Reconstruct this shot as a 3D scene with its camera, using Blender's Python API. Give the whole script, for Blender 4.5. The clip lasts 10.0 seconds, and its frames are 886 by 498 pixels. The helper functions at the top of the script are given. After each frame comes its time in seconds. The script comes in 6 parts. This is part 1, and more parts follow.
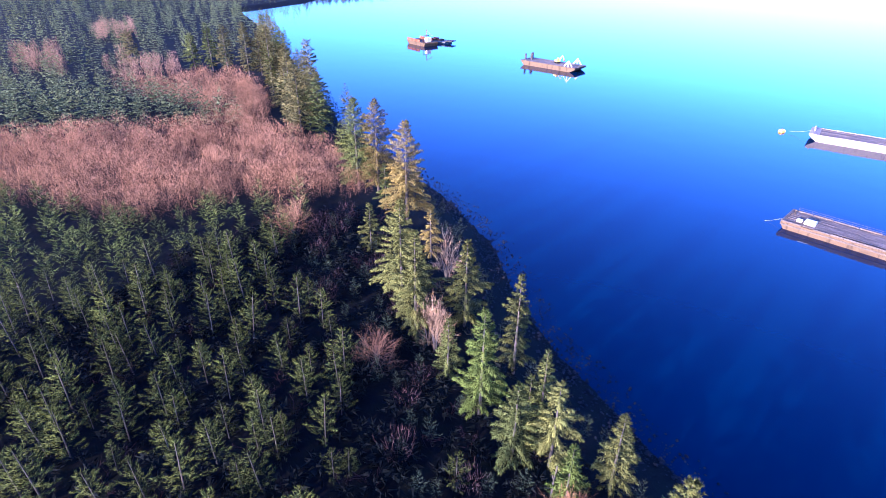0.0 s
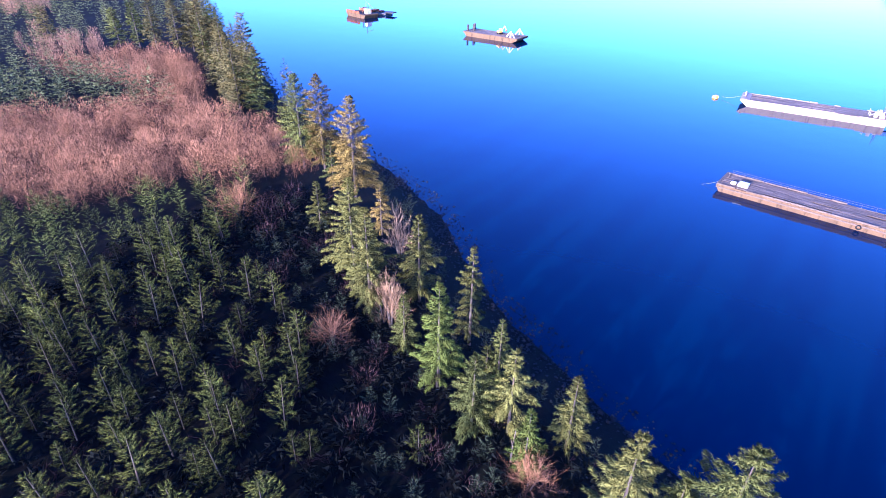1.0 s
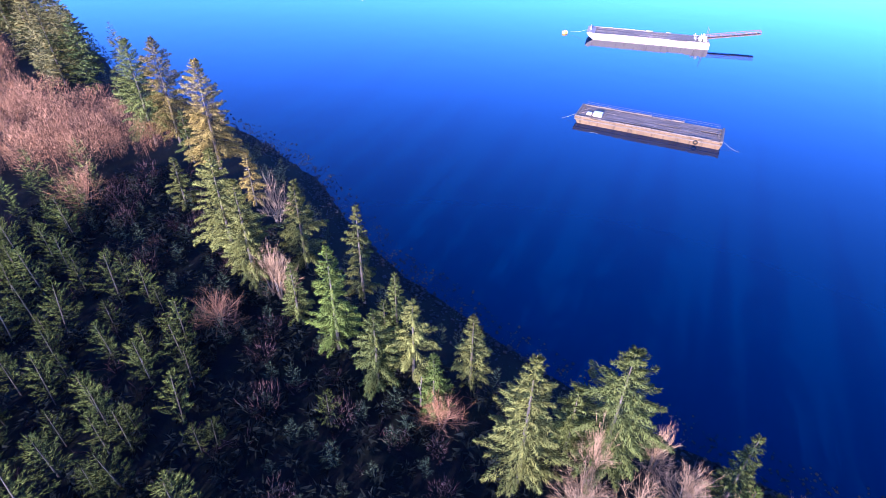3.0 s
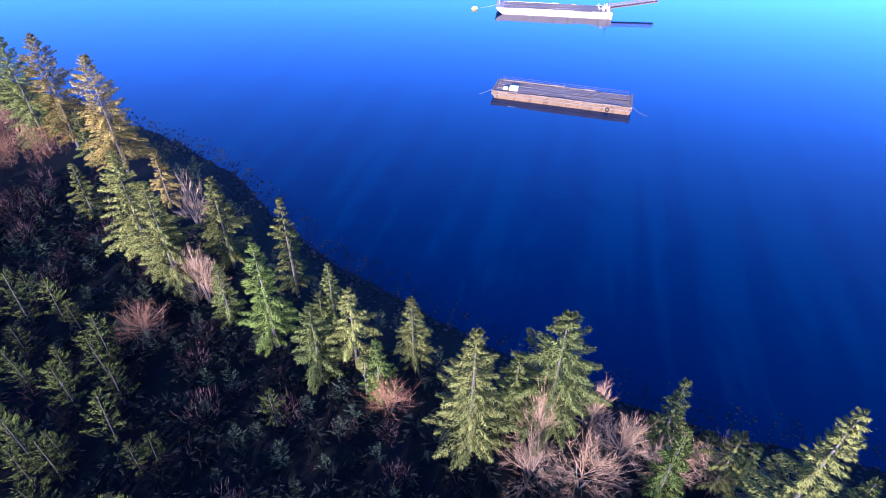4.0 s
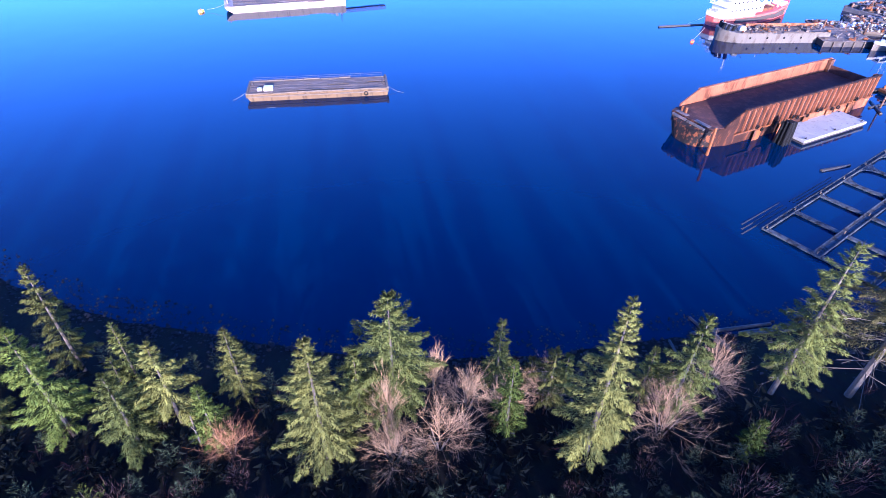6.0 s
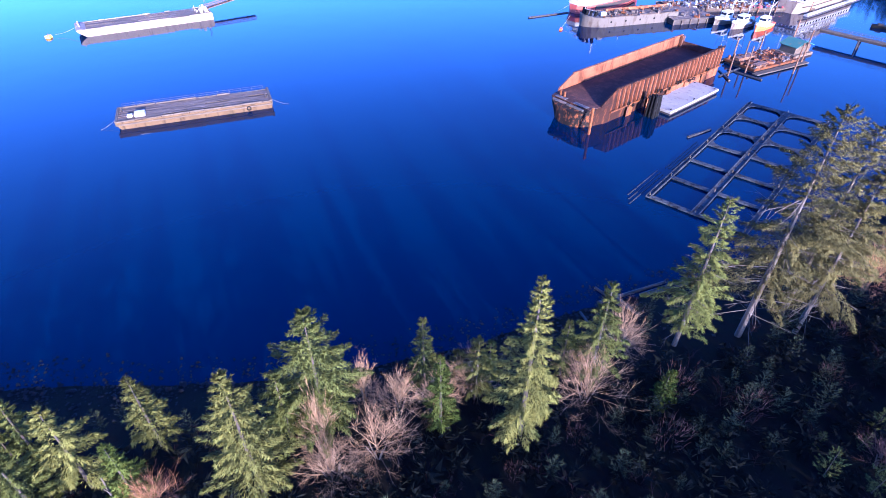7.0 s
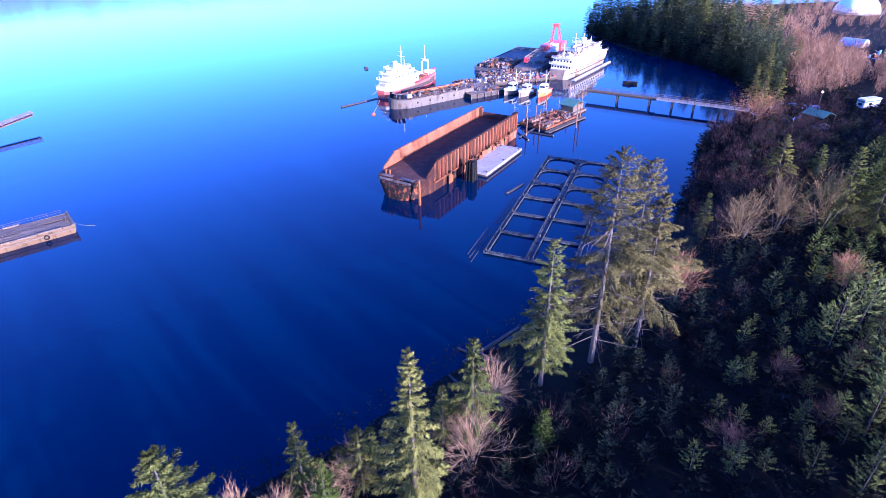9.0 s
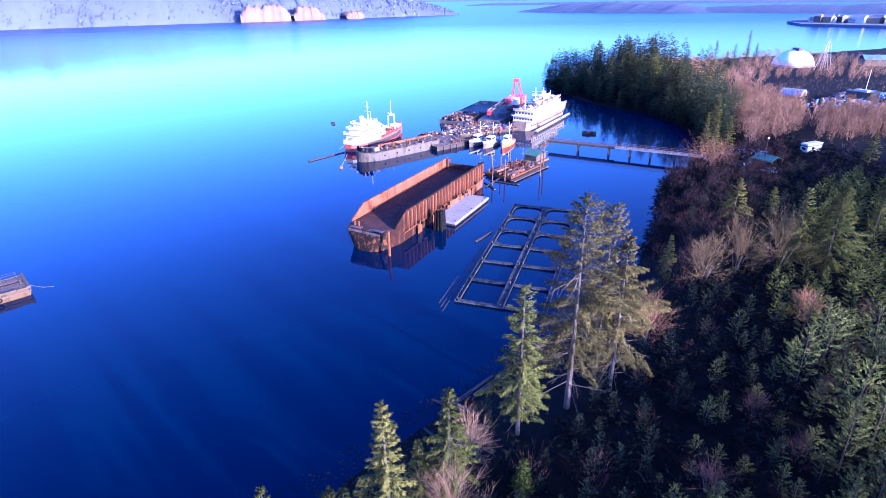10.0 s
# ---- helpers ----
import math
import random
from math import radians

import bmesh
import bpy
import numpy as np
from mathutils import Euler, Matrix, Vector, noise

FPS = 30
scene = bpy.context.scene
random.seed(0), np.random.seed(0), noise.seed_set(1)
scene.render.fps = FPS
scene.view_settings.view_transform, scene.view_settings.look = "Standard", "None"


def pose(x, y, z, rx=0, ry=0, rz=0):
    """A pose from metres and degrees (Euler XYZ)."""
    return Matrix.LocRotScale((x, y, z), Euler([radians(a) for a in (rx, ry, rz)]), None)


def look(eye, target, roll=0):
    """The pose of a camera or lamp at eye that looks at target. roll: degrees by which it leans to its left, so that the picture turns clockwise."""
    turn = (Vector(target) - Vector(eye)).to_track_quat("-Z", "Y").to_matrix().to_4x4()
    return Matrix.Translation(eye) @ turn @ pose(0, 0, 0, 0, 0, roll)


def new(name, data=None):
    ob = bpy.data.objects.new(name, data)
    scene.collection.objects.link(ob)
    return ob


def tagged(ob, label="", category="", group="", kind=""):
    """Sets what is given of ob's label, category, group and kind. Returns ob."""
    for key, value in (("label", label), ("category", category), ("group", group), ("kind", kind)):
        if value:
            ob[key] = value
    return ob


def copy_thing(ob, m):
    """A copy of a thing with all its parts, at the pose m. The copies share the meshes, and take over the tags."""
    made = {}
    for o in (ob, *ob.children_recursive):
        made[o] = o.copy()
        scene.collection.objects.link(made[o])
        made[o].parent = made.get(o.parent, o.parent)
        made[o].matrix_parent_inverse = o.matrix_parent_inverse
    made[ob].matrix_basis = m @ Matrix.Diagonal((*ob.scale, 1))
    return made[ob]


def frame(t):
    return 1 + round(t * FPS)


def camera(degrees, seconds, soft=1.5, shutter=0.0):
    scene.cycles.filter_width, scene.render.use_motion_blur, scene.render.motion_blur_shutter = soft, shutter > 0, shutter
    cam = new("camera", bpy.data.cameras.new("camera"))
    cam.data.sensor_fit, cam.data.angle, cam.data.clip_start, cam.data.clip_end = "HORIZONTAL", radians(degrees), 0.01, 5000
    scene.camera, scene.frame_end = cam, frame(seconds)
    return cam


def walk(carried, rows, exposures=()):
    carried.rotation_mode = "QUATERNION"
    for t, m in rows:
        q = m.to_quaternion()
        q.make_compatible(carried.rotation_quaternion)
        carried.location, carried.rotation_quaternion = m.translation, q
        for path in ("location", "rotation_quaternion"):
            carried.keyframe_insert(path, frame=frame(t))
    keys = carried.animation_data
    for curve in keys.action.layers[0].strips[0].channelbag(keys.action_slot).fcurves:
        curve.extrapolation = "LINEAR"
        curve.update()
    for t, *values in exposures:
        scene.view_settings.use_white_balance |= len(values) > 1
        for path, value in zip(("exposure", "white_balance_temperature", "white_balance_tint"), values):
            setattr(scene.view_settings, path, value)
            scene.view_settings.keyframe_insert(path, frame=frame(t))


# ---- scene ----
cam = camera(77.93, 10.0, soft=0.65)
PATH = [
    (0.0, pose(-0.002, -0.000, 50.001, 60.697, -0.627, -0.000)),
    (0.5, pose(-0.020, 0.029, 49.992, 59.440, -0.780, -2.796)),
    (1.0, pose(-0.016, 0.042, 49.988, 58.193, -0.862, -5.735)),
    (1.5, pose(0.015, 0.050, 49.976, 57.027, -0.810, -8.847)),
    (2.0, pose(0.013, 0.036, 49.982, 55.842, -0.826, -12.296)),
    (2.5, pose(0.042, 0.028, 49.988, 54.717, -0.840, -16.232)),
    (4.0, pose(0.085, -0.023, 50.019, 51.917, -0.697, -29.132)),
    (4.5, pose(0.090, -0.054, 50.053, 51.398, -0.734, -34.743)),
    (5.0, pose(0.060, -0.023, 50.064, 51.237, -0.773, -40.721)),
    (5.5, pose(0.004, -0.018, 50.043, 51.432, -0.928, -47.967)),
    (7.0, pose(-0.040, 0.002, 50.000, 51.764, -0.296, -67.499)),
    (7.5, pose(-0.056, 0.023, 50.017, 52.955, 0.003, -73.098)),
    (8.0, pose(-0.008, -0.018, 50.019, 55.294, 0.338, -78.447)),
    (8.5, pose(0.010, -0.036, 49.994, 57.626, 0.478, -83.088)),
    (9.0, pose(-0.014, -0.025, 49.978, 59.963, 0.684, -86.813)),
    (9.5, pose(-0.054, -0.007, 49.963, 62.459, 0.754, -89.285)),
    (10.0, pose(-0.072, -0.001, 49.907, 65.121, 0.864, -90.403)),
]
walk(cam, PATH, [(0.0, 2.5, 5150, 42), (5.0, 2.36, 5100, 34), (7.5, 2.32, 5100, 37), (10.0, 2.25, 5050, 48)])

# ---- world, sun ----
SUN_EL, SUN_AZ = radians(12.0), radians(224.0)   # azimuth clockwise from +y
world = bpy.data.worlds.new("world")
scene.world = world
world.use_nodes = True
wn, wl = world.node_tree.nodes, world.node_tree.links
sky = wn.new("ShaderNodeTexSky")
sky.sky_type, sky.sun_disc = "NISHITA", False
sky.sun_elevation, sky.sun_rotation = SUN_EL, SUN_AZ
sky.air_density, sky.dust_density, sky.ozone_density = 1.0, 1.0, 6.0
hsv = wn.new("ShaderNodeHueSaturation")
hsv.inputs["Saturation"].default_value = 0.87
wl.new(sky.outputs[0], hsv.inputs["Color"])
gam = wn.new("ShaderNodeGamma")
gam.inputs["Gamma"].default_value = 1.75
wl.new(hsv.outputs[0], gam.inputs["Color"])
wl.new(gam.outputs[0], wn["Background"].inputs[0])
wn["Background"].inputs[1].default_value = 0.094
sun = new("sun", bpy.data.lights.new("sun", "SUN"))
sun.data.energy, sun.data.angle, sun.data.color = 4.9, radians(1.2), (1.0, 0.83, 0.62)
to_sun = Vector((math.sin(SUN_AZ) * math.cos(SUN_EL), math.cos(SUN_AZ) * math.cos(SUN_EL), math.sin(SUN_EL)))
sun.matrix_world = look(to_sun * 300, (0, 0, 0))


# ---- materials ----
def material(name, color, rough=0.7, metal=0.0, vary=0.25, scale=1.0, fine=12.0, bump=0.2, stain=None, stain_amount=0.5,
             coords="Object", streak=(1, 1, 1), stain_scale=None):
    """Two scales of noise over a base colour, an optional second stain colour, and a fine bump."""
    m = bpy.data.materials.new(name)
    m.use_nodes = True
    n, l = m.node_tree.nodes, m.node_tree.links
    b = n["Principled BSDF"]
    b.inputs["Roughness"].default_value, b.inputs["Metallic"].default_value = rough, metal
    tc = n.new("ShaderNodeTexCoord")
    mp = n.new("ShaderNodeMapping")
    mp.inputs["Scale"].default_value = streak
    l.new(tc.outputs[coords], mp.inputs[0])
    big, small = n.new("ShaderNodeTexNoise"), n.new("ShaderNodeTexNoise")
    big.inputs["Scale"].default_value, small.inputs["Scale"].default_value = scale, fine
    big.inputs["Detail"].default_value = small.inputs["Detail"].default_value = 5
    l.new(mp.outputs[0], big.inputs[0]), l.new(mp.outputs[0], small.inputs[0])
    info = n.new("ShaderNodeObjectInfo")
    add = n.new("ShaderNodeMath")
    add.operation = "ADD"
    l.new(big.outputs["Fac"], add.inputs[0]), l.new(small.outputs["Fac"], add.inputs[1])
    add2 = n.new("ShaderNodeMath")
    add2.operation = "MULTIPLY_ADD"
    l.new(info.outputs["Random"], add2.inputs[0])
    add2.inputs[1].default_value = 0.5
    l.new(add.outputs[0], add2.inputs[2])
    rng = n.new("ShaderNodeMapRange")
    rng.inputs["From Min"].default_value, rng.inputs["From Max"].default_value = 0.75, 1.75
    rng.inputs["To Min"].default_value, rng.inputs["To Max"].default_value = 1 - vary, 1 + vary
    l.new(add2.outputs[0], rng.inputs[0])
    mul = n.new("ShaderNodeVectorMath")
    mul.operation = "MULTIPLY"
    mul.inputs[0].default_value = color
    l.new(rng.outputs[0], mul.inputs[1])
    out = mul.outputs[0]
    if stain:
        sn, ramp, mix = n.new("ShaderNodeTexNoise"), n.new("ShaderNodeValToRGB"), n.new("ShaderNodeMix")
        sn.inputs["Scale"].default_value = stain_scale or scale * 2.3
        sn.inputs["Detail"].default_value, sn.inputs["Roughness"].default_value = 8, 0.65
        ramp.color_ramp.elements[0].position = 0.62 - 0.3 * stain_amount
        ramp.color_ramp.elements[1].position = 0.72 - 0.25 * stain_amount
        mix.data_type = "RGBA"
        l.new(mp.outputs[0], sn.inputs[0]), l.new(sn.outputs["Fac"], ramp.inputs[0]), l.new(ramp.outputs[0], mix.inputs[0])
        l.new(out, mix.inputs[6])
        mix.inputs[7].default_value = (*stain, 1)
        out = mix.outputs[2]
    l.new(out, b.inputs["Base Color"])
    if bump:
        bp = n.new("ShaderNodeBump")
        bp.inputs["Strength"].default_value, bp.inputs["Distance"].default_value = bump, 0.05
        l.new(small.outputs["Fac"], bp.inputs["Height"]), l.new(bp.outputs[0], b.inputs["Normal"])
    return m


def foliage(name, low, high, through_light=0.12, patch=0.25, gloss=0.06):
    """Needles: colour runs from low to high by clump, by tree and by patch of the crown; a little light passes through."""
    m = bpy.data.materials.new(name)
    m.use_nodes = True
    n, l = m.node_tree.nodes, m.node_tree.links
    b = n["Principled BSDF"]
    b.inputs["Roughness"].default_value = 0.75
    b.inputs["Specular IOR Level"].default_value = gloss
    geo, info, tc, ns = n.new("ShaderNodeNewGeometry"), n.new("ShaderNodeObjectInfo"), n.new("ShaderNodeTexCoord"), n.new("ShaderNodeTexNoise")
    ns.inputs["Scale"].default_value = patch
    ns.inputs["Detail"].default_value = 3
    l.new(geo.outputs["Position"], ns.inputs[0])
    s1, s2 = n.new("ShaderNodeMath"), n.new("ShaderNodeMath")
    s1.operation = s2.operation = "MULTIPLY_ADD"
    l.new(geo.outputs["Random Per Island"], s1.inputs[0])
    s1.inputs[1].default_value = 0.35
    l.new(ns.outputs["Fac"], s1.inputs[2])
    l.new(info.outputs["Random"], s2.inputs[0])
    s2.inputs[1].default_value = 0.4
    l.new(s1.outputs[0], s2.inputs[2])
    rng = n.new("ShaderNodeMapRange")
    rng.inputs["From Min"].default_value, rng.inputs["From Max"].default_value = 0.4, 1.2
    l.new(s2.outputs[0], rng.inputs[0])
    mix = n.new("ShaderNodeMix")
    mix.data_type = "RGBA"
    mix.inputs[6].default_value, mix.inputs[7].default_value = (*low, 1), (*high, 1)
    l.new(rng.outputs[0], mix.inputs[0]), l.new(mix.outputs[2], b.inputs["Base Color"])
    if through_light:
        tr, ms = n.new("ShaderNodeBsdfTranslucent"), n.new("ShaderNodeMixShader")
        ms.inputs[0].default_value = through_light
        l.new(mix.outputs[2], tr.inputs[0])
        l.new(b.outputs[0], ms.inputs[1]), l.new(tr.outputs[0], ms.inputs[2])
        l.new(ms.outputs[0], n["Material Output"].inputs[0])
    return m


M_SPRUCE = foliage("spruce_needles", (0.012, 0.019, 0.006), (0.096, 0.108, 0.026))
M_OLIVE = foliage("olive_needles", (0.017, 0.020, 0.006), (0.118, 0.120, 0.030))
M_TAN = foliage("cone_laden_needles", (0.030, 0.026, 0.008), (0.205, 0.150, 0.038))
M_GREYGREEN = foliage("grey_lichened_needles", (0.018, 0.018, 0.006), (0.118, 0.104, 0.037))
M_FRESH = foliage("fresh_green_needles", (0.014, 0.026, 0.005), (0.078, 0.102, 0.019))
M_YOUNG = foliage("young_needles", (0.004, 0.007, 0.003), (0.084, 0.100, 0.022), 0.1, 0.2)
# Brighter copy of the young needles; stands for sunlight on the southern trees.
M_LIT_YOUNG = foliage("brightened_young_needles", (0.010, 0.017, 0.008), (0.150, 0.180, 0.052), 0.15, 0.2)
M_FAR = foliage("far_needles", (0.022, 0.032, 0.013), (0.125, 0.138, 0.056), 0.1, 0.05)
# Deep green needles, lowered further with shade put into the colour.
M_DEEP = foliage("deep_green_shade_needles", (0.006, 0.011, 0.006), (0.050, 0.062, 0.028), 0.15, 0.08)
# Needle green darkened to hold the shade behind the shore trees.
M_SHADE = foliage("shade_tinted_needles", (0.003, 0.006, 0.004), (0.024, 0.033, 0.018), 0.1, 0.15, 0.08)
M_BROWN_TWIG = foliage("brown_alder_twigs", (0.060, 0.033, 0.020), (0.270, 0.158, 0.095), 0.1, 0.06)
# Brown twigs dimmed: the shadow on the bank is in the colour.
M_SHADE_TWIG = foliage("shade_dark_scrub_twigs", (0.016, 0.009, 0.010), (0.070, 0.040, 0.036), 0.0, 0.15)
M_PALE_TWIG = foliage("pale_twigs", (0.11, 0.070, 0.040), (0.34, 0.222, 0.126), 0.0)
M_ALDER = foliage("alder_twigs", (0.098, 0.046, 0.022), (0.360, 0.184, 0.092), 0.15, 0.08)
M_RED_TWIG = foliage("red_shrub_twigs", (0.04, 0.018, 0.017), (0.125, 0.070, 0.055), 0.0)
# Reddish twigs, with the shade of the floor put into the colour.
M_BRUSH = foliage("shade_dark_red_brush", (0.007, 0.004, 0.005), (0.026, 0.012, 0.015), 0.0, 0.15)
M_MOSS_TWIG = foliage("mossy_twigs", (0.045, 0.034, 0.016), (0.165, 0.116, 0.056), 0.0)
M_BARK = material("bark", (0.045, 0.034, 0.028), 0.9, vary=0.4, scale=2, fine=20, bump=0.6, streak=(4, 4, 0.6))
M_PALE_BARK = material("pale_bark", (0.058, 0.046, 0.037), 0.9, vary=0.35, scale=2, fine=20, bump=0.4, stain=(0.10, 0.078, 0.06), stain_amount=0.35, streak=(4, 4, 0.8))
M_ROCK = material("beach_rock", (0.018, 0.019, 0.021), 0.85, vary=0.5, scale=0.8, fine=6, bump=0.4)
M_ROCK.node_tree.nodes["Principled BSDF"].inputs["Specular IOR Level"].default_value = 0.15


# ---- mesh helpers ----
def link(name, me, mat, parent=None, label=""):
    ob = new(name, me)
    if mat and not me.materials:
        me.materials.append(mat)
    if parent:
        ob.parent = parent
    if label:
        ob["label"] = label
    return ob


def part(name, bm, mat, parent=None, label="", smooth=False):
    """One bmesh becomes one mesh object, under a thing or a part."""
    me = bpy.data.meshes.new(name)
    bmesh.ops.recalc_face_normals(bm, faces=bm.faces)
    for f in bm.faces:
        f.smooth = smooth
    bm.to_mesh(me)
    bm.free()
    return link(name, me, mat, parent, label)


def array_mesh(name, verts, faces):
    """A mesh from arrays of vertices and of faces that all have as many corners."""
    verts, faces = np.asarray(verts, np.float32), np.asarray(faces, np.int32)
    me = bpy.data.meshes.new(name)
    k = faces.shape[1]
    me.vertices.add(len(verts))
    me.vertices.foreach_set("co", verts.ravel())
    me.loops.add(faces.size)
    me.loops.foreach_set("vertex_index", faces.ravel())
    me.polygons.add(len(faces))
    me.polygons.foreach_set("loop_start", np.arange(0, faces.size, k, dtype=np.int32))
    me.update(calc_edges=True)
    me.validate()
    return me


def empty(name, m, label="", category="", group="", kind=""):
    e = new(name)
    e.empty_display_size = 0.5
    e.matrix_world = m
    return tagged(e, label, category, group, kind)


def box(bm, x0, x1, y0, y1, z0, z1, bevel=0.0):
    c = bmesh.ops.create_cube(bm, size=1)["verts"]
    for v in c:
        v.co = Vector(((x0 + x1) / 2 + v.co.x * (x1 - x0), (y0 + y1) / 2 + v.co.y * (y1 - y0), (z0 + z1) / 2 + v.co.z * (z1 - z0)))
    if bevel:
        bmesh.ops.bevel(bm, geom=list({e for v in c for e in v.link_edges}), offset=bevel, segments=1, affect="EDGES")
    return bm


def boxes(*rows, bevel=0.0):
    bm = bmesh.new()
    for r in rows:
        box(bm, *r, bevel=bevel)
    return bm


def rod(bm, a, b, r0, r1=None, n=6):
    """A tapered round bar from a to b."""
    a, b = Vector(a), Vector(b)
    d = b - a
    m = Matrix.Translation((a + b) / 2) @ d.to_track_quat("Z", "Y").to_matrix().to_4x4()
    bmesh.ops.create_cone(bm, cap_ends=True, segments=n, radius1=r0, radius2=r1 if r1 is not None else r0, depth=d.length, matrix=m)
    return bm


def prism(bm, outline, z0, z1, inset=0.0):
    """An upright prism over a plan outline; the bottom is drawn in by inset towards its middle."""
    mid = Vector((sum(p[0] for p in outline) / len(outline), sum(p[1] for p in outline) / len(outline), 0))
    top = [bm.verts.new((x, y, z1)) for x, y in outline]
    low = [bm.verts.new((mid.x + (x - mid.x) * (1 - inset), mid.y + (y - mid.y) * (1 - inset), z0)) for x, y in outline]
    bm.faces.new(top), bm.faces.new(low[::-1])
    for i in range(len(top)):
        j = (i + 1) % len(top)
        bm.faces.new((low[i], low[j], top[j], top[i]))
    return bm


def side_profile(bm, profile, y0, y1):
    """A body drawn from its side: profile of (x, z), swept from y0 to y1."""
    a = [bm.verts.new((x, y0, z)) for x, z in profile]
    b = [bm.verts.new((x, y1, z)) for x, z in profile]
    bm.faces.new(a), bm.faces.new(b[::-1])
    for i in range(len(a)):
        j = (i + 1) % len(a)
        bm.faces.new((a[j], a[i], b[i], b[j]))
    return bm


# ---- land and water ----
SHORE = [(-1500, 1400), (-500, 760), (-200, 690), (-128, 640), (-118, 560), (-140, 505), (-157, 470), (-94, 334), (-49, 221), (-29, 168),
         (0.5, 118), (11, 93), (15.5, 68), (21.5, 52), (30, 36), (37, 24), (45, 14), (55, 4), (65, -7), (82, -23), (99, -38), (116, -46),
         (143, -58), (158, -66), (172, -82), (183, -90), (200, -94), (222, -95), (245, -90), (262, -80), (278, -71), (300, -67),
         (331, -62), (350, -62)]
LAND = SHORE + [(372, -84), (420, -150), (455, -205), (470, -270), (500, -350), (560, -520), (900, -1500), (-1500, -1500)]


def land_distance(x, y):
    """Metres from the waterline, positive inland."""
    x, y = np.asarray(x, float), np.asarray(y, float)
    best, inside = np.full(x.shape, 1e9), np.zeros(x.shape, bool)
    for (ax, ay), (bx, by) in zip(LAND, LAND[1:] + LAND[:1]):
        dx, dy = bx - ax, by - ay
        s = np.clip(((x - ax) * dx + (y - ay) * dy) / (dx * dx + dy * dy), 0, 1)
        best = np.minimum(best, np.hypot(x - ax - s * dx, y - ay - s * dy))
        if ay != by:
            inside ^= ((ay > y) != (by > y)) & (x < (bx - ax) * (y - ay) / (by - ay) + ax)
    return np.where(inside, best, -best)


def ripple(x, y):
    return 0.5 * np.sin(x * 0.131 + 1.3 * np.sin(y * 0.083)) + 0.35 * np.sin(y * 0.29 + np.sin(x * 0.21)) + 0.25 * np.sin(x * 0.53 + y * 0.47)


def ground_z(x, y):
    d = land_distance(x, y) + 0.9 * ripple(x, y)
    z = np.interp(d, [-60, -14, 0, 6, 10, 60, 400, 1500], [-9, -1.9, -0.3, 0.55, 2.1, 3.2, 6, 14])
    knoll = 9 * np.exp(-(((x - 292) / 62) ** 2 + ((y + 112) / 26) ** 2))
    return z + np.clip(d - 6, 0, 6) / 6 * (0.25 * ripple(x * 2.1, y * 1.9) + knoll)


def spread(lo, hi, step, far):
    mid = np.arange(lo, hi + step, step)
    out = far * np.geomspace(0.06, 1, 9)
    return np.concatenate([lo - out[::-1], mid, hi + out])


gx, gy = spread(-330, 560, 4.5, 3500), spread(-400, 640, 4.5, 3500)
GX, GY = np.meshgrid(gx, gy)
GZ = ground_z(GX, GY)
idx = np.arange(GX.size).reshape(GX.shape)
quads = np.stack([idx[:-1, :-1], idx[:-1, 1:], idx[1:, 1:], idx[1:, :-1]], -1).reshape(-1, 4)
# Near-black base: the shade under the trees is put into the floor's colour.
M_GROUND = material("shade_dark_floor", (0.0030, 0.0033, 0.0038), 0.95, vary=0.5, scale=0.15, fine=1.8, bump=0.8, stain=(0.0038, 0.0055, 0.004), stain_amount=0.5, stain_scale=0.6)
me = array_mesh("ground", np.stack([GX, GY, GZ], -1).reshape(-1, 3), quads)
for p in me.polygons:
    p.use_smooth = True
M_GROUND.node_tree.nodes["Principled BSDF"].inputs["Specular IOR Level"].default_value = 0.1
ground = tagged(link("ground", me, M_GROUND), "mossy forest floor, shade in its colour, sloping to stony shore", "ground", kind="structure")

M_WATER = bpy.data.materials.new("deep_blue_water")
M_WATER.use_nodes = True
n, l = M_WATER.node_tree.nodes, M_WATER.node_tree.links
b = n["Principled BSDF"]
b.inputs["Base Color"].default_value = (0.0001, 0.0080, 0.029, 1)
b.inputs["Roughness"].default_value, b.inputs["IOR"].default_value = 0.11, 1.34
b.inputs["Specular IOR Level"].default_value = 0.3
b.inputs["Specular Tint"].default_value = (0.2, 0.75, 1.0, 1)
tc, mp = n.new("ShaderNodeTexCoord"), n.new("ShaderNodeMapping")
mp.inputs["Scale"].default_value = (1, 1, 1)
w1, w2, mixh, bp = n.new("ShaderNodeTexNoise"), n.new("ShaderNodeTexNoise"), n.new("ShaderNodeMath"), n.new("ShaderNodeBump")
w1.inputs["Scale"].default_value, w2.inputs["Scale"].default_value = 1.1, 0.09
w1.inputs["Detail"].default_value = w2.inputs["Detail"].default_value = 4
mixh.operation = "MULTIPLY_ADD"
mixh.inputs[1].default_value = 0.3
bp.inputs["Strength"].default_value, bp.inputs["Distance"].default_value = 0.09, 0.25
l.new(tc.outputs["Object"], mp.inputs[0]), l.new(mp.outputs[0], w1.inputs[0]), l.new(mp.outputs[0], w2.inputs[0])
l.new(w1.outputs["Fac"], mixh.inputs[0]), l.new(w2.outputs["Fac"], mixh.inputs[2]), l.new(mixh.outputs[0], bp.inputs["Height"])
l.new(bp.outputs[0], b.inputs["Normal"])
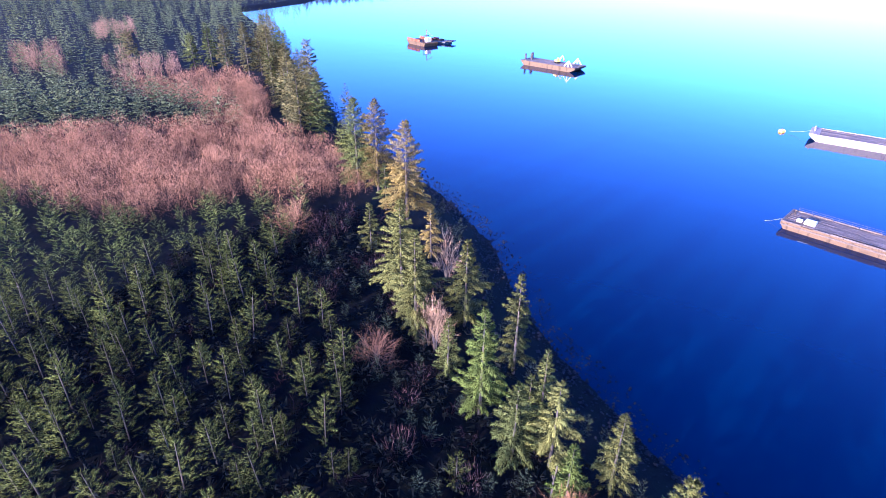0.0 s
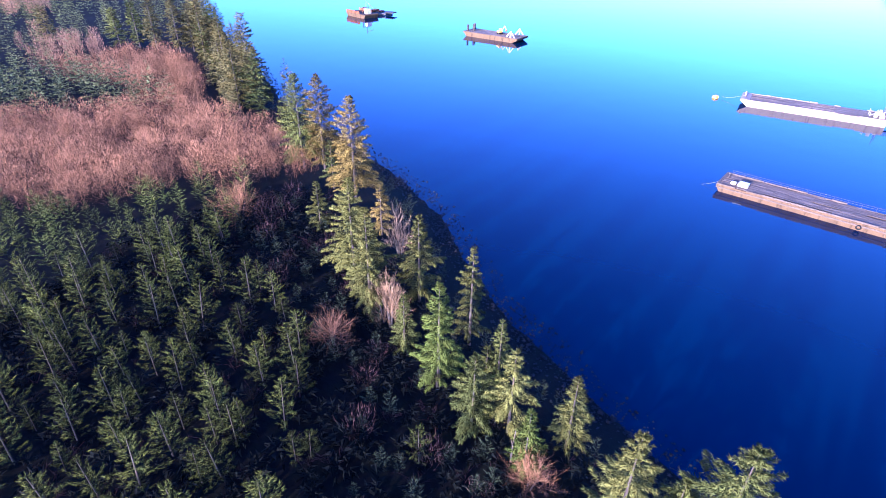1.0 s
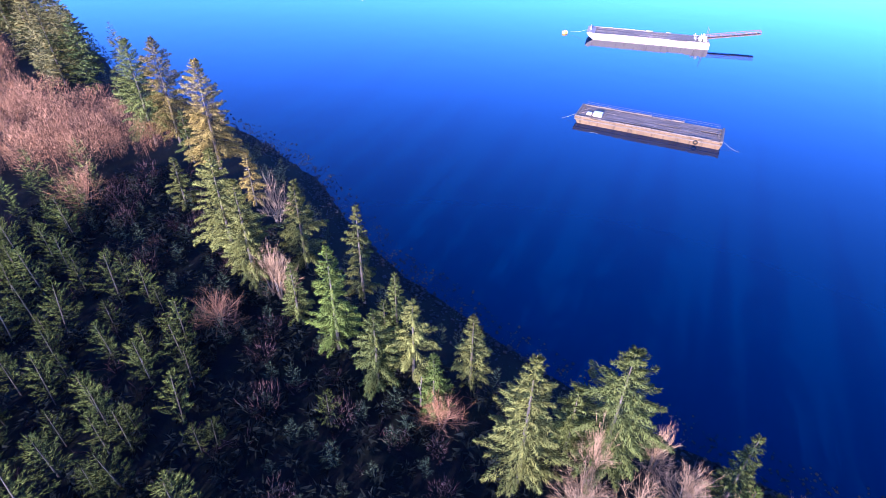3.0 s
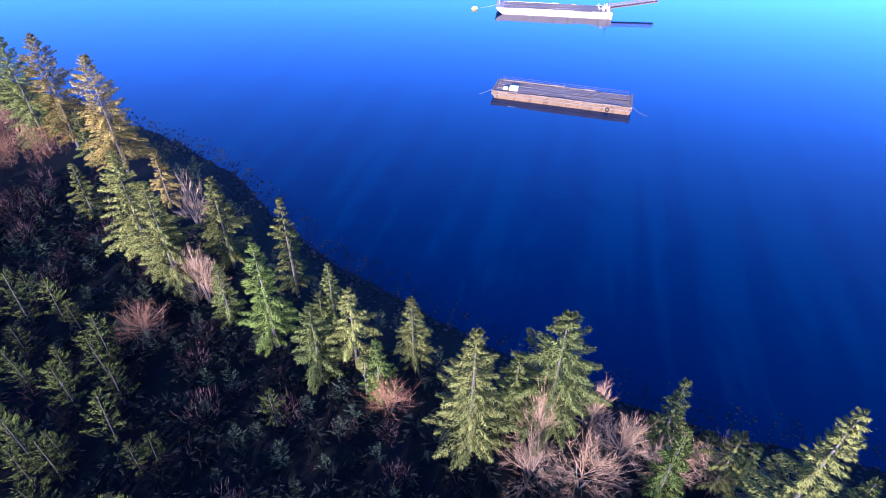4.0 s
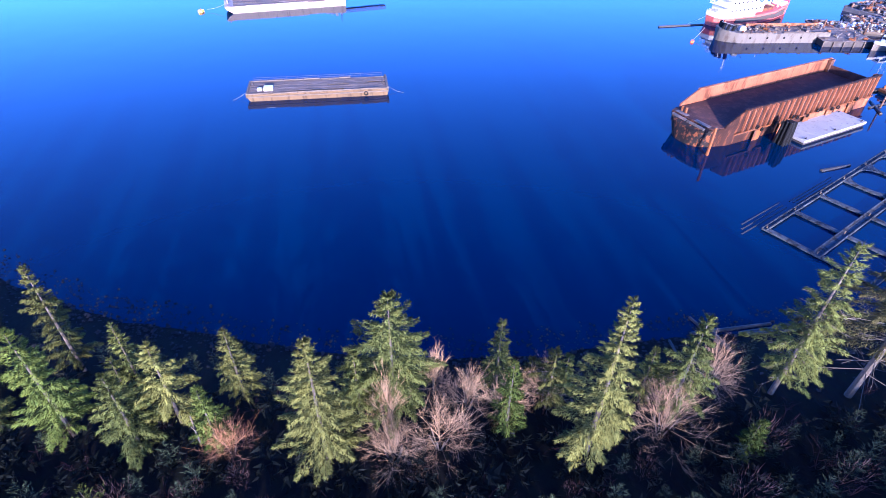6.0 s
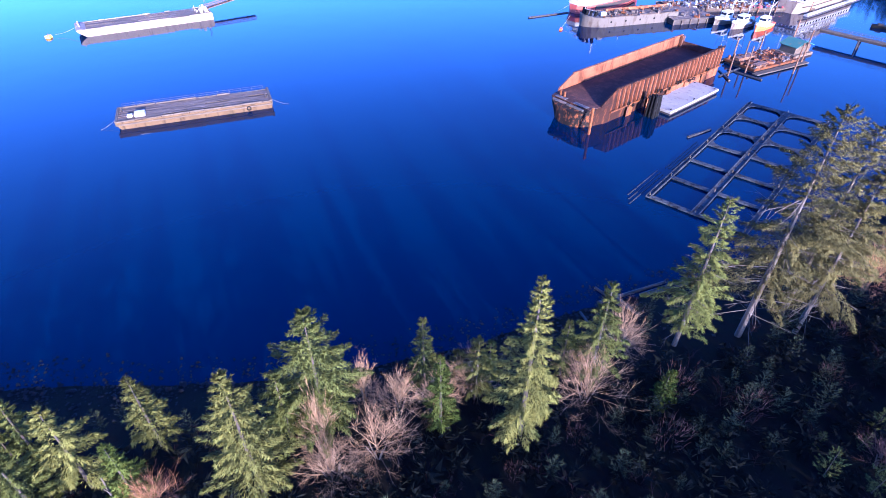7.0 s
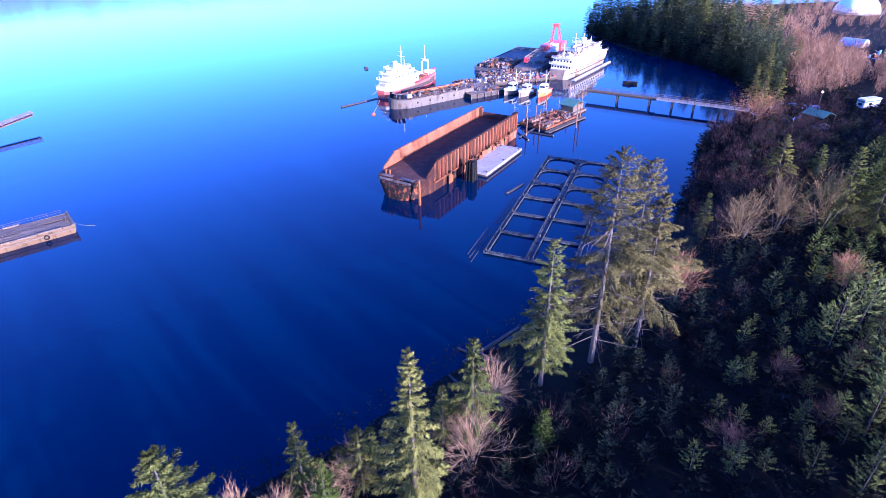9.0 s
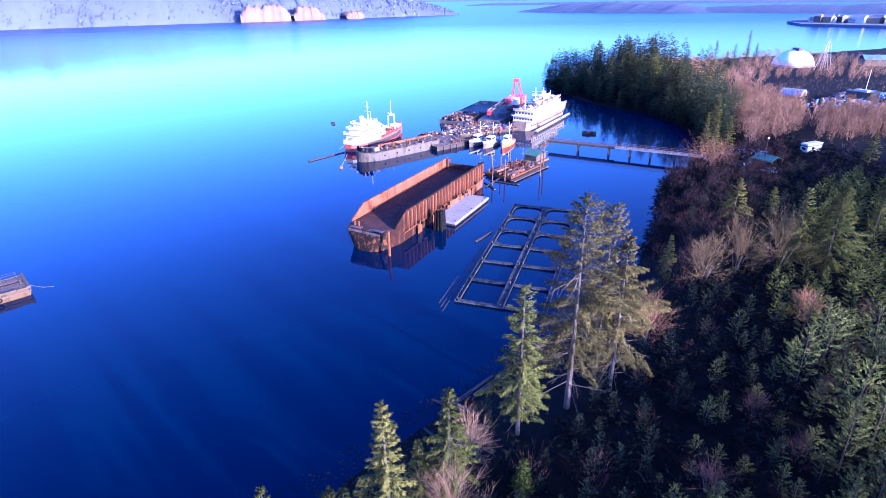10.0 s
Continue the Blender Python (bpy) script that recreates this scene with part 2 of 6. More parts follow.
# calm in the lee of the shore, ruffled out in the open bay
sep, far_r = n.new("ShaderNodeSeparateXYZ"), n.new("ShaderNodeMapRange")
l.new(tc.outputs["Object"], sep.inputs[0]), l.new(sep.outputs["X"], far_r.inputs[0])
far_r.inputs["From Min"].default_value, far_r.inputs["From Max"].default_value = 320, 1100
far_r.inputs["To Min"].default_value, far_r.inputs["To Max"].default_value = 0.05, 0.3
l.new(far_r.outputs[0], b.inputs["Roughness"])
bm = bmesh.new()
bmesh.ops.create_grid(bm, x_segments=8, y_segments=8, size=4800)
water = tagged(part("water", bm, M_WATER), "calm deep blue sea water with faint ripples", "water", kind="structure")


# ---- trees ----
def needle_cloud(rng, h, r, start=0.12, whorl=0.7, per=6, twigs=360, droop=0.3, up=0.15, power=1.0, ragged=0.42, shoot=0.23, blade=0.14,
                 gap=0.1, fan=0.32, step=0.3, hang=0.2):
    """The crown of a conifer: layers of boughs, each a frond of side branches lined with narrow needle shoots. Returns for each shoot three corners and the way its bough faces there."""
    levels = [start * h]
    while levels[-1] < h * 0.97:
        levels.append(levels[-1] + whorl * (1.15 - 0.55 * levels[-1] / h))
    levels = np.array(levels)
    n = len(levels)
    z = np.repeat(levels, per) + rng.normal(0, whorl * 0.2, n * per)
    az = (np.arange(per) * 2 * np.pi / per + rng.uniform(0, 6.28, (n, 1)) + rng.normal(0, 0.3, (n, per))).ravel()
    z = np.clip(z, start * h, h * 0.985)
    u = (z - start * h) / (h * (1 - start))
    keep = rng.random(len(z)) > gap * (1 - 0.7 * u)
    z, u, az = z[keep], u[keep], az[keep]
    lobe = 1 + ragged * 0.6 * np.sin(az * 2 + rng.uniform(0, 6)) * np.sin(u * 9 + rng.uniform(0, 6))
    length = r * np.minimum(1, (1 - u) ** power + 0.02) * np.clip(0.5 + 2.4 * u, 0, 1) * lobe * rng.uniform(1 - ragged, 1 + ragged * 0.5, len(z)) + 0.16
    K = max(6, int(twigs * min(1.4, max(0.5, r / 3.5)))) if twigs > 30 else twigs
    pick = rng.random((len(z), K)) < np.clip((length / r) ** 1.3, 0.14, 1)[:, None]
    i = np.nonzero(pick)[0]
    m = len(i)
    L, az, u, z = length[i], az[i], u[i], z[i]
    s = 0.1 + 0.92 * rng.random(m) ** 0.75
    cell = np.minimum(step, L * 0.3)
    s = np.minimum((np.floor(s * L / cell) + rng.normal(0.5, 0.22, m)) * cell / L, 1.02)
    half = fan * L * np.clip(1.05 - s, 0, 1) ** 0.8 * np.clip(0.35 + 2.2 * s, 0, 1) + 0.03
    q = half * rng.random(m) ** 0.7
    sign = np.where(rng.random(m) < 0.5, -1, 1)
    out = np.stack([np.cos(az), np.sin(az), 0 * az], -1)
    side = np.stack([-np.sin(az), np.cos(az), 0 * az], -1)
    a = rng.normal(0.75, 0.28, m) * sign
    d = out * np.cos(a)[:, None] + side * np.sin(a)[:, None]
    rise = up + 0.6 * u * u
    fall = droop * (1 - 0.6 * u)
    pos = out * (L * s)[:, None] + d * q[:, None]
    pos[:, 2] += z + L * (rise * s - fall * s * s) - hang * q + rng.normal(0, 0.05, m) * np.minimum(L, 2)
    d = d + rng.normal(0, 0.36, (m, 3)) + out * np.where(rng.random(m) < 0.3, 0.9, 0.15)[:, None]
    d[:, 2] += rise - 1.3 * fall * s - hang
    d /= np.linalg.norm(d, axis=-1, keepdims=True)
    tl = np.minimum(shoot * rng.uniform(0.6, 1.35, m), 0.5 * L + 0.08)
    nrm = rng.normal(0, 1.0, (m, 3))
    nrm[:, 2] += 0.5
    wide = np.cross(d, nrm)
    wide *= (tl * blade * rng.uniform(0.7, 1.3, m) / np.linalg.norm(wide, axis=-1))[:, None]
    tip = pos + d * tl[:, None]
    back = pos - d * (0.25 * tl)[:, None]
    face = out * 0.55 + side * (0.75 * sign * q / (half + 0.02))[:, None] + rng.normal(0, 0.22, (m, 3))
    face[:, 2] += 0.6 - 0.3 * s
    face /= np.linalg.norm(face, axis=-1, keepdims=True)
    wide *= np.where((np.cross(wide, d) * face).sum(-1) < 0, -1, 1)[:, None]
    cloud = np.stack([back + wide, tip, back - wide, face], -2)
    # leader
    k = np.arange(8)
    aa, base = k * 2.4, np.stack([0 * k, 0 * k, h * (0.93 + 0.009 * k)], -1)
    dd = np.stack([np.cos(aa) * 0.4, np.sin(aa) * 0.4, 0 * k + 0.9], -1) * 0.03 * h
    ww = np.stack([-np.sin(aa), np.cos(aa), 0 * k + 0.2], -1) * 0.035
    up_way = np.stack([np.cos(aa) * 0.6, np.sin(aa) * 0.6, 0 * k + 0.8], -1)
    return np.concatenate([cloud, np.stack([base + ww, base + dd, base - ww, up_way], -2)])


def crown_mesh(name, q):
    """A crown from needle_cloud, shaded bough by bough rather than shoot by shoot."""
    me = array_mesh(name, q[:, :3].reshape(-1, 3), np.arange(len(q) * 3).reshape(-1, 3))
    me.polygons.foreach_set("use_smooth", np.ones(len(q), bool))
    me.normals_split_custom_set_from_vertices(np.repeat(q[:, 3], 3, 0))
    return me


def limb_cloud(rng, h, r, low, high, count):
    """Bare dead limbs of an old conifer's trunk: slim drooping ribbons with a few twigs."""
    z, az = rng.uniform(low * h, high * h, count), rng.uniform(0, 2 * np.pi, count)
    L = r * rng.uniform(0.25, 0.75, count)
    a0 = np.stack([0 * z, 0 * z, z], -1)
    b0 = a0 + np.stack([np.cos(az) * L, np.sin(az) * L, L * rng.uniform(-0.35, 0.15, count)], -1)
    t = rng.uniform(0.4, 1.0, (count, 4))[..., None]
    a1 = (a0[:, None] + (b0 - a0)[:, None] * t).reshape(-1, 3)
    d1 = np.repeat(b0 - a0, 4, 0) * 0.3 + rng.normal(0, 0.3, (count * 4, 3))
    return np.concatenate([ribbon(a0, b0, np.full(count, 0.045), rng), ribbon(a1, a1 + d1, np.full(count * 4, 0.018), rng)])


def quads_mesh(name, q):
    return array_mesh(name, q.reshape(-1, 3), np.arange(q.size // 3).reshape(-1, q.shape[-2]))


def ribbon(a, b, w, rng):
    """Flat twigs from points a to points b, of width w at their start and tapering; they face all ways."""
    d = b - a
    side = np.cross(d, rng.normal(0, 1, d.shape))
    side /= np.linalg.norm(side, axis=-1, keepdims=True) + 1e-9
    w = np.asarray(w)[..., None] * side
    return np.stack([a - w, a + w, b + w * 0.45, b - w * 0.45], -2)


def twig_cloud(rng, h, r, stems=7, forks=5, tips=6, width=0.05, spreadup=0.6, bend=0.15):
    """A leafless crown: stems that fork twice into fine twigs."""
    az = rng.uniform(0, 2 * np.pi, stems)
    lean = r * np.sqrt(rng.uniform(0.02, 0.5, stems))
    a0 = np.zeros((stems, 3))
    a0[:, :2] = rng.normal(0, 0.12, (stems, 2))
    b0 = np.stack([np.cos(az) * lean, np.sin(az) * lean, h * rng.uniform(0.5, 0.8, stems) * (1 - 0.35 * (lean / r) ** 2)], -1)
    parts = [ribbon(a0, b0, np.full(stems, width), rng)]
    t = rng.uniform(0.35, 1.0, (stems, forks))[..., None]
    a1 = (a0[:, None] + (b0 - a0)[:, None] * t).reshape(-1, 3)
    n1 = len(a1)
    out = np.stack([a1[:, 0], a1[:, 1], 0 * a1[:, 0]], -1)
    d1 = rng.normal(0, 0.5, (n1, 3)) * r * 0.55 + out * 0.55
    d1[:, 2] = np.abs(d1[:, 2]) * 0.6 + h * 0.16 * spreadup * rng.uniform(0.5, 1.6, n1)
    b1 = a1 + d1
    parts.append(ribbon(a1, b1, np.full(n1, width * 0.55), rng))
    t = rng.uniform(0.25, 1.0, (n1, tips))[..., None]
    a2 = (a1[:, None] + (b1 - a1)[:, None] * t).reshape(-1, 3)
    n2 = len(a2)
    d2 = np.repeat(d1, tips, 0) * 0.35 + rng.normal(0, 0.26, (n2, 3)) * r * 0.6
    d2[:, 2] += h * 0.05 * spreadup
    parts.append(ribbon(a2, a2 + d2, np.full(n2, width * 0.34), rng))
    q = np.concatenate(parts)
    q[..., 2] = np.maximum(q[..., 2], 0)
    return q


def dome_cloud(rng, h, r, limbs=24, forks=8, tips=5, width=0.045, base=(0.12, 0.34)):
    """The leafless crown of a shrub: limbs that fan out to a dome and break up into fine twigs."""
    az = rng.uniform(0, 2 * np.pi, limbs)
    el = np.radians(rng.uniform(-12, 85, limbs))
    ends = np.stack([np.cos(az) * np.cos(el) * r, np.sin(az) * np.cos(el) * r, h * (0.22 + 0.72 * np.sin(el))], -1) * rng.uniform(0.82, 1.05, limbs)[:, None]
    a0 = np.stack([0 * az, 0 * az, h * rng.uniform(*base, limbs)], -1)
    out = [ribbon(a0, ends, np.full(limbs, width), rng)]
    t = rng.uniform(0.3, 1.0, (limbs, forks))[..., None]
    a1 = (a0[:, None] + (ends - a0)[:, None] * t).reshape(-1, 3)
    d1 = np.repeat(ends - a0, forks, 0) * 0.24 + rng.normal(0, 0.17, (limbs * forks, 3)) * r
    d1[:, 2] += 0.04 * h
    out.append(ribbon(a1, a1 + d1, np.full(len(a1), width * 0.5), rng))
    t = rng.uniform(0.3, 1.0, (len(a1), tips))[..., None]
    a2 = (a1[:, None] + d1[:, None] * t).reshape(-1, 3)
    d2 = np.repeat(d1, tips, 0) * 0.4 + rng.normal(0, 0.07, (len(a2), 3)) * r
    d2[:, 2] += 0.02 * h
    out.append(ribbon(a2, a2 + d2, np.full(len(a2), width * 0.3), rng))
    q = np.concatenate(out)
    q[..., 2] = np.maximum(q[..., 2], 0.05)
    return q


def trunk_bm(h, r, lean=0.0, n=7):
    bm = bmesh.new()
    rod(bm, (0, 0, -0.6), (lean * 0.4, 0, h * 0.45), r, r * 0.62, n)
    rod(bm, (lean * 0.4, 0, h * 0.44), (0, 0, h * 0.97), r * 0.62, 0.03, n)
    return bm


def conifer(x, y, h, r, mat, label, seed, trunk=None, group="shore conifers", **kw):
    rng = np.random.default_rng(seed)
    z = float(ground_z(x, y))
    t = empty("conifer_tree", pose(x, y, z, 0, 0, rng.uniform(0, 360)), label, "tree", group)
    part("trunk", trunk_bm(h, 0.012 * h + 0.06, 0.0), trunk or M_BARK, t)
    link("crown", crown_mesh("crown", needle_cloud(rng, h, r, **kw)), mat, t)
    if trunk:
        link("bare_limb", quads_mesh("bare_limb", limb_cloud(rng, h, r, 0.12, 0.7, int(2.2 * h))), trunk, t)["kind"] = "stuff"
    return t


# Shore conifers by eye height rows: x, y, height, radius, needle kind, habit
KINDS = {"s": M_SPRUCE, "o": M_OLIVE, "t": M_TAN, "f": M_FRESH, "g": M_GREYGREEN}
LOOKS = {"s": "dark green spruce with layered boughs on the bank", "o": "olive green spruce lit by low sun",
         "t": "tan cone-laden spruce with a thin top", "f": "fresh bright green young fir by the shore", "g": "tall ragged grey-green spruce with pale trunk"}
HABITS = {
    "n": dict(),
    "d": dict(droop=0.45, up=0.22, ragged=0.5, whorl=0.85, twigs=420, gap=0.15, fan=0.36, hang=0.4),
    "b": dict(power=0.8, ragged=0.5, per=7),
    "c": dict(start=0.05, whorl=0.55, ragged=0.25, twigs=220, up=0.25, fan=0.32),
    "w": dict(start=0.26, power=0.86, per=7, ragged=0.75, whorl=0.95, gap=0.22, twigs=560, droop=0.32, up=0.1, blade=0.13, shoot=0.22, fan=0.3, hang=0.6),
    "x": dict(start=0.14, power=0.75, per=6, ragged=0.6, whorl=0.85, gap=0.12, twigs=390, droop=0.4, hang=0.35, blade=0.13),
}
NORTH_ROW = [
    (-18.0, 111.6, 20.0, 4.4, "s", "b"), (-13.4, 109.5, 20.2, 4.4, "t", "b"), (-6.5, 96.2, 20.0, 4.5, "t", "b"), (-11.0, 101.0, 10.0, 2.2, "s", "n"), (-24.5, 128.0, 8.0, 2.2, "s", "n"), (-12.0, 83.7, 9.5, 2.2, "o", "n"),
    (-5.7, 69.0, 16.6, 3.4, "o", "b"), (-1.6, 81.9, 9.5, 2.2, "t", "x"), (-3.2, 60.0, 16.6, 3.2, "o", "b"), (3.6, 62.8, 14.0, 3.6, "o", "d"),
    (9.5, 53.5, 14.6, 2.4, "o", "d"), (1.1, 52.2, 9.0, 1.9, "s", "c"), (4.7, 45.6, 15.0, 3.0, "f", "n"), (12.0, 46.8, 9.2, 1.6, "s", "c"),
]
MIDDLE_ROW = [
    (7.7, 39.3, 10.8, 3.0, "s", "n"), (11.6, 38.8, 11.6, 3.1, "o", "d"), (12.1, 33.7, 9.0, 1.9, "f", "c"), (17.3, 36.4, 10.0, 2.2, "o", "c"),
    (10.5, 46.7, 5.5, 1.4, "s", "n"), (16.9, 24.0, 17.0, 3.7, "o", "n"), (25.3, 22.9, 16.0, 4.3, "s", "b"), (22.7, 25.2, 9.5, 2.4, "s", "n"),
    (33.1, 15.6, 11.6, 1.9, "s", "c"), (29.4, 12.2, 10.6, 1.7, "f", "c"), (36.3, 13.2, 5.0, 1.4, "o", "x"), (34.5, 10.3, 8.8, 2.0, "o", "x"),
]
SOUTH_ROW = [
    (30.7, 4.6, 21.4, 3.0, "o", "d"), (41.1, 2.8, 7.8, 1.5, "s", "c"), (40.7, -0.3, 14.4, 2.4, "s", "x"), (40.9, -7.9, 5.0, 1.1, "f", "c"),
    (36.7, 9.7, 7.0, 1.6, "s", "d"), (49.9, -8.5, 20.4, 3.3, "s", "x"), (54.3, -15.3, 28.6, 5.6, "g", "w"), (60.0, -20.2, 25.6, 5.4, "g", "w"),
    (57.6, -21.6, 22.0, 5.0, "g", "w"), (113.0, -64.5, 11.0, 3.2, "o", "d"), (89.8, -41.2, 8.6, 1.6, "s", "n"), (90.3, -64.2, 16.0, 3.2, "s", "n"),
    (87.9, -68.7, 16.8, 4.2, "s", "b"), (101.2, -87.1, 11.0, 2.4, "s", "n"), (40.2, -7.5, 5.4, 1.0, "f", "c"), (115.7, -74.2, 7.5, 2.0, "s", "n"),
]
for k, (x, y, h, r, kind, habit) in enumerate(NORTH_ROW + MIDDLE_ROW + SOUTH_ROW):
    conifer(x, y, h, r * 1.22, KINDS[kind], LOOKS[kind], 100 + k, M_PALE_BARK if habit in "xw" else None, **HABITS[habit])


def joined(name, protos, places, mat, label, category):
    """Plants that nobody could count: one mesh of kind stuff. places: x, y, scale across, scale up, turn."""
    out = []
    places = np.asarray(places)
    zs = ground_z(places[:, 0], places[:, 1])
    for k, (x, y, s, sh, a) in enumerate(places):
        q = protos[k % len(protos)]
        c, sn = np.cos(a), np.sin(a)
        z = zs[k]
        out.append(np.stack([(q[..., 0] * c - q[..., 1] * sn) * s + x, (q[..., 0] * sn + q[..., 1] * c) * s + y, q[..., 2] * sh + z], -1))
    return tagged(link(name, quads_mesh(name, np.concatenate(out)), mat), label, category, kind="stuff")


def GZ_at(x, y):
    return ground_z(np.array([x]), np.array([y]))[0]


def inside(poly, x, y):
    hit = np.zeros(np.shape(x), bool)
    for (ax, ay), (bx, by) in zip(poly, poly[1:] + poly[:1]):
        if ay != by:
            hit ^= ((ay > y) != (by > y)) & (x < (bx - ax) * (y - ay) / (by - ay) + ax)
    return hit


def scatter(rng, poly, step, jitter=0.4, near=3.0):
    """A jittered planting grid within an outline, clear of the shore."""
    xs, ys = [p[0] for p in poly], [p[1] for p in poly]
    X, Y = np.meshgrid(np.arange(min(xs), max(xs), step), np.arange(min(ys), max(ys), step))
    X, Y = X.ravel(), Y.ravel()
    X, Y = X + rng.uniform(-jitter, jitter, X.size) * step, Y + rng.uniform(-jitter, jitter, Y.size) * step
    ok = inside(poly, X, Y)
    X, Y = X[ok], Y[ok]
    ok = land_distance(X, Y) > near
    return np.stack([X[ok], Y[ok]], -1)

rng = np.random.default_rng(5)
ALDER_PATCH = [(-150, 150), (-118, 112), (-84, 99), (-59, 91), (-40, 99), (-24, 104), (-14, 109), (-24, 126), (-44, 140), (-62, 190), (-79, 205), (-112, 186), (-80, 172), (-58, 148), (-110, 130), (-160, 148)]
PLANTATION_NORTH = [(-100, 104), (-75, 26), (-12, 26), (-7, 36), (-9, 50), (-22, 72), (-26, 84), (-24, 103), (-40, 98), (-59, 90), (-84, 98)]
PLANTATION_SOUTH = [(38, -20), (46, -25), (60, -36), (78, -50), (98, -62), (112, -80), (140, -105), (120, -140), (60, -110), (30, -60)]
STRIP = [(-12, 26), (-7, 36), (-4, 46), (6, 32), (16, 16), (28, 2), (36, -16), (30, -60), (0, -50), (-75, 26)]
UP_SUN = [(-100, 100), (-75, 26), (0, -50), (30, -60), (60, -110), (-10, -170), (-230, 40)]
young = [needle_cloud(np.random.default_rng(40 + k), 7.5, 2.5, start=0.08, whorl=0.78, per=5, twigs=110, droop=0.05, up=0.55, power=0.8, ragged=0.45, shoot=0.27, blade=0.1, fan=0.26, step=0.22, hang=0.0) for k in range(6)]
light_young = [needle_cloud(np.random.default_rng(60 + k), 7.5, 1.9, start=0.10, whorl=0.85, per=5, twigs=18, droop=0.05, up=0.55, power=0.8, ragged=0.45, shoot=0.5, blade=0.13, fan=0.26, hang=0.0)[:, :3] for k in range(4)]
spots = np.concatenate([scatter(rng, PLANTATION_NORTH, 4.0), scatter(rng, PLANTATION_SOUTH, 3.9), scatter(rng, STRIP, 13.0, near=12)])
order = np.argsort(np.hypot(spots[:, 0], spots[:, 1]))
used = set()
near_spots, far_spots = spots[order[:300]], spots[order[300:]]
young_meshes = [crown_mesh("crown", q) for q in young]
young_trunk = bpy.data.meshes.new("trunk")
bm = trunk_bm(7.5, 0.11)
bm.to_mesh(young_trunk)
bm.free()
young_trees = []
south_meshes = [crown_mesh("crown", q) for q in young]
for k in range(12):
    t = empty("young_conifer", pose(0, 0, 0), "young green plantation conifer with upswept boughs", "tree", "plantation conifers")
    link("trunk", young_trunk, M_BARK, t)
    link("crown", young_meshes[k] if k < 6 else south_meshes[k - 6], M_YOUNG if k < 6 else M_LIT_YOUNG, t)
    young_trees.append(t)
near_z = ground_z(near_spots[:, 0], near_spots[:, 1])
for k, (x, y) in enumerate(near_spots):
    s = rng.uniform(0.55, 1.12) * ((1.2 if y + 0.55 * x < -14 else 0.6) if y < -18 else 0.92)
    wide = s * rng.uniform(0.85, 1.1)
    m = pose(x, y, float(near_z[k]), rng.normal(0, 2.5), rng.normal(0, 2.5), rng.uniform(0, 360)) @ Matrix.Diagonal((wide, wide, s, 1))
    kind = k % 6 + (6 if y < -20 else 0)
    t = copy_thing(young_trees[kind], m) if kind in used else young_trees[kind]
    used.add(kind)
    t.matrix_basis = m


def planted(spots, lo, hi, squash=1.0):
    s = rng.uniform(lo, hi, len(spots))
    return np.stack([spots[:, 0], spots[:, 1], s, s * squash, rng.uniform(0, 6.28, len(spots))], -1)


joined("plantation_conifers", light_young, planted(far_spots, 0.5, 1.1), M_YOUNG,
       "dense plantation of young green conifers", "conifers")

# Bare alders: a fuzzy rounded crown of fine upswept twigs over slim pale stems
def alder_crown(rng, h, r, twigs, length, width, low=-0.5, upright=1.1):
    n = twigs
    az, el = rng.uniform(0, 2 * np.pi, n), np.arcsin(rng.uniform(low, 1, n))
    depth = 1 - 0.55 * rng.random(n) ** 2.2
    lobe = 1 + 0.18 * np.sin(3 * az + rng.uniform(0, 6)) * np.cos(el) + 0.12 * np.sin(5 * el + rng.uniform(0, 6))
    out = np.stack([np.cos(az) * np.cos(el), np.sin(az) * np.cos(el), np.sin(el)], -1)
    p = out * (depth * lobe)[:, None] * np.array([r, r, h * (0.36 if low > -0.8 else 0.46)]) + np.array([0, 0, h * (0.62 if low > -0.8 else 0.5)])
    d = out * 0.55 + rng.normal(0, 0.28, (n, 3)) + np.array([0, 0, upright])
    d *= (length * rng.uniform(0.6, 1.4, n) / np.linalg.norm(d, axis=-1))[:, None]
    side = np.cross(d, rng.normal(0, 1, (n, 3)))
    side *= (width * rng.uniform(0.6, 1.3, n) / np.linalg.norm(side, axis=-1))[:, None]
    crown = np.stack([p + side, p + d, p - side], -2)
    k = 3
    foot = rng.normal(0, 0.3, (k, 3)) * (1, 1, 0)
    top = rng.normal(0, 0.45, (k, 3)) * (r, r, 0) + np.array([0, 0, 0.85]) * h * rng.uniform(0.75, 1.05, (k, 1))
    w = np.cross(top - foot, rng.normal(0, 1, (k, 3)))
    w *= width * 1.3 / np.linalg.norm(w, axis=-1, keepdims=True)
    return np.concatenate([crown, np.stack([foot + w, top, foot - w], -2)])


alders = [alder_crown(np.random.default_rng(80 + k), 8.4, 2.7, 900, 0.62, 0.022, -0.9, 0.6) for k in range(6)]
joined("alder_thicket", alders, planted(scatter(rng, ALDER_PATCH, 3.8), 0.6, 1.2, 0.95), M_ALDER, "leafless pinkish brown alder thicket", "bare trees")
COVE_WOOD = [(188, -97), (236, -99), (262, -104), (264, -122), (236, -126), (206, -112)]
BELT_A = [(178, -100), (200, -108), (236, -122), (264, -140), (240, -152), (207, -138), (188, -124)]
BELT_B = [(184, -128), (207, -140), (232, -160), (222, -190), (190, -175), (182, -145)]
BELT_C = [(262, -122), (322, -140), (380, -180), (430, -200), (450, -260), (380, -300), (300, -250), (322, -190), (294, -172)]
far_alders = [alder_crown(np.random.default_rng(180 + k), 9.5, 2.2, 300, 1.2, 0.055, -0.98) for k in range(5)]
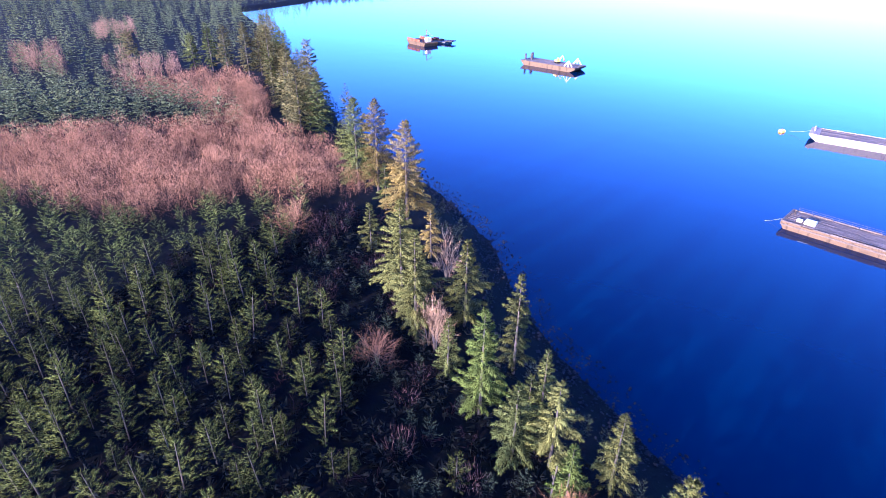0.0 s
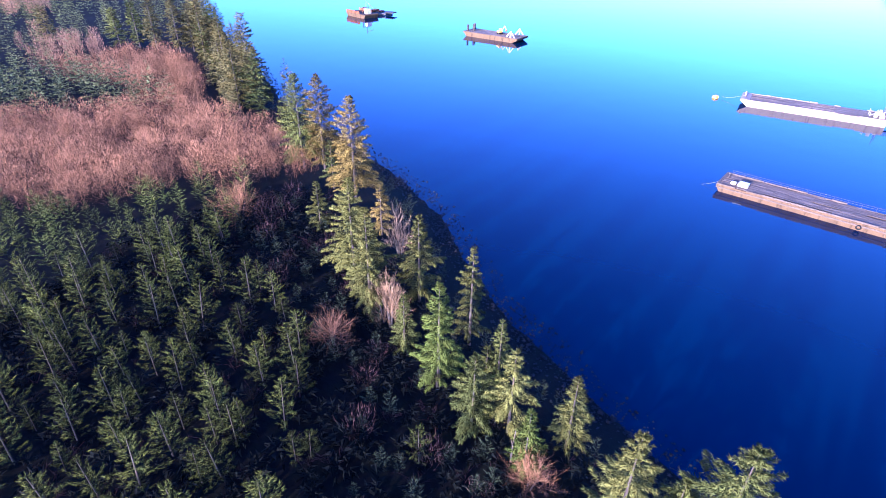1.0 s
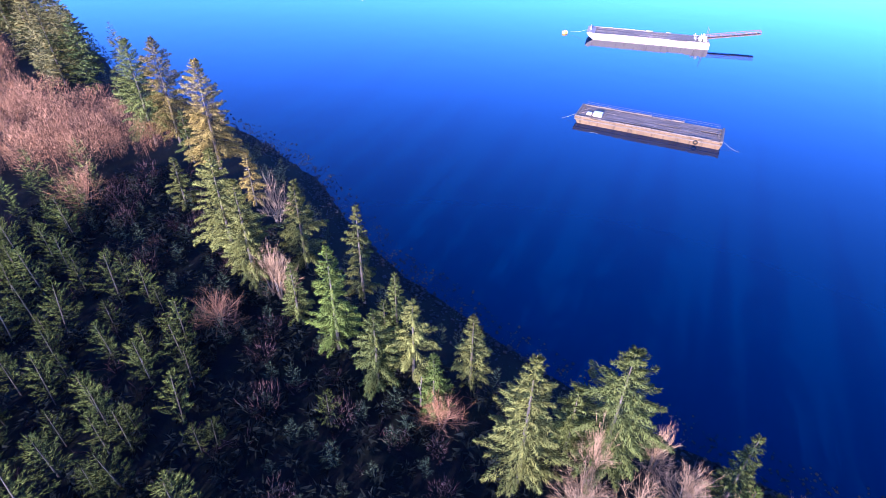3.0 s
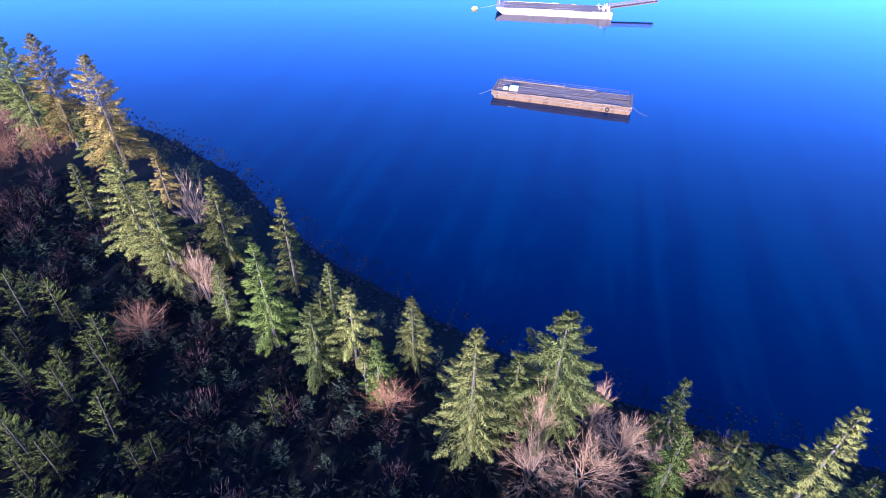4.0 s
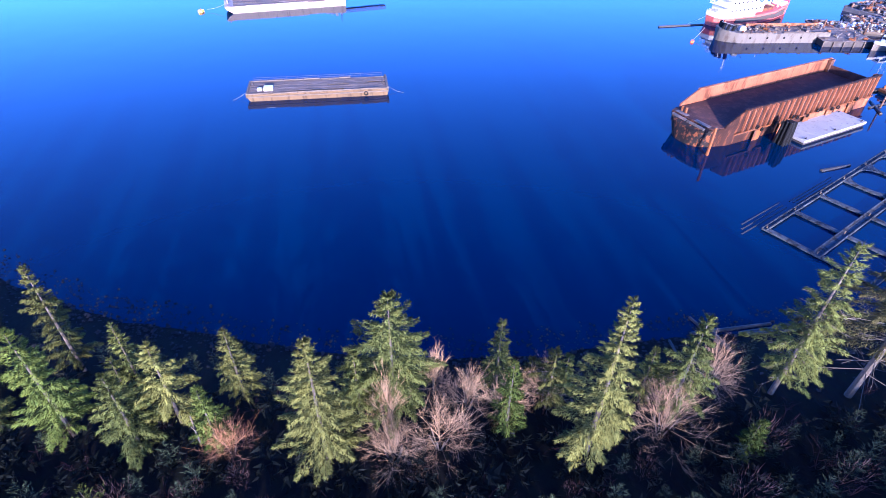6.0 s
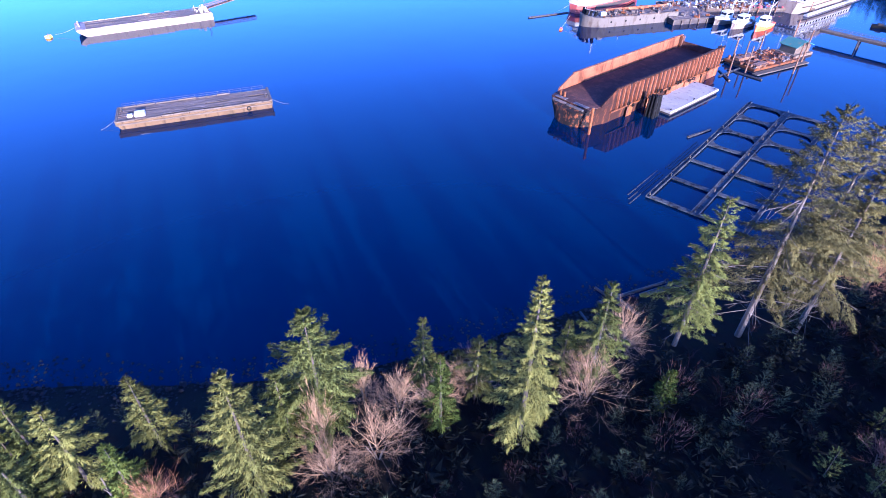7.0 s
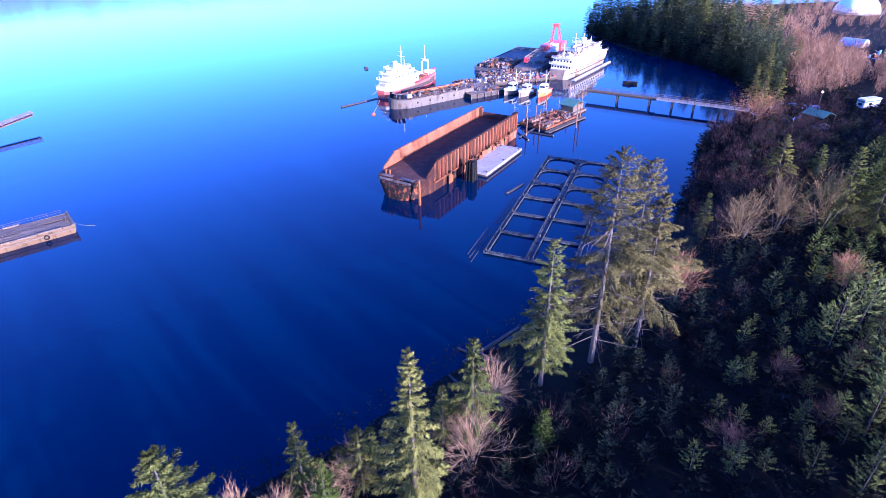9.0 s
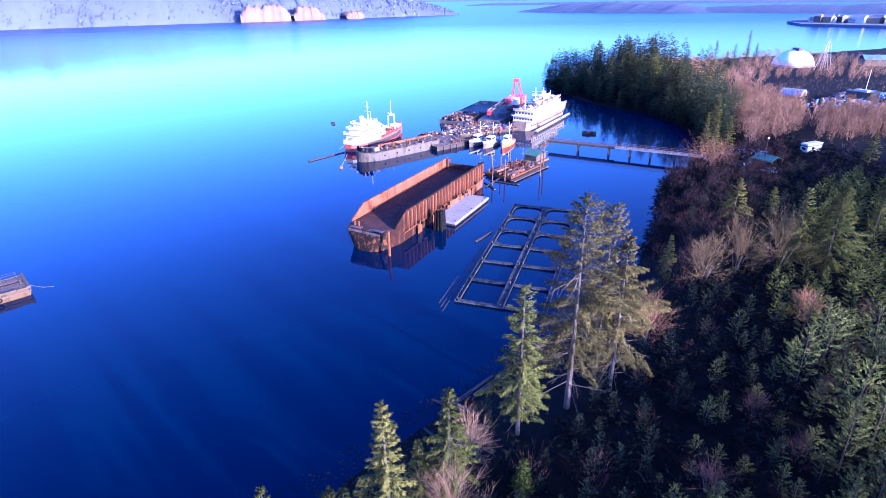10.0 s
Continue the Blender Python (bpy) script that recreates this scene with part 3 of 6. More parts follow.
joined("alder_belt", far_alders, np.concatenate([planted(scatter(rng, BELT_A, 3.8), 0.6, 1.05), planted(scatter(rng, BELT_B, 3.5), 0.55, 0.85)]), M_BROWN_TWIG,
       "leafless brown alders round the yard", "bare trees")
joined("scrub_belt", far_alders, planted(scatter(rng, BELT_C, 8.5), 0.5, 0.85), M_BROWN_TWIG, "low leafless scrub on the flat point", "bare scrub")

KNOLL = [(262, -116), (300, -128), (352, -125), (376, -100), (400, -150), (380, -180), (322, -140)]
joined("alder_belt", far_alders, planted(scatter(rng, KNOLL, 4.4), 0.6, 1.0), M_BROWN_TWIG, "leafless brown alders behind the headland", "bare trees")

# Brush on the forest floor, its reddish twigs coloured dark for the shade there
brush = [twig_cloud(np.random.default_rng(280 + k), 2.4, 1.3, stems=5, forks=3, tips=3, width=0.035, spreadup=0.8) for k in range(5)]
BRUSH_AREA = [(-75, 30), (-30, 100), (-16, 100), (-3, 84), (4, 62), (12, 44), (24, 26), (34, 10), (46, -8), (70, -28), (110, -60), (160, -95), (190, -120), (120, -140), (40, -60), (10, 0)]
joined("brush", brush, planted(scatter(rng, BRUSH_AREA, 5.0, near=7), 0.6, 1.5), M_BRUSH, "leafless reddish brush, darkened for shade, on the forest floor", "brush")

# Salal and fern that close the forest floor; their near-black colour holds the shade
salal = [needle_cloud(np.random.default_rng(380 + k), 1.5, 1.5, start=0.05, whorl=0.45, per=5, twigs=6, droop=0.5, up=0.5, power=0.5, ragged=0.4, shoot=0.5, blade=0.25)[:, :3] for k in range(4)]
M_SALAL = foliage("shade_dark_salal", (0.0012, 0.002, 0.0018), (0.0045, 0.0065, 0.005), 0.1, 0.2, 0.08)
joined("undergrowth", salal, planted(scatter(rng, BRUSH_AREA, 3.3, near=4.5), 0.8, 1.6), M_SALAL, "low green undergrowth darkened for shade on the forest floor", "undergrowth")
COVE_SLOPE = [(99, -39), (116, -47), (143, -59), (158, -67), (172, -83), (183, -91), (200, -95), (246, -91), (300, -68), (350, -63), (352, -72), (300, -80), (262, -92), (222, -104), (186, -104), (160, -92), (120, -66)]
joined("cove_brush", salal, planted(scatter(rng, COVE_SLOPE, 2.3, near=1.5), 0.8, 1.5), M_SALAL, "brush darkened for shade on the slope above the cove", "undergrowth")

M_SCRUB = foliage("dry_brown_scrub", (0.045, 0.028, 0.022), (0.150, 0.098, 0.072), 0.0, 0.1)
YARD = [(148, -92), (166, -90), (178, -97), (188, -124), (182, -145), (190, -175), (222, -190), (236, -160), (262, -142), (290, -172), (320, -195), (300, -250), (240, -240), (200, -220), (150, -150), (138, -110)]
joined("dry_scrub", brush, planted(scatter(rng, YARD, 4.4), 0.4, 1.0), M_SCRUB, "low dry brown scrub and grass of the yard", "scrub")

far_proto = [needle_cloud(np.random.default_rng(90 + k), 14, 2.5, start=0.1, whorl=1.6, per=5, twigs=9, droop=0.25, up=0.3, power=0.8, ragged=0.4, shoot=0.7, blade=0.26)[:, :3] for k in range(5)]
NORTH_WOOD = [(-175, 190), (-215, 270), (-340, 430), (-450, 570), (-480, 700), (-210, 720), (-120, 645), (-110, 560), (-130, 520), (-150, 470), (-100, 350), (-70, 260), (-60, 205), (-72, 228), (-98, 222), (-125, 192)]
WEDGE = [(-170, 142), (-112, 127), (-68, 143), (-54, 150), (-82, 174), (-112, 188), (-170, 190)]
SHORE_WOOD = [(-66, 215), (-50, 165), (-40, 140), (-28, 138), (-24, 158), (-34, 190), (-48, 226), (-90, 330), (-106, 345), (-80, 250)]
for patch in ([(-147, 239), (-113, 241), (-96, 206), (-116, 206)], [(-194, 258), (-172, 260), (-140, 210), (-160, 212)], [(-200, 342), (-178, 345), (-158, 300), (-178, 298)]):
    stand = scatter(rng, patch, 3.8, 0.9)
    joined("alder_stand", far_alders, planted(stand[rng.random(len(stand)) < 0.6], 0.35, 0.95), M_BROWN_TWIG, "leafless brown alders within the wood", "bare trees")
joined("north_wood", far_proto, np.concatenate([planted(scatter(rng, NORTH_WOOD, 8.2, near=5), 0.45, 0.95), planted(scatter(rng, WEDGE, 4.6), 0.6, 1.0)]), M_FAR,
       "distant dark green conifer wood", "conifer wood")
tall_proto = [needle_cloud(np.random.default_rng(95 + k), 24, 4.0, start=0.05, whorl=1.3, per=6, twigs=30, droop=0.35, up=0.2, power=0.7, ragged=0.55, shoot=0.85, blade=0.18, gap=0.15)[:, :3] for k in range(5)]
shore_spots = scatter(rng, SHORE_WOOD, 6.5, near=4)
joined("shore_wood", tall_proto, planted(shore_spots[::2], 0.4, 0.75), M_GREYGREEN, "tan cone-laden spruces along the north shore", "conifer wood")
joined("shore_wood", tall_proto, planted(shore_spots[1::2], 0.4, 0.75), M_SPRUCE, "dark green spruces along the north shore", "conifer wood")
for k, (x, y, h, r, kind) in enumerate([(-39.8, 152.6, 17, 4.6, "g"), (-60.1, 198.6, 22, 4.4, "g"), (-86.6, 229.5, 18, 4.2, "g"), (-101, 232.1, 14, 4.0, "s"), (-76.6, 224.6, 20, 4.2, "g"),
                                        (-60.4, 205.7, 16, 4.0, "g"), (-41.5, 176.3, 22, 4.6, "g"), (-127.5, 235.3, 14, 4.4, "g"), (-93.9, 232.5, 18, 3.8, "s"), (-72.3, 226.9, 17, 4.0, "g"),
                                        (-52.1, 190.7, 18, 4.2, "g"), (-36, 160, 15, 3.8, "g"), (-46, 164, 16, 4.0, "g")]):
    conifer(x, y, h, r, KINDS[kind], LOOKS[kind], 500 + k, whorl=0.9, twigs=80, shoot=0.55, power=0.62, gap=0.15)
# Unseen trees up-sun of the camera, added so that the floor lies in shade
joined("inland_conifers", far_proto, planted(scatter(rng, UP_SUN, 8.5), 0.55, 0.8), M_YOUNG, "unseen young conifers added inland to cast shade", "conifers")
UP_SUN_TALL = [(-36, -56), (6, -54), (20, -66), (-4, -90), (-50, -90)]
SOUTH_LOW = [(62, -104), (92, -112), (130, -140), (100, -180), (0, -130), (20, -90)]
joined("south_wood", far_proto, planted(scatter(rng, SOUTH_LOW, 8.5), 0.5, 0.85), M_SPRUCE, "unseen low spruces added behind the wood", "conifer wood")
joined("south_wood", far_proto, planted(scatter(rng, UP_SUN_TALL, 6.2, near=4), 1.3, 1.8), M_SPRUCE, "unseen tall spruces added inland to cast shade", "conifer wood")
# Never in view: added to shade the strip behind the shore trees
UNSEEN_WOOD = [(-55, -5), (-25, -40), (5, -50), (24, -56), (26, -40), (14, -28), (0, -8), (-25, 8)]
joined("south_wood", far_proto, planted(scatter(rng, UNSEEN_WOOD, 5.5), 0.85, 1.13), M_SPRUCE, "unseen spruces added to shade the forest floor", "conifer wood")
# Out of view, added to throw shade over the cove bank
SOUTH_HIGH = [(80, -114), (110, -120), (150, -162), (142, -188), (84, -150)]
joined("south_wood", far_proto, planted(scatter(rng, SOUTH_HIGH, 7.0), 1.2, 1.65), M_SPRUCE, "unseen tall spruces added to shade the cove bank", "conifer wood")
bank = np.array(SHORE[9:21], float)
bank_run = np.concatenate([[0], np.cumsum(np.hypot(*np.diff(bank, axis=0).T))])
at = np.arange(0, bank_run[-1], 1.9)
bank_way = np.stack([np.gradient(np.interp(at, bank_run, bank[:, i])) for i in (0, 1)], -1)
bank_way /= np.linalg.norm(bank_way, axis=-1, keepdims=True)
bank_in = rng.uniform(6, 11, len(at))[:, None] * np.stack([bank_way[:, 1], -bank_way[:, 0]], -1)
bank_spots = np.stack([np.interp(at, bank_run, bank[:, i]) for i in (0, 1)], -1) + bank_in * np.where(land_distance(*(np.stack([np.interp(at, bank_run, bank[:, i]) for i in (0, 1)], -1) + bank_in).T) > 0, 1, -1)[:, None]
joined("bank_thicket", light_young, planted(bank_spots, 0.28, 0.6), M_SHADE, "low conifers packed along the bank, needles darkened for shade", "conifers")
# Saplings and bare alder that close the shaded floor behind the shore trees
SHADE_NORTH = [(-30, 92), (-20, 98), (-8, 84), (-6, 70), (0, 52), (6, 42), (14, 28), (22, 12), (32, 2), (30, -12), (10, 8), (-4, 28), (-6, 40), (-10, 52), (-22, 72)]
SHADE_SOUTH = [(32, 0), (44, -8), (54, -18), (66, -26), (84, -42), (104, -50), (128, -62), (150, -78), (160, -96), (140, -108), (112, -80), (96, -60), (76, -46), (58, -34), (40, -20), (28, -10)]
shade_spots = np.concatenate([scatter(rng, SHADE_NORTH, 4.4, near=7), scatter(rng, SHADE_SOUTH, 3.6, near=6)])
joined("sapling_thicket", light_young, planted(shade_spots, 0.3, 0.62), M_SHADE, "young conifers behind the shore, needles darkened for shade", "conifers")
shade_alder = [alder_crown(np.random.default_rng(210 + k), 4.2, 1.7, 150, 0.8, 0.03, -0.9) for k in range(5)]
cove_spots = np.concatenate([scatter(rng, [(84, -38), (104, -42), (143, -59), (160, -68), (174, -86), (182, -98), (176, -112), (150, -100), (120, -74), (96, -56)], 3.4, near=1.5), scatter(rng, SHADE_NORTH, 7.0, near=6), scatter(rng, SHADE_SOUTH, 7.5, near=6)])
joined("alder_scrub", shade_alder, planted(cove_spots, 0.5, 1.15), M_SHADE_TWIG, "leafless purplish brown scrub, shade in its colour, on the bank", "bare scrub")
HEADLAND = [(186, -91), (222, -95), (246, -90), (264, -80), (300, -67), (352, -62), (376, -90), (352, -125), (300, -128), (262, -116), (236, -112), (200, -104)]
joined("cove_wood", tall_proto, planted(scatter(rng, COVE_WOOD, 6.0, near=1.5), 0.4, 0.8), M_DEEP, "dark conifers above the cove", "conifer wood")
HEAD_FOOT = [(186, -92), (222, -96), (246, -91), (264, -81), (300, -68), (352, -63), (356, -72), (300, -82), (262, -96), (222, -108), (188, -102)]
joined("cove_wood", tall_proto, planted(scatter(rng, HEAD_FOOT, 4.6, near=0.8), 0.16, 0.42), M_SHADE, "low shade-coloured conifers at the foot of the headland", "conifer wood")
head_spots = scatter(rng, HEADLAND, 6.4, near=1.2)
head_h = np.interp(head_spots[:, 0], [186, 215, 240, 300, 335, 352, 372], [0.35, 0.45, 0.62, 0.74, 0.76, 0.7, 0.45]) * rng.uniform(0.5, 1.15, len(head_spots))
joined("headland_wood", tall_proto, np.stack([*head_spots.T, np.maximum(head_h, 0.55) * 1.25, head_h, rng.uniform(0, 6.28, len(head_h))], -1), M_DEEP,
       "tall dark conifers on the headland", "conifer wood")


def bare_shrub(x, y, h, r, mat, label, seed, stems=9, name="bare_shrub", width=0.05):
    g = np.random.default_rng(seed)
    t = empty(name, pose(x, y, float(GZ_at(x, y))), label, "shrub", "bare shrubs")
    bm = bmesh.new()
    for k in range(5):
        a = g.uniform(0, 6.28)
        rod(bm, (0.12 * math.cos(a), 0.12 * math.sin(a), -0.4), (0.35 * r * math.cos(a), 0.35 * r * math.sin(a), h * 0.45), width * 1.8, width * 0.8, 5)
    part("trunk", bm, M_PALE_BARK, t)
    link("crown", quads_mesh("crown", dome_cloud(g, h, r * 1.15, limbs=stems * 4, forks=10, tips=8, width=width * 0.42)), mat, t)


PALE = "pale leafless shrub with a rounded crown"
for k, (x, y, h, r) in enumerate([(24.1, 16.4, 5.6, 2.9), (20.5, 19.0, 5.2, 2.5), (29.7, 16.9, 5.6, 2.1), (31.0, 13.7, 5.2, 2.2), (35.2, 11.1, 5.2, 2.1),
                                  (23.0, 21.7, 7.5, 1.8), (38.0, -0.5, 6.5, 3.5), (46.7, -2.7, 6.0, 2.2), (30.3, 21.4, 5.5, 1.4)]):
    bare_shrub(x, y, h, r, M_PALE_TWIG, PALE, 300 + k)
for k, (x, y, h, r) in enumerate([(-0.5, 57.5, 7.0, 2.1), (1.2, 74.9, 8.5, 2.3), (-1.3, 58.3, 7.0, 1.8)]):
    bare_shrub(x, y, h, r, M_PALE_TWIG, "pale leafless tree beside the spruces", 320 + k, 6, "bare_tree", 0.07)
for k, (x, y, h, r) in enumerate([(12.3, 32.0, 4.0, 2.1), (-8.0, 54.6, 4.5, 2.4), (-26.6, 89.4, 6.0, 3.6), (72.9, -56.3, 5.0, 2.2), (154.9, -78.4, 9.0, 6.0), (68.5, -30.2, 7.5, 3.2)]):
    bare_shrub(x, y, h, r, M_ALDER, "reddish brown leafless shrub at the wood edge", 330 + k)
for k, (x, y) in enumerate([(74.5, -56.5), (62.4, -50.9), (61.4, -55.5), (51.6, -37.2), (40.7, -27.0), (51.7, -52.8), (54.1, -47.2), (44.7, -38.2), (71.7, -64.7)]):
    bare_shrub(x, y, 3.6, 1.9, M_RED_TWIG, "low reddish leafless shrub among young conifers", 360 + k, 6)
for k, (x, y, h, r) in enumerate([(86.0, -46.1, 9.0, 4.2), (90.4, -54.3, 9.0, 4.2), (90.3, -61.9, 11.0, 5.6)]):
    bare_shrub(x, y, h, r, M_MOSS_TWIG, "leafless maple with yellow mossy limbs", 340 + k, 8, "mossy_maple", 0.09)

# Beach: stones thrown along the waterline
M_STONE = M_ROCK


def stones(name, rng, count, span, lo, hi, label):
    """Loose low-sided stones on the shore between two vertices of the shoreline."""
    base = np.array([(1, 0, -0.3), (-1, 0, -0.3), (0, 1, -0.3), (0, -1, -0.3), (0.1, 0.1, 0.7)], float)
    tri = np.array([(0, 2, 4), (2, 1, 4), (1, 3, 4), (3, 0, 4)])
    pts = np.array(SHORE[span[0]:span[1]], float)
    seg = np.hypot(*(pts[1:] - pts[:-1]).T)
    k = rng.choice(len(seg), count, p=seg / seg.sum())
    t = rng.random(count)[:, None]
    p = pts[k] * (1 - t) + pts[k + 1] * t
    d = (pts[k + 1] - pts[k]) / seg[k][:, None]
    off = rng.normal(0.4, 3.8, count)
    p = p + np.stack([d[:, 1], -d[:, 0]], -1) * off[:, None]
    z = ground_z(p[:, 0], p[:, 1])
    size = lo + (hi - lo) * rng.random(count) ** 4
    ok = z > -0.65 * size - 0.25
    p, z, size = p[ok], z[ok], size[ok]
    v = base[None] * (size[:, None] * rng.uniform(0.6, 1.3, (len(p), 5)))[..., None]
    a = rng.uniform(0, 6.28, len(p))[:, None]
    v = np.stack([v[..., 0] * np.cos(a) - v[..., 1] * np.sin(a), v[..., 0] * np.sin(a) + v[..., 1] * np.cos(a), v[..., 2]], -1)
    v[..., 0] += p[:, 0, None]
    v[..., 1] += p[:, 1, None]
    v[..., 2] += np.maximum(z, -0.3 * size)[:, None]
    f = tri[None] + 5 * np.arange(len(p))[:, None, None]
    return tagged(link(name, array_mesh(name, v.reshape(-1, 3), f.reshape(-1, 3)), M_STONE), label, "stones", kind="stuff")


stones("beach_stones", rng, 32000, (8, 21), 0.07, 0.55, "dark wet stones along the tide line")


# ---- vessels ----
def steel(name, color, rough=0.55, rust=(0.20, 0.07, 0.03), amount=0.4, vary=0.2, scale=0.35, streak=(1, 1, 0.25)):
    m = material(name, color, rough, 0.0, vary, scale, 9.0, 0.12, rust, amount, streak=streak)
    m.node_tree.nodes["Principled BSDF"].inputs["Specular IOR Level"].default_value = 0.15 if rough > 0.7 else 0.4
    return m


M_PALE_HULL = steel("pale_worn_hull", (0.084, 0.051, 0.025), 0.75, (0.038, 0.023, 0.012), 0.34)
M_WHITE_HULL = steel("white_worn_hull", (0.185, 0.136, 0.098), 0.65, (0.12, 0.075, 0.05), 0.25)
M_GREY_HULL = steel("grey_hull", (0.078, 0.066, 0.054), 0.65, (0.045, 0.030, 0.020), 0.35)
M_RED_HULL = steel("red_hull", (0.36, 0.07, 0.05), 0.5, (0.24, 0.07, 0.04), 0.25)
M_ORANGE_HULL = steel("orange_hull", (0.62, 0.12, 0.03), 0.5, (0.3, 0.08, 0.03), 0.15)
M_WHITE_PAINT = steel("white_paint", (0.50, 0.47, 0.44), 0.45, (0.36, 0.22, 0.14), 0.08)
M_RUST = steel("rust_plate", (0.140, 0.046, 0.015), 0.85, (0.060, 0.028, 0.020), 0.5, 0.35)
M_PINK_RUST = steel("faded_rust", (0.203, 0.069, 0.032), 0.85, (0.070, 0.022, 0.010), 0.4, 0.35)
# Scaled rust, darkened to include shade between ribs and low on the hull.
M_DARK_RUST = steel("shade_dark_rust", (0.020, 0.008, 0.006), 0.9, (0.095, 0.030, 0.012), 0.3, 0.45, 0.5)
M_HOLD = material("hold_floor", (0.048, 0.022, 0.019), 0.9, vary=0.4, scale=0.25, fine=4, stain=(0.085, 0.036, 0.025), stain_amount=0.4)
M_HOLD.node_tree.nodes["Principled BSDF"].inputs["Specular IOR Level"].default_value = 0.15
M_DECK = material("weathered_planks", (0.072, 0.050, 0.034), 0.9, vary=0.55, scale=0.4, fine=5, bump=0.4, stain=(0.135, 0.100, 0.078), stain_amount=0.35, streak=(0.25, 2.2, 1))
M_TIMBER = material("grey_timber", (0.078, 0.055, 0.036), 0.9, vary=0.45, scale=0.6, fine=8, bump=0.4, stain=(0.055, 0.04, 0.03), stain_amount=0.35)
M_DARK_TIMBER = material("creosote_timber", (0.028, 0.021, 0.018), 0.85, vary=0.4, scale=0.8, fine=8, bump=0.4)
M_PILE = material("brown_pile", (0.105, 0.050, 0.026), 0.9, vary=0.4, scale=0.8, fine=8, bump=0.4, streak=(3, 3, 0.4))
M_BLACK = material("black_rubber", (0.004, 0.004, 0.0045), 0.8, vary=0.3)
M_BLACK.node_tree.nodes["Principled BSDF"].inputs["Specular IOR Level"].default_value = 0.15
M_GLASS = material("dark_window", (0.012, 0.016, 0.022), 0.12, vary=0.2, bump=0)
M_CONCRETE = material("pale_concrete", (0.23, 0.215, 0.198), 0.85, vary=0.25, scale=0.4, fine=6, stain=(0.14, 0.125, 0.11), stain_amount=0.2)
M_RED_PAINT = steel("red_paint", (0.62, 0.055, 0.05), 0.45, (0.3, 0.06, 0.03), 0.15)
M_YELLOW = steel("yellow_paint", (0.62, 0.36, 0.05), 0.5, (0.3, 0.14, 0.05), 0.2)
M_BLUE = steel("blue_paint", (0.10, 0.25, 0.55), 0.5, (0.2, 0.1, 0.06), 0.2)
M_GREEN = steel("green_roof", (0.032, 0.105, 0.078), 0.6, (0.12, 0.10, 0.06), 0.25)
M_ROPE = material("pale_rope", (0.20, 0.17, 0.13), 0.9, vary=0.2)
# Wet timber, taken darker to hold the shadow on the tide line.
M_WET_LOG = material("wet_shade_log", (0.014, 0.013, 0.014), 0.7, vary=0.4, scale=0.7, fine=6, bump=0.4)
M_PEN = material("pen_walkway", (0.046, 0.052, 0.058), 0.95, vary=0.3, scale=0.5, fine=7, bump=0.3, stain=(0.013, 0.013, 0.014), stain_amount=0.4)
M_PEN.node_tree.nodes["Principled BSDF"].inputs["Specular IOR Level"].default_value = 0.1
M_STEEL_DECK = material("dark_steel_deck", (0.055, 0.050, 0.052), 0.75, vary=0.4, scale=0.15, fine=3, stain=(0.14, 0.09, 0.07), stain_amount=0.35)


def vessel(name, x, y, heading, label, category="barge", group="", z=0.0):
    return empty(name, pose(x, y, z, 0, 0, heading), label, category, group)


def loft(bm, stations):
    """A hull from stations: x, half width at deck, half width at water, deck height. The keel lies 1 m under water."""
    rings = []
    for x, wd, ww, zd in stations:
        rings.append([bm.verts.new((x, s * w, z)) for s, w, z in ((-1, ww * 0.8, -1.0), (-1, ww, 0.0), (-1, wd, zd), (1, wd, zd), (1, ww, 0.0), (1, ww * 0.8, -1.0))])
    for a, b in zip(rings, rings[1:]):
        for i in range(6):
            j = (i + 1) % 6
            bm.faces.new((a[i], a[j], b[j], b[i]))
    bm.faces.new(rings[0][::-1]), bm.faces.new(rings[-1])
    return bm


def band(bm, stations):
    """A belt round a hull: x, half width, lower and upper edge."""
    rings = [[bm.verts.new(p) for p in ((x, -w, lo), (x, -w, hi), (x, w, hi), (x, w, lo))] for x, w, lo, hi in stations]
    for a, b in zip(rings, rings[1:]):
        for i in range(4):
            j = (i + 1) % 4
            bm.faces.new((a[i], a[j], b[j], b[i]))
    bm.faces.new(rings[0][::-1]), bm.faces.new(rings[-1])
    return bm


def rope(name, points, parent=None, r=0.05, sag=0.4, mat=None, label=""):
    bm = bmesh.new()
    for a, b in zip(points, points[1:]):
        a, b = Vector(a), Vector(b)
        prev = a
        for k in range(1, 6):
            t = k / 5
            q = a.lerp(b, t) - Vector((0, 0, sag * 4 * t * (1 - t)))
            rod(bm, prev, q, r, r, 4)
            prev = q
    return part(name, bm, mat or M_ROPE, parent, label)


def tyre_bm(r=0.55, w=0.22, n=12, axis="Y"):
    """A car tyre as a ring with a square section."""
    bm = bmesh.new()
    rings = []
    for k in range(n):
        a = 2 * math.pi * k / n
        c, s = math.cos(a), math.sin(a)
        ring = []
        for rr, yy in ((r, -w / 2), (r, w / 2), (r * 0.55, w / 2), (r * 0.55, -w / 2)):
            ring.append(bm.verts.new((rr * c, yy, rr * s) if axis == "Y" else (yy, rr * c, rr * s)))
        rings.append(ring)
    for k in range(n):
        a, b = rings[k], rings[(k + 1) % n]
        for i in range(4):
            j = (i + 1) % 4
            bm.faces.new((a[i], a[j], b[j], b[i]))
    return bm


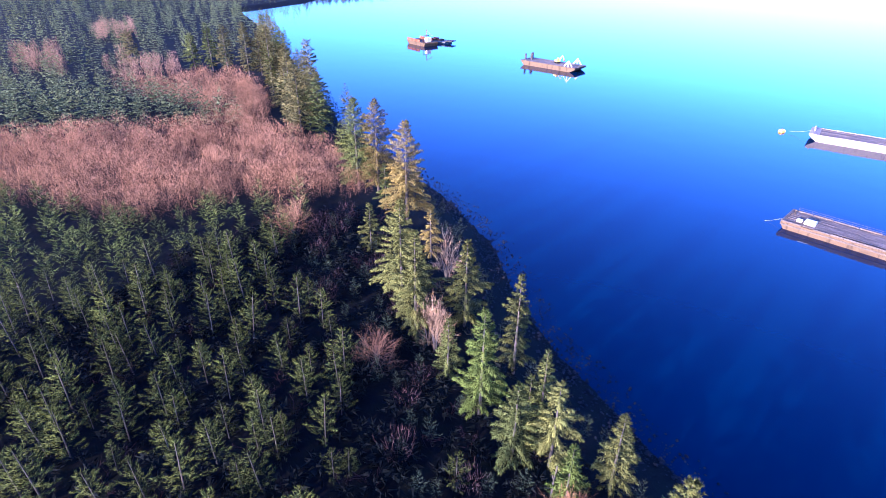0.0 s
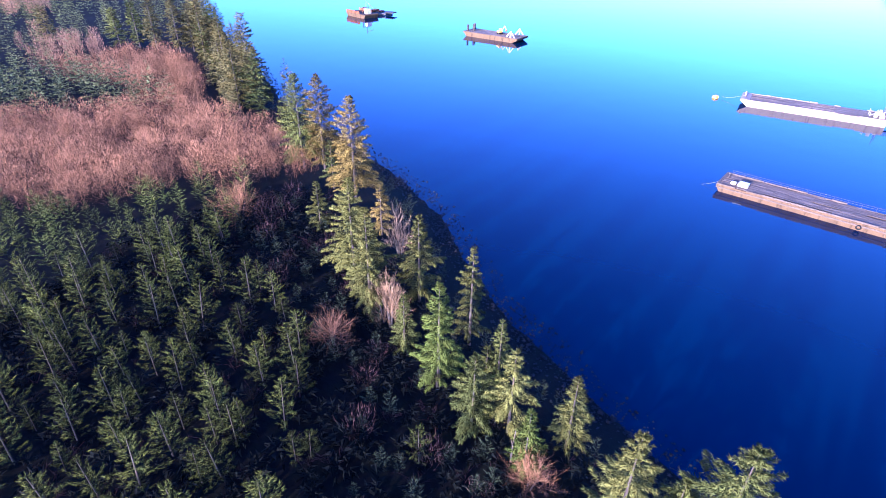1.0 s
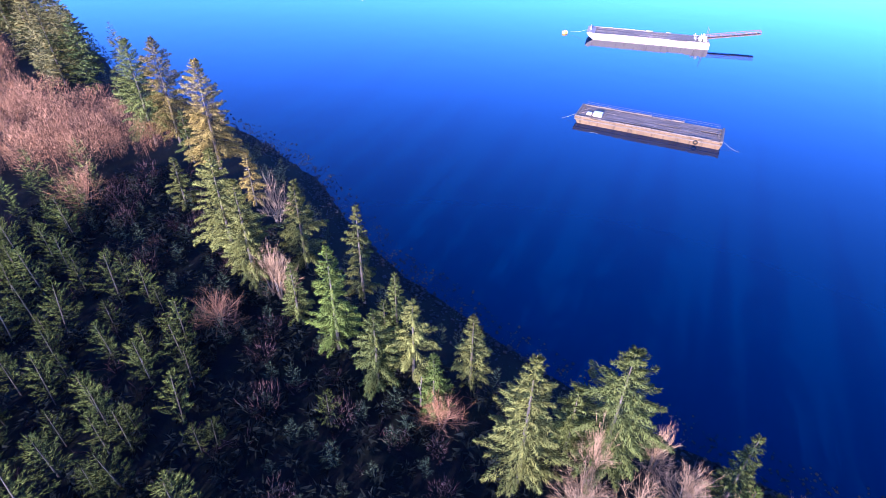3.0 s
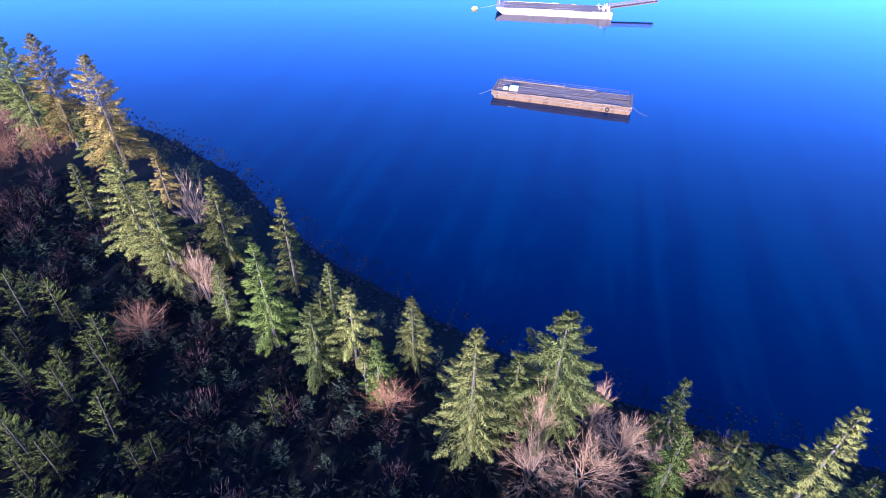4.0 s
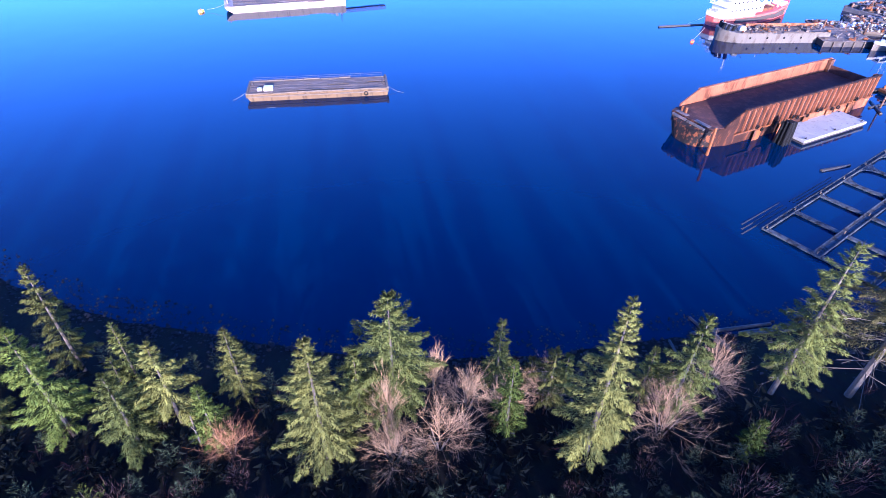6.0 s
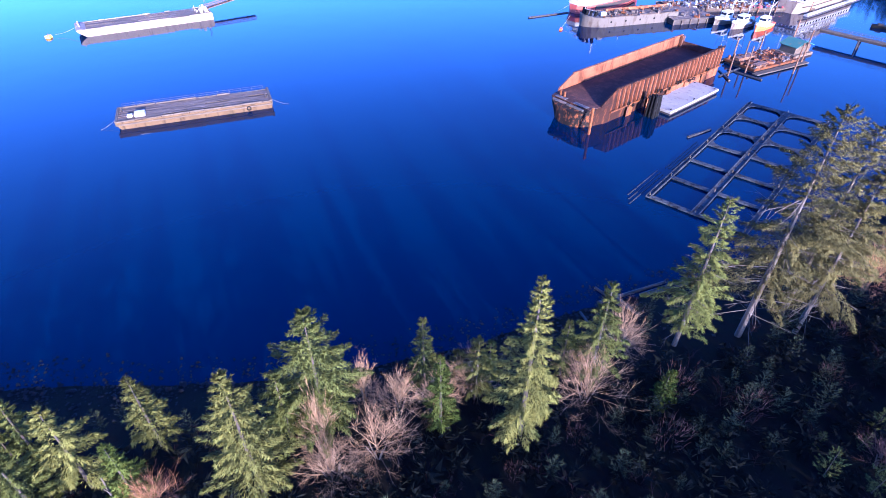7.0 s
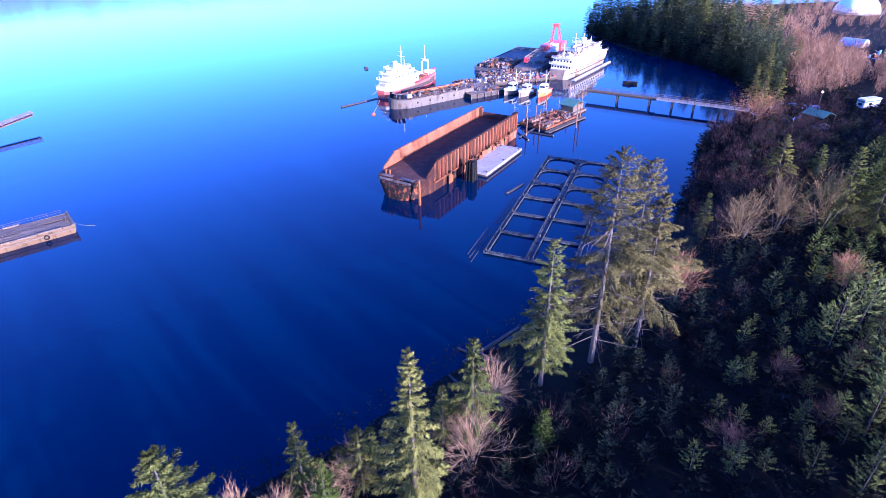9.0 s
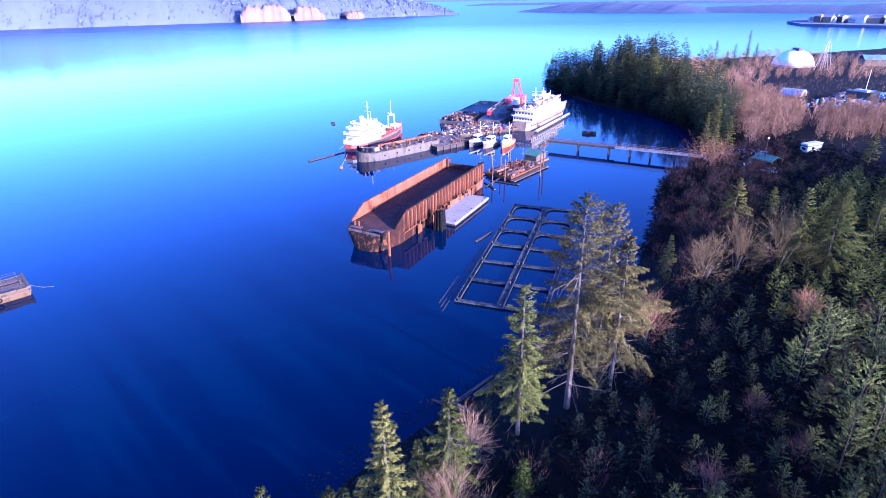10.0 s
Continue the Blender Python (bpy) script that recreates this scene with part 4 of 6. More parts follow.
def rails(name, parent, points, h=1.0, step=2.0, r=0.03, mat=None):
    """A pipe railing along points, with posts."""
    bm = bmesh.new()
    for a, b in zip(points, points[1:]):
        a, b = Vector(a), Vector(b)
        k = max(1, round((b - a).length / step))
        for i in range(k + 1):
            p = a.lerp(b, i / k)
            rod(bm, p, p + Vector((0, 0, h)), r, r, 4)
        for f in (0.5, 1.0):
            rod(bm, a + Vector((0, 0, h * f)), b + Vector((0, 0, h * f)), r, r, 4)
    return part(name, bm, mat or M_TIMBER, parent)


def planked_deck(name, parent, x0, x1, y0, y1, z, step, rng, mat, gap=0.03, t=0.08):
    """Deck boards laid lengthwise in uneven lengths, a few of them missing; each board is a part."""
    y = y0
    while y < y1 - 0.05:
        w = min(step * rng.uniform(0.8, 1.2), y1 - y)
        x = x0
        while x < x1 - 0.1:
            length = min(rng.uniform(4.5, 9.0), x1 - x)
            if rng.random() > 0.06:
                zz = z + rng.uniform(-0.02, 0.03)
                part("deck_board", boxes((x + 0.02, x + length - 0.02, y + gap / 2, y + w - gap / 2, zz - t, zz)), mat, parent)
            x += length
        y += w


def fence_bits(name, parent, rng, x0, x1, y, z, mat):
    """The broken timber curb along a deck edge, piece by piece."""
    x = x0
    while x < x1:
        length = rng.uniform(1.5, 4.5)
        if rng.random() > 0.18:
            part(name, boxes((x, min(x + length - 0.15, x1), y - 0.16, y + 0.16, z, z + rng.uniform(0.18, 0.34)), bevel=0.02), mat, parent)
        x += length


vr = random.Random(11)
# Flat deck barge, pale sides, nearest in open water
t = vessel("deck_barge", 82.35, 90.95, -46.0, "flat wooden deck barge with pale scuffed sides, moored afloat")
L, W, H = 30.8, 7.6, 1.6
part("hull", side_profile(bmesh.new(), [(-L / 2, H - 0.5), (-L / 2 + 0.6, 0.1), (-L / 2 + 2.2, -0.8), (L / 2 - 2, -0.8), (L / 2 - 0.2, 0.1), (L / 2, H - 0.5), (L / 2, H - 0.1), (-L / 2, H - 0.1)], -W / 2, W / 2), M_PALE_HULL, t)
part("rub_rail", boxes((-L / 2 - 0.05, L / 2 + 0.05, -W / 2 - 0.14, -W / 2 - 0.003, H - 0.75, H - 0.45), (-L / 2 - 0.05, L / 2 + 0.05, W / 2 + 0.003, W / 2 + 0.14, H - 0.75, H - 0.45), bevel=0.02), M_TIMBER, t)
planked_deck("deck", t, -L / 2 + 0.05, L / 2 - 0.05, -W / 2 + 0.35, W / 2 - 0.35, H, 0.42, vr, M_DECK)
for s in (-1, 1):
    fence_bits("edge_timber", t, vr, -L / 2 + 0.2, L / 2 - 0.2, s * (W / 2 - 0.2), H - 0.1, M_TIMBER)
part("headlog", boxes((-L / 2 - 0.1, -L / 2 + 0.4, -W / 2, W / 2, H - 0.55, H + 0.2), bevel=0.06), M_TIMBER, t)
part("headlog", boxes((L / 2 - 0.4, L / 2 + 0.1, -W / 2, W / 2, H - 0.55, H + 0.3), bevel=0.06), M_TIMBER, t)
part("tank", boxes((-L / 2 + 3.6, -L / 2 + 5.6, -2.4, -0.6, H, H + 0.7), bevel=0.1), M_WHITE_PAINT, t, "white steel tank on the deck")
part("tank", boxes((-L / 2 + 2.2, -L / 2 + 3.2, -2.2, -1.2, H, H + 0.5), bevel=0.08), M_WHITE_PAINT, t, "small white tank on the deck")
ty = part("tyre", tyre_bm(0.5, 0.2), M_BLACK, t, "black tyre fender")
ty.location = (L / 2 - 5.0, -W / 2 - 0.13, H - 0.9)
rails("railing", t, [(-L / 2 + 1, W / 2 - 0.1, H), (L / 2 - 1, W / 2 - 0.1, H)], 0.8, 2.4, 0.02)
for x, y in ((L / 2 - 1, -1.2), (-L / 2 + 1, 1.4)):
    part("bollard", rod(bmesh.new(), (x, y, H), (x, y, H + 0.7), 0.15), M_DARK_TIMBER, t)
rope("mooring_line", [(-L / 2, -1.5, H - 0.2), (-L / 2 - 3.2, -2.6, 0.0)], t, 0.02, 0.15)
rope("mooring_line", [(L / 2, -1.5, H - 0.4), (L / 2 + 3.6, -3.0, 0.0)], t, 0.02, 0.3)

# White barge with a loading boom
t = vessel("boom_barge", 125.6, 149.2, -36.6, "long white steel barge with a loading boom and machinery, afloat")
L, W, H = 37.5, 8.8, 1.95
part("hull", side_profile(bmesh.new(), [(-L / 2, H), (-L / 2 + 0.7, 1.1), (-L / 2 + 3.4, -0.7), (L / 2 - 0.4, -0.7), (L / 2, 0.2), (L / 2, H - 0.1), (-L / 2 + 3, H - 0.1), (-L / 2 + 1.0, H + 0.3)], -W / 2, W / 2), M_WHITE_HULL, t)
planked_deck("deck", t, -L / 2 + 2.6, L / 2 - 0.3, -W / 2 + 0.5, W / 2 - 0.5, H, 0.55, vr, M_DECK)
for s in (-1, 1):
    fence_bits("edge_timber", t, vr, -L / 2 + 2, L / 2 - 0.3, s * (W / 2 - 0.25), H - 0.1, M_WHITE_HULL)
part("bow_post", rod(rod(bmesh.new(), (-L / 2 + 1.2, -1, H), (-L / 2 + 1.0, -1, H + 1.5), 0.25, 0.18), (-L / 2 + 1.2, 1, H), (-L / 2 + 1.0, 1, H + 1.3), 0.25, 0.18), M_WHITE_HULL, t)
bm = bmesh.new()
for k in range(14):
    a = Vector((L / 2 - 4.5 + vr.uniform(0, 3.4), vr.uniform(-3.2, 1.2), H + vr.uniform(0, 0.5)))
    if k % 2:
        box(bm, a.x, a.x + vr.uniform(0.4, 1.2), a.y, a.y + vr.uniform(0.4, 1.1), H - 0.02, H + vr.uniform(0.5, 1.6), 0.05)
    else:
        rod(bm, a, a + Vector((vr.uniform(-0.8, 0.8), vr.uniform(-0.8, 0.8), vr.uniform(0.6, 1.9))), 0.12)
part("winch", bm, M_CONCRETE, t, "clutter of pale winch machinery")
part("mast", rod(rod(bmesh.new(), (L / 2 - 1.2, -1.0, H), (L / 2 - 1.2, -1.0, H + 4.2), 0.1, 0.06), (L / 2 - 0.7, -0.2, H), (L / 2 - 0.7, -0.2, H + 3.4), 0.08, 0.05), M_TIMBER, t)
bm = bmesh.new()
for s in (-0.9, 0.9):
    for z in (0.0, 0.9):
        rod(bm, (L / 2 - 1, 0.5 + s, H + 0.3 + z), (L / 2 + 15.5, 6.5 + s, H + 1.6 + z), 0.12, 0.12, 5)
for k in range(12):
    x = k / 11
    p = Vector((L / 2 - 1, 0.5, H + 0.3)).lerp(Vector((L / 2 + 15.5, 6.5, H + 1.6)), x)
    rod(bm, p + Vector((0, -0.9, 0)), p + Vector((0, 0.9, 0)), 0.08, 0.08, 4)
    rod(bm, p + Vector((0, -0.9, 0)), p + Vector((0, -0.9, 0.9)), 0.07, 0.07, 4)
    rod(bm, p + Vector((0, 0.9, 0)), p + Vector((0, 0.9, 0.9)), 0.07, 0.07, 4)
boom = part("boom", bm, M_PILE, t, "long lattice loading boom")
bm = bmesh.new()
v = [bm.verts.new(p) for p in ((L / 2 - 1, -0.3, H + 0.36), (L / 2 - 1, 1.3, H + 0.36), (L / 2 + 15.5, 7.3, H + 1.66), (L / 2 + 15.5, 5.7, H + 1.66))]
bmesh.ops.solidify(bm, geom=[bm.faces.new(v)], thickness=0.1)
part("walkway", bm, M_TIMBER, t)
part("spud", boxes((L / 2 - 4.4, L / 2 - 4.0, -W / 2 - 0.45, -W / 2 - 0.02, -1.2, H + 0.2), bevel=0.03), M_WHITE_HULL, t)
rope("mooring_line", [(-L / 2 + 1, -1, H + 0.6), (-L / 2 - 5.4, 0.8, 0.5)], t, 0.035, 0.4)
buoy = vessel("mooring_buoy", 104.9, 164.9, 20, "yellow mooring buoy floating on the water", "buoy")
part("float", boxes((-0.9, 0.9, -0.7, 0.7, -0.4, 0.75), bevel=0.25), M_YELLOW, buoy)
part("shackle", rod(bmesh.new(), (0, 0, 0.7), (0, 0, 1.1), 0.08), M_RUST, buoy)

# Excavator barge far out
t = vessel("work_barge", 51.0, 262.0, -42.0, "long pinkish grey work barge with an excavator, moored far out")
L, W, H = 29.0, 10.0, 2.0
part("hull", side_profile(bmesh.new(), [(-L / 2, H), (-L / 2 + 2.6, -0.6), (L / 2 - 3.5, -0.6), (L / 2, H - 0.7), (L / 2, H - 0.05), (-L / 2, H - 0.05)], -W / 2, W / 2), M_PALE_HULL, t)
planked_deck("deck", t, -L / 2 + 0.3, L / 2 - 0.3, -W / 2 + 0.3, W / 2 - 0.3, H, 0.8, vr, M_DECK)
for k, (dx, dy) in enumerate([(1.2, -2.5), (2.4, 0.6), (3.6, -0.8), (1.6, 2.8)]):
    part("bitt", rod(bmesh.new(), (-L / 2 + dx, dy, H - 0.1), (-L / 2 + dx, dy, H + 2.6), 0.5, 0.45, 8), M_DARK_TIMBER, t, "black mooring bitt")
for s in (-1, 1):
    part("spud_frame", rod(rod(rod(bmesh.new(), (L / 2 - 4, s * 4, H - 0.2), (L / 2 - 4, s * 4, H + 2.6), 0.3), (L / 2 - 6, s * 4, H + 0.1), (L / 2 - 4, s * 4, H + 2.5), 0.2), (L / 2 - 2, s * 4, H + 0.1), (L / 2 - 4, s * 4, H + 2.5), 0.2), M_WHITE_PAINT, t, "white painted spud frame")


def excavator(x, y, z, heading, mat, label):
    e = empty("excavator", pose(x, y, z, 0, 0, heading), label, "excavator")
    e.scale = (0.72, 0.72, 0.72)
    for s in (-1, 1):
        part("track", boxes((-1.6, 1.6, s * 1.1 - 0.3, s * 1.1 + 0.3, 0, 0.8), bevel=0.25), M_BLACK, e)
    part("body", boxes((-1.7, 1.2, -1.2, 1.2, 0.85, 2.0), bevel=0.15), mat, e)
    part("cab", boxes((0.1, 1.4, 0.1, 1.15, 2.0, 3.0), bevel=0.1), mat, e)
    part("cab_glass", boxes((0.25, 1.43, 0.2, 1.18, 2.25, 2.8)), M_GLASS, e)
    bm = rod(bmesh.new(), (1.0, -0.3, 1.6), (3.4, -0.3, 4.4), 0.28, 0.2, 4)
    rod(bm, (3.3, -0.3, 4.4), (5.0, -0.3, 1.9), 0.2, 0.14, 4)
    part("boom", bm, mat, e)
    part("bucket", boxes((4.5, 5.4, -0.8, 0.2, 1.0, 1.9), bevel=0.2), M_RUST, e)
    return e


excavator(53.0, 260.5, 2.06, 30, M_YELLOW, "yellow excavator standing on the barge deck")

# Twin small barges with a crane, farthest out
t = vessel("crane_barge", -11.0, 322.0, -52.0, "small rusty pink crane barge moored far out")
L, W, H = 17.0, 9.0, 1.9
part("hull", side_profile(bmesh.new(), [(-L / 2, H), (-L / 2 + 2, -0.5), (L / 2 - 1, -0.5), (L / 2, H - 0.5), (L / 2, H)], -W / 2, W / 2), M_PALE_HULL, t)
part("side_bin", boxes((-L / 2 + 0.4, L / 2 - 5, -W / 2 + 0.1, -W / 2 + 0.35, H, H + 1.3), (-L / 2 + 0.4, L / 2 - 5, W / 2 - 0.35, W / 2 - 0.1, H, H + 1.3)), M_PINK_RUST, t)
part("cabin", boxes((L / 2 - 4.2, L / 2 - 2.0, -1.4, 1.4, H, H + 2.4), bevel=0.05), M_WHITE_PAINT, t)
part("mast", rod(rod(bmesh.new(), (L / 2 - 4.6, 0, H), (L / 2 - 4.6, 0, H + 6.5), 0.22, 0.1), (L / 2 - 4.6, 0, H + 6), (L / 2 + 1, 0, H + 3.5), 0.12), M_RUST, t)
part("gallows", rod(rod(rod(bmesh.new(), (L / 2 - 5, -2, H), (L / 2 - 5, -2, H + 3), 0.18), (L / 2 - 5, 2, H), (L / 2 - 5, 2, H + 3), 0.18), (L / 2 - 5, -2, H + 3), (L / 2 - 5, 2, H + 3), 0.18), M_RUST, t)
t = vessel("flat_scow", -1.5, 329.0, -30.0, "low dark flat scow lashed to the crane barge")
part("hull", boxes((-6, 6, -4, 4, -0.4, 1.2), bevel=0.1), M_GREY_HULL, t)
part("ramp", boxes((4.5, 9.5, -2.4, 2.4, 1.2, 1.6), bevel=0.05), M_DARK_TIMBER, t)
part("deck_load", boxes((-4.5, -1.5, -2.5, 2.5, 1.2, 2.3), (-0.5, 2.0, -1.5, 2.0, 1.2, 1.9), bevel=0.1), M_RUST, t)

# Rusty hopper barge
t = vessel("hopper_barge", 130.3, 5.0, -28.0, "big rusty open hopper barge with ribbed side walls", "barge")
L, W, H, WALL = 50.0, 11.6, 4.3, 7.0
bow = -L / 2
M_BOW = steel("torn_bow_plating", (0.013, 0.010, 0.010), 0.8, (0.150, 0.048, 0.019), 0.36, 0.5, 0.55, (1, 1, 0.6))
bm = bmesh.new()
loft(bm, [(bow - 1.0, 1.9, 0.8, H - 1.0), (bow - 0.85, 3.0, 1.6, H - 0.8), (bow - 0.5, 3.9, 2.4, H - 0.55), (bow, 4.6, 3.1, H - 0.3), (bow + 0.8, 5.15, 3.7, H - 0.15), (bow + 2.0, 5.5, 4.3, H - 0.05)])
part("bow_shell", bm, M_BOW, t, "dark torn bow plating streaked with rust")
bm = bmesh.new()
loft(bm, [(bow + 2.003, 5.5, 4.3, H - 0.05), (bow + 6, W / 2, W / 2 - 0.4, H), (L / 2 - 3, W / 2, W / 2, H), (L / 2, W / 2, W / 2 - 0.3, H)])
part("hull", bm, M_DARK_RUST, t, "scaled rust hull with shade in its dark colour")
part("bow_deck", prism(bmesh.new(), [(bow + 0.4, -4.9), (bow + 2.0, -5.3), (bow + 3.4, -5.5), (bow + 3.4, 5.5), (bow + 2.0, 5.3), (bow + 0.4, 4.9)], H - 0.1, H + 0.05), M_HOLD, t)
part("hold_floor", boxes((bow + 3.42, L / 2 - 1.0, -W / 2 + 0.6, W / 2 - 0.6, H, H + 0.06)), M_HOLD, t, "dark stained hold floor")
# The near wall takes the darker rust, for the shadow between its ribs.
for s, m in ((-1, M_DARK_RUST), (1, M_PINK_RUST)):
    y0, y1 = (-W / 2, -W / 2 + 0.3) if s < 0 else (W / 2 - 0.3, W / 2)
    part("side_wall", side_profile(bmesh.new(), [(bow + 3.2, H), (bow + 3.4, H + 0.5), (bow + 7.6, WALL), (L / 2, WALL), (L / 2, H)], y0, y1), m, t,
         "faded rust side wall with a sloped end")
    part("top_rail", boxes((bow + 7.6, L / 2 + 0.05, y0 - 0.12, y1 + 0.12, WALL + 0.003, WALL + 0.2), bevel=0.03), m, t)
rib_mesh = bpy.data.meshes.new("rib")
bm = side_profile(bmesh.new(), [(-0.1, 0.0), (0.1, 0.0), (0.1, WALL - 2.6), (-0.1, WALL - 2.6)], -0.42, 0.0)
bm.to_mesh(rib_mesh)
bm.free()
for k in range(26):
    for s in (-1, 1):
        rib = link("rib", rib_mesh, M_PINK_RUST, t)
        rib.matrix_basis = pose(bow + 8.2 + k * 1.62, s * (W / 2 + 0.002), 2.6, 0, 0, 0 if s < 0 else 180)
# Paler rust panels stand for sunlit stretches of the lower hull.
part("side_patch", boxes((4, 10, -W / 2 - 0.03, -W / 2 - 0.004, 0.1, 2.2), (12.5, 19, -W / 2 - 0.03, -W / 2 - 0.004, 0.3, 2.2), (19.6, 24.6, -W / 2 - 0.03, -W / 2 - 0.004, 0.1, 2.1)), M_PINK_RUST, t)
part("belt_rail", boxes((bow + 6.5, L / 2, -W / 2 - 0.3, -W / 2 - 0.01, 2.25, 2.6), (bow + 6.5, L / 2, W / 2 + 0.01, W / 2 + 0.3, 2.25, 2.6), bevel=0.05), M_RUST, t)
part("stern_wall", boxes((L / 2 - 0.9, L / 2 - 0.6, -W / 2 + 0.3, W / 2 - 0.3, H, WALL - 1.1)), M_HOLD, t)
for s in (-1, 1):
    part("corner_post", boxes((L / 2 - 1.4, L / 2 - 0.2, s * (W / 2 - 0.75) - 0.4, s * (W / 2 - 0.75) + 0.4, H, WALL + 0.1), bevel=0.05), M_RUST, t)
for k in range(5):
    part("fender_plate", boxes((-13 + k * 7.4, -11.0 + k * 7.4, -W / 2 - 0.36, -W / 2 - 0.31, -0.2, 2.2)), M_PINK_RUST if k % 2 else M_RUST, t)
part("headlog", boxes((bow - 0.35, bow + 0.15, 0.6, 4.2, H - 1.7, H - 0.1), bevel=0.1), M_STEEL_DECK, t, "dented dark bow plating")
part("headlog", boxes((bow - 0.4, bow + 0.1, -4.0, 0.3, H - 0.75, H - 0.15), bevel=0.08), M_GREY_HULL, t, "torn grey bow plating")
part("bow_breast", boxes((bow - 0.55, bow - 0.2, -3.2, 0.2, H - 2.4, H - 1.0), bevel=0.2), M_PINK_RUST, t, "bright rust scar on the bow")
bm = bmesh.new()
for k in range(13):
    y = -3.9 + k * 0.62
    rod(bm, (bow - 0.3, y, H - 2.6 + vr.uniform(-0.4, 0.2)), (bow + vr.uniform(0.2, 0.8), y + vr.uniform(-0.2, 0.2), H - 1.4), 0.09, 0.05, 4)
part("torn_frames", bm, M_PINK_RUST, t)
part("bow_plate", boxes((bow + 0.5, bow + 1.5, 1.4, 4.2, H - 0.05, H + 0.12), bevel=0.03), M_STEEL_DECK, t)
part("bow_plate", boxes((bow + 0.4, bow + 1.4, -4.2, -0.6, H - 0.05, H + 0.1), bevel=0.03), M_GREY_HULL, t)
part("bitt", rod(rod(bmesh.new(), (bow + 1.6, 2.6, H), (bow + 1.6, 2.6, H + 1.2), 0.28, 0.28, 8), (bow + 1.6, 3.6, H), (bow + 1.6, 3.6, H + 1.2), 0.28, 0.28, 8), M_RUST, t)
for k, x in enumerate([-13, -11.2, -7.6, -5.2, -2.4, -0.8, 2.6, 5.6, 6.8, 10.5, 12.6, 15.8, 18.4]):
    ty = part("tyre", tyre_bm(0.42, 0.22), M_BLACK, t, "black tyre fender")
    ty.location = (x, -W / 2 - 0.52, 2.6 + 0.5 * vr.uniform(-1, 1))
    ty.rotation_euler = (0, vr.uniform(0, 1), vr.uniform(-0.3, 0.3))


def pile(x, y, h, r=0.2, mat=None, label="weathered brown timber pile standing in the water", lean=(0, 0)):
    p = empty("mooring_pile", pose(x, y, -1.0), label, "pile", "mooring piles")
    part("shaft", rod(bmesh.new(), (0, 0, -1.5), (lean[0], lean[1], h + 1.0), r, r * 0.85, 8), mat or M_PILE, p)
    part("pile_cap", rod(bmesh.new(), (lean[0], lean[1], h + 1.0), (lean[0], lean[1], h + 1.1), r * 0.9, r * 0.6, 8), M_TIMBER, p)


pile(104.6, 11.3, 5.6, 0.3, M_RUST, "rusty steel pile at the hopper barge bow")
dol = vessel("timber_dolphin", 118.6, 0.6, -28, "dark cluster of tall timber piles by the barge", "dolphin")
for k in range(9):
    dx, dy = (k % 3 - 1) * 0.75, (k // 3 - 1) * 0.7
    part("pile_shaft", rod(bmesh.new(), (dx * 1.3, dy * 1.3, -2.0), (dx, dy, 4.6 + vr.uniform(-0.5, 0.5)), 0.36, 0.32, 8), M_BLACK, dol)

t = vessel("concrete_float", 130.2, -5.0, -27.8, "pale concrete float lying beside the hopper barge", "float")
part("slab", boxes((-10, 10, -3.1, 3.1, 0.45, 1.0), bevel=0.06), M_CONCRETE, t)
part("hull", boxes((-9.8, 9.8, -2.9, 2.9, -0.4, 0.45)), M_DARK_TIMBER, t)
for k in range(4):
    part("joint_strip", boxes((-6 + k * 4, -5.85 + k * 4, -3.0, 3.0, 1.0, 1.02)), M_CONCRETE, t)
for dx, dy in ((-9, -2.5), (-9, 2.5), (9, -2.5), (9, 2.5), (0, -2.6)):
    part("cleat", boxes((dx - 0.25, dx + 0.25, dy - 0.08, dy + 0.08, 1.0, 1.22), bevel=0.03), M_BLACK, t)

# Old net pens: a lattice of low walkways
t = vessel("net_pens", 106.7, -18.1, -19.0, "weathered lattice of old floating net pen walkways", "net pens")
PL, PW = 52.0, 16.4
for s, w in ((-1, 0.8), (0, 1.3), (1, 0.8)):
    y = s * (PW / 2 - 0.4)
    walkway = part("walkway", boxes((-PL / 2, PL / 2, y - w / 2, y + w / 2, 0.12, 0.4), bevel=0.03), M_PEN, t)
    part("kerb", boxes((-PL / 2, PL / 2, -w / 2, -w / 2 + 0.14, 0.403, 0.55), (-PL / 2, PL / 2, w / 2 - 0.14, w / 2, 0.403, 0.55)), M_PEN, walkway).location = (0, y, 0)
for k in range(7):
    x = -PL / 2 + 0.5 + k * (PL - 1) / 6
    for y0, y1 in ((-PW / 2 + 0.8, -0.66), (0.66, PW / 2 - 0.8)):
        part("cross_walkway", boxes((x - 0.45, x + 0.45, y0, y1, 0.1, 0.38), bevel=0.03), M_PEN, t)
for k in range(3, 6):
    for s in (-1, 1):
        x0, x1 = -PL / 2 + 0.5 + k * (PL - 1) / 6 + 0.45, -PL / 2 + 0.5 + (k + 1) * (PL - 1) / 6 - 0.45
        ya, yb = sorted((s * 0.66, s * (PW / 2 - 0.8)))
        for cx, cy, ux, uy in () if k < 3 else ((x0, ya, 1, 1), (x1, ya, -1, 1), (x0, yb, 1, -1), (x1, yb, -1, -1)):
            pts = [(cx, cy), (cx + ux * 2.2, cy), (cx + ux * 1.1, cy + uy * 0.35), (cx + ux * 0.35, cy + uy * 1.1), (cx, cy + uy * 2.2)]
            part("corner_gusset", prism(bmesh.new(), pts, 0.14, 0.36), M_PEN, t)
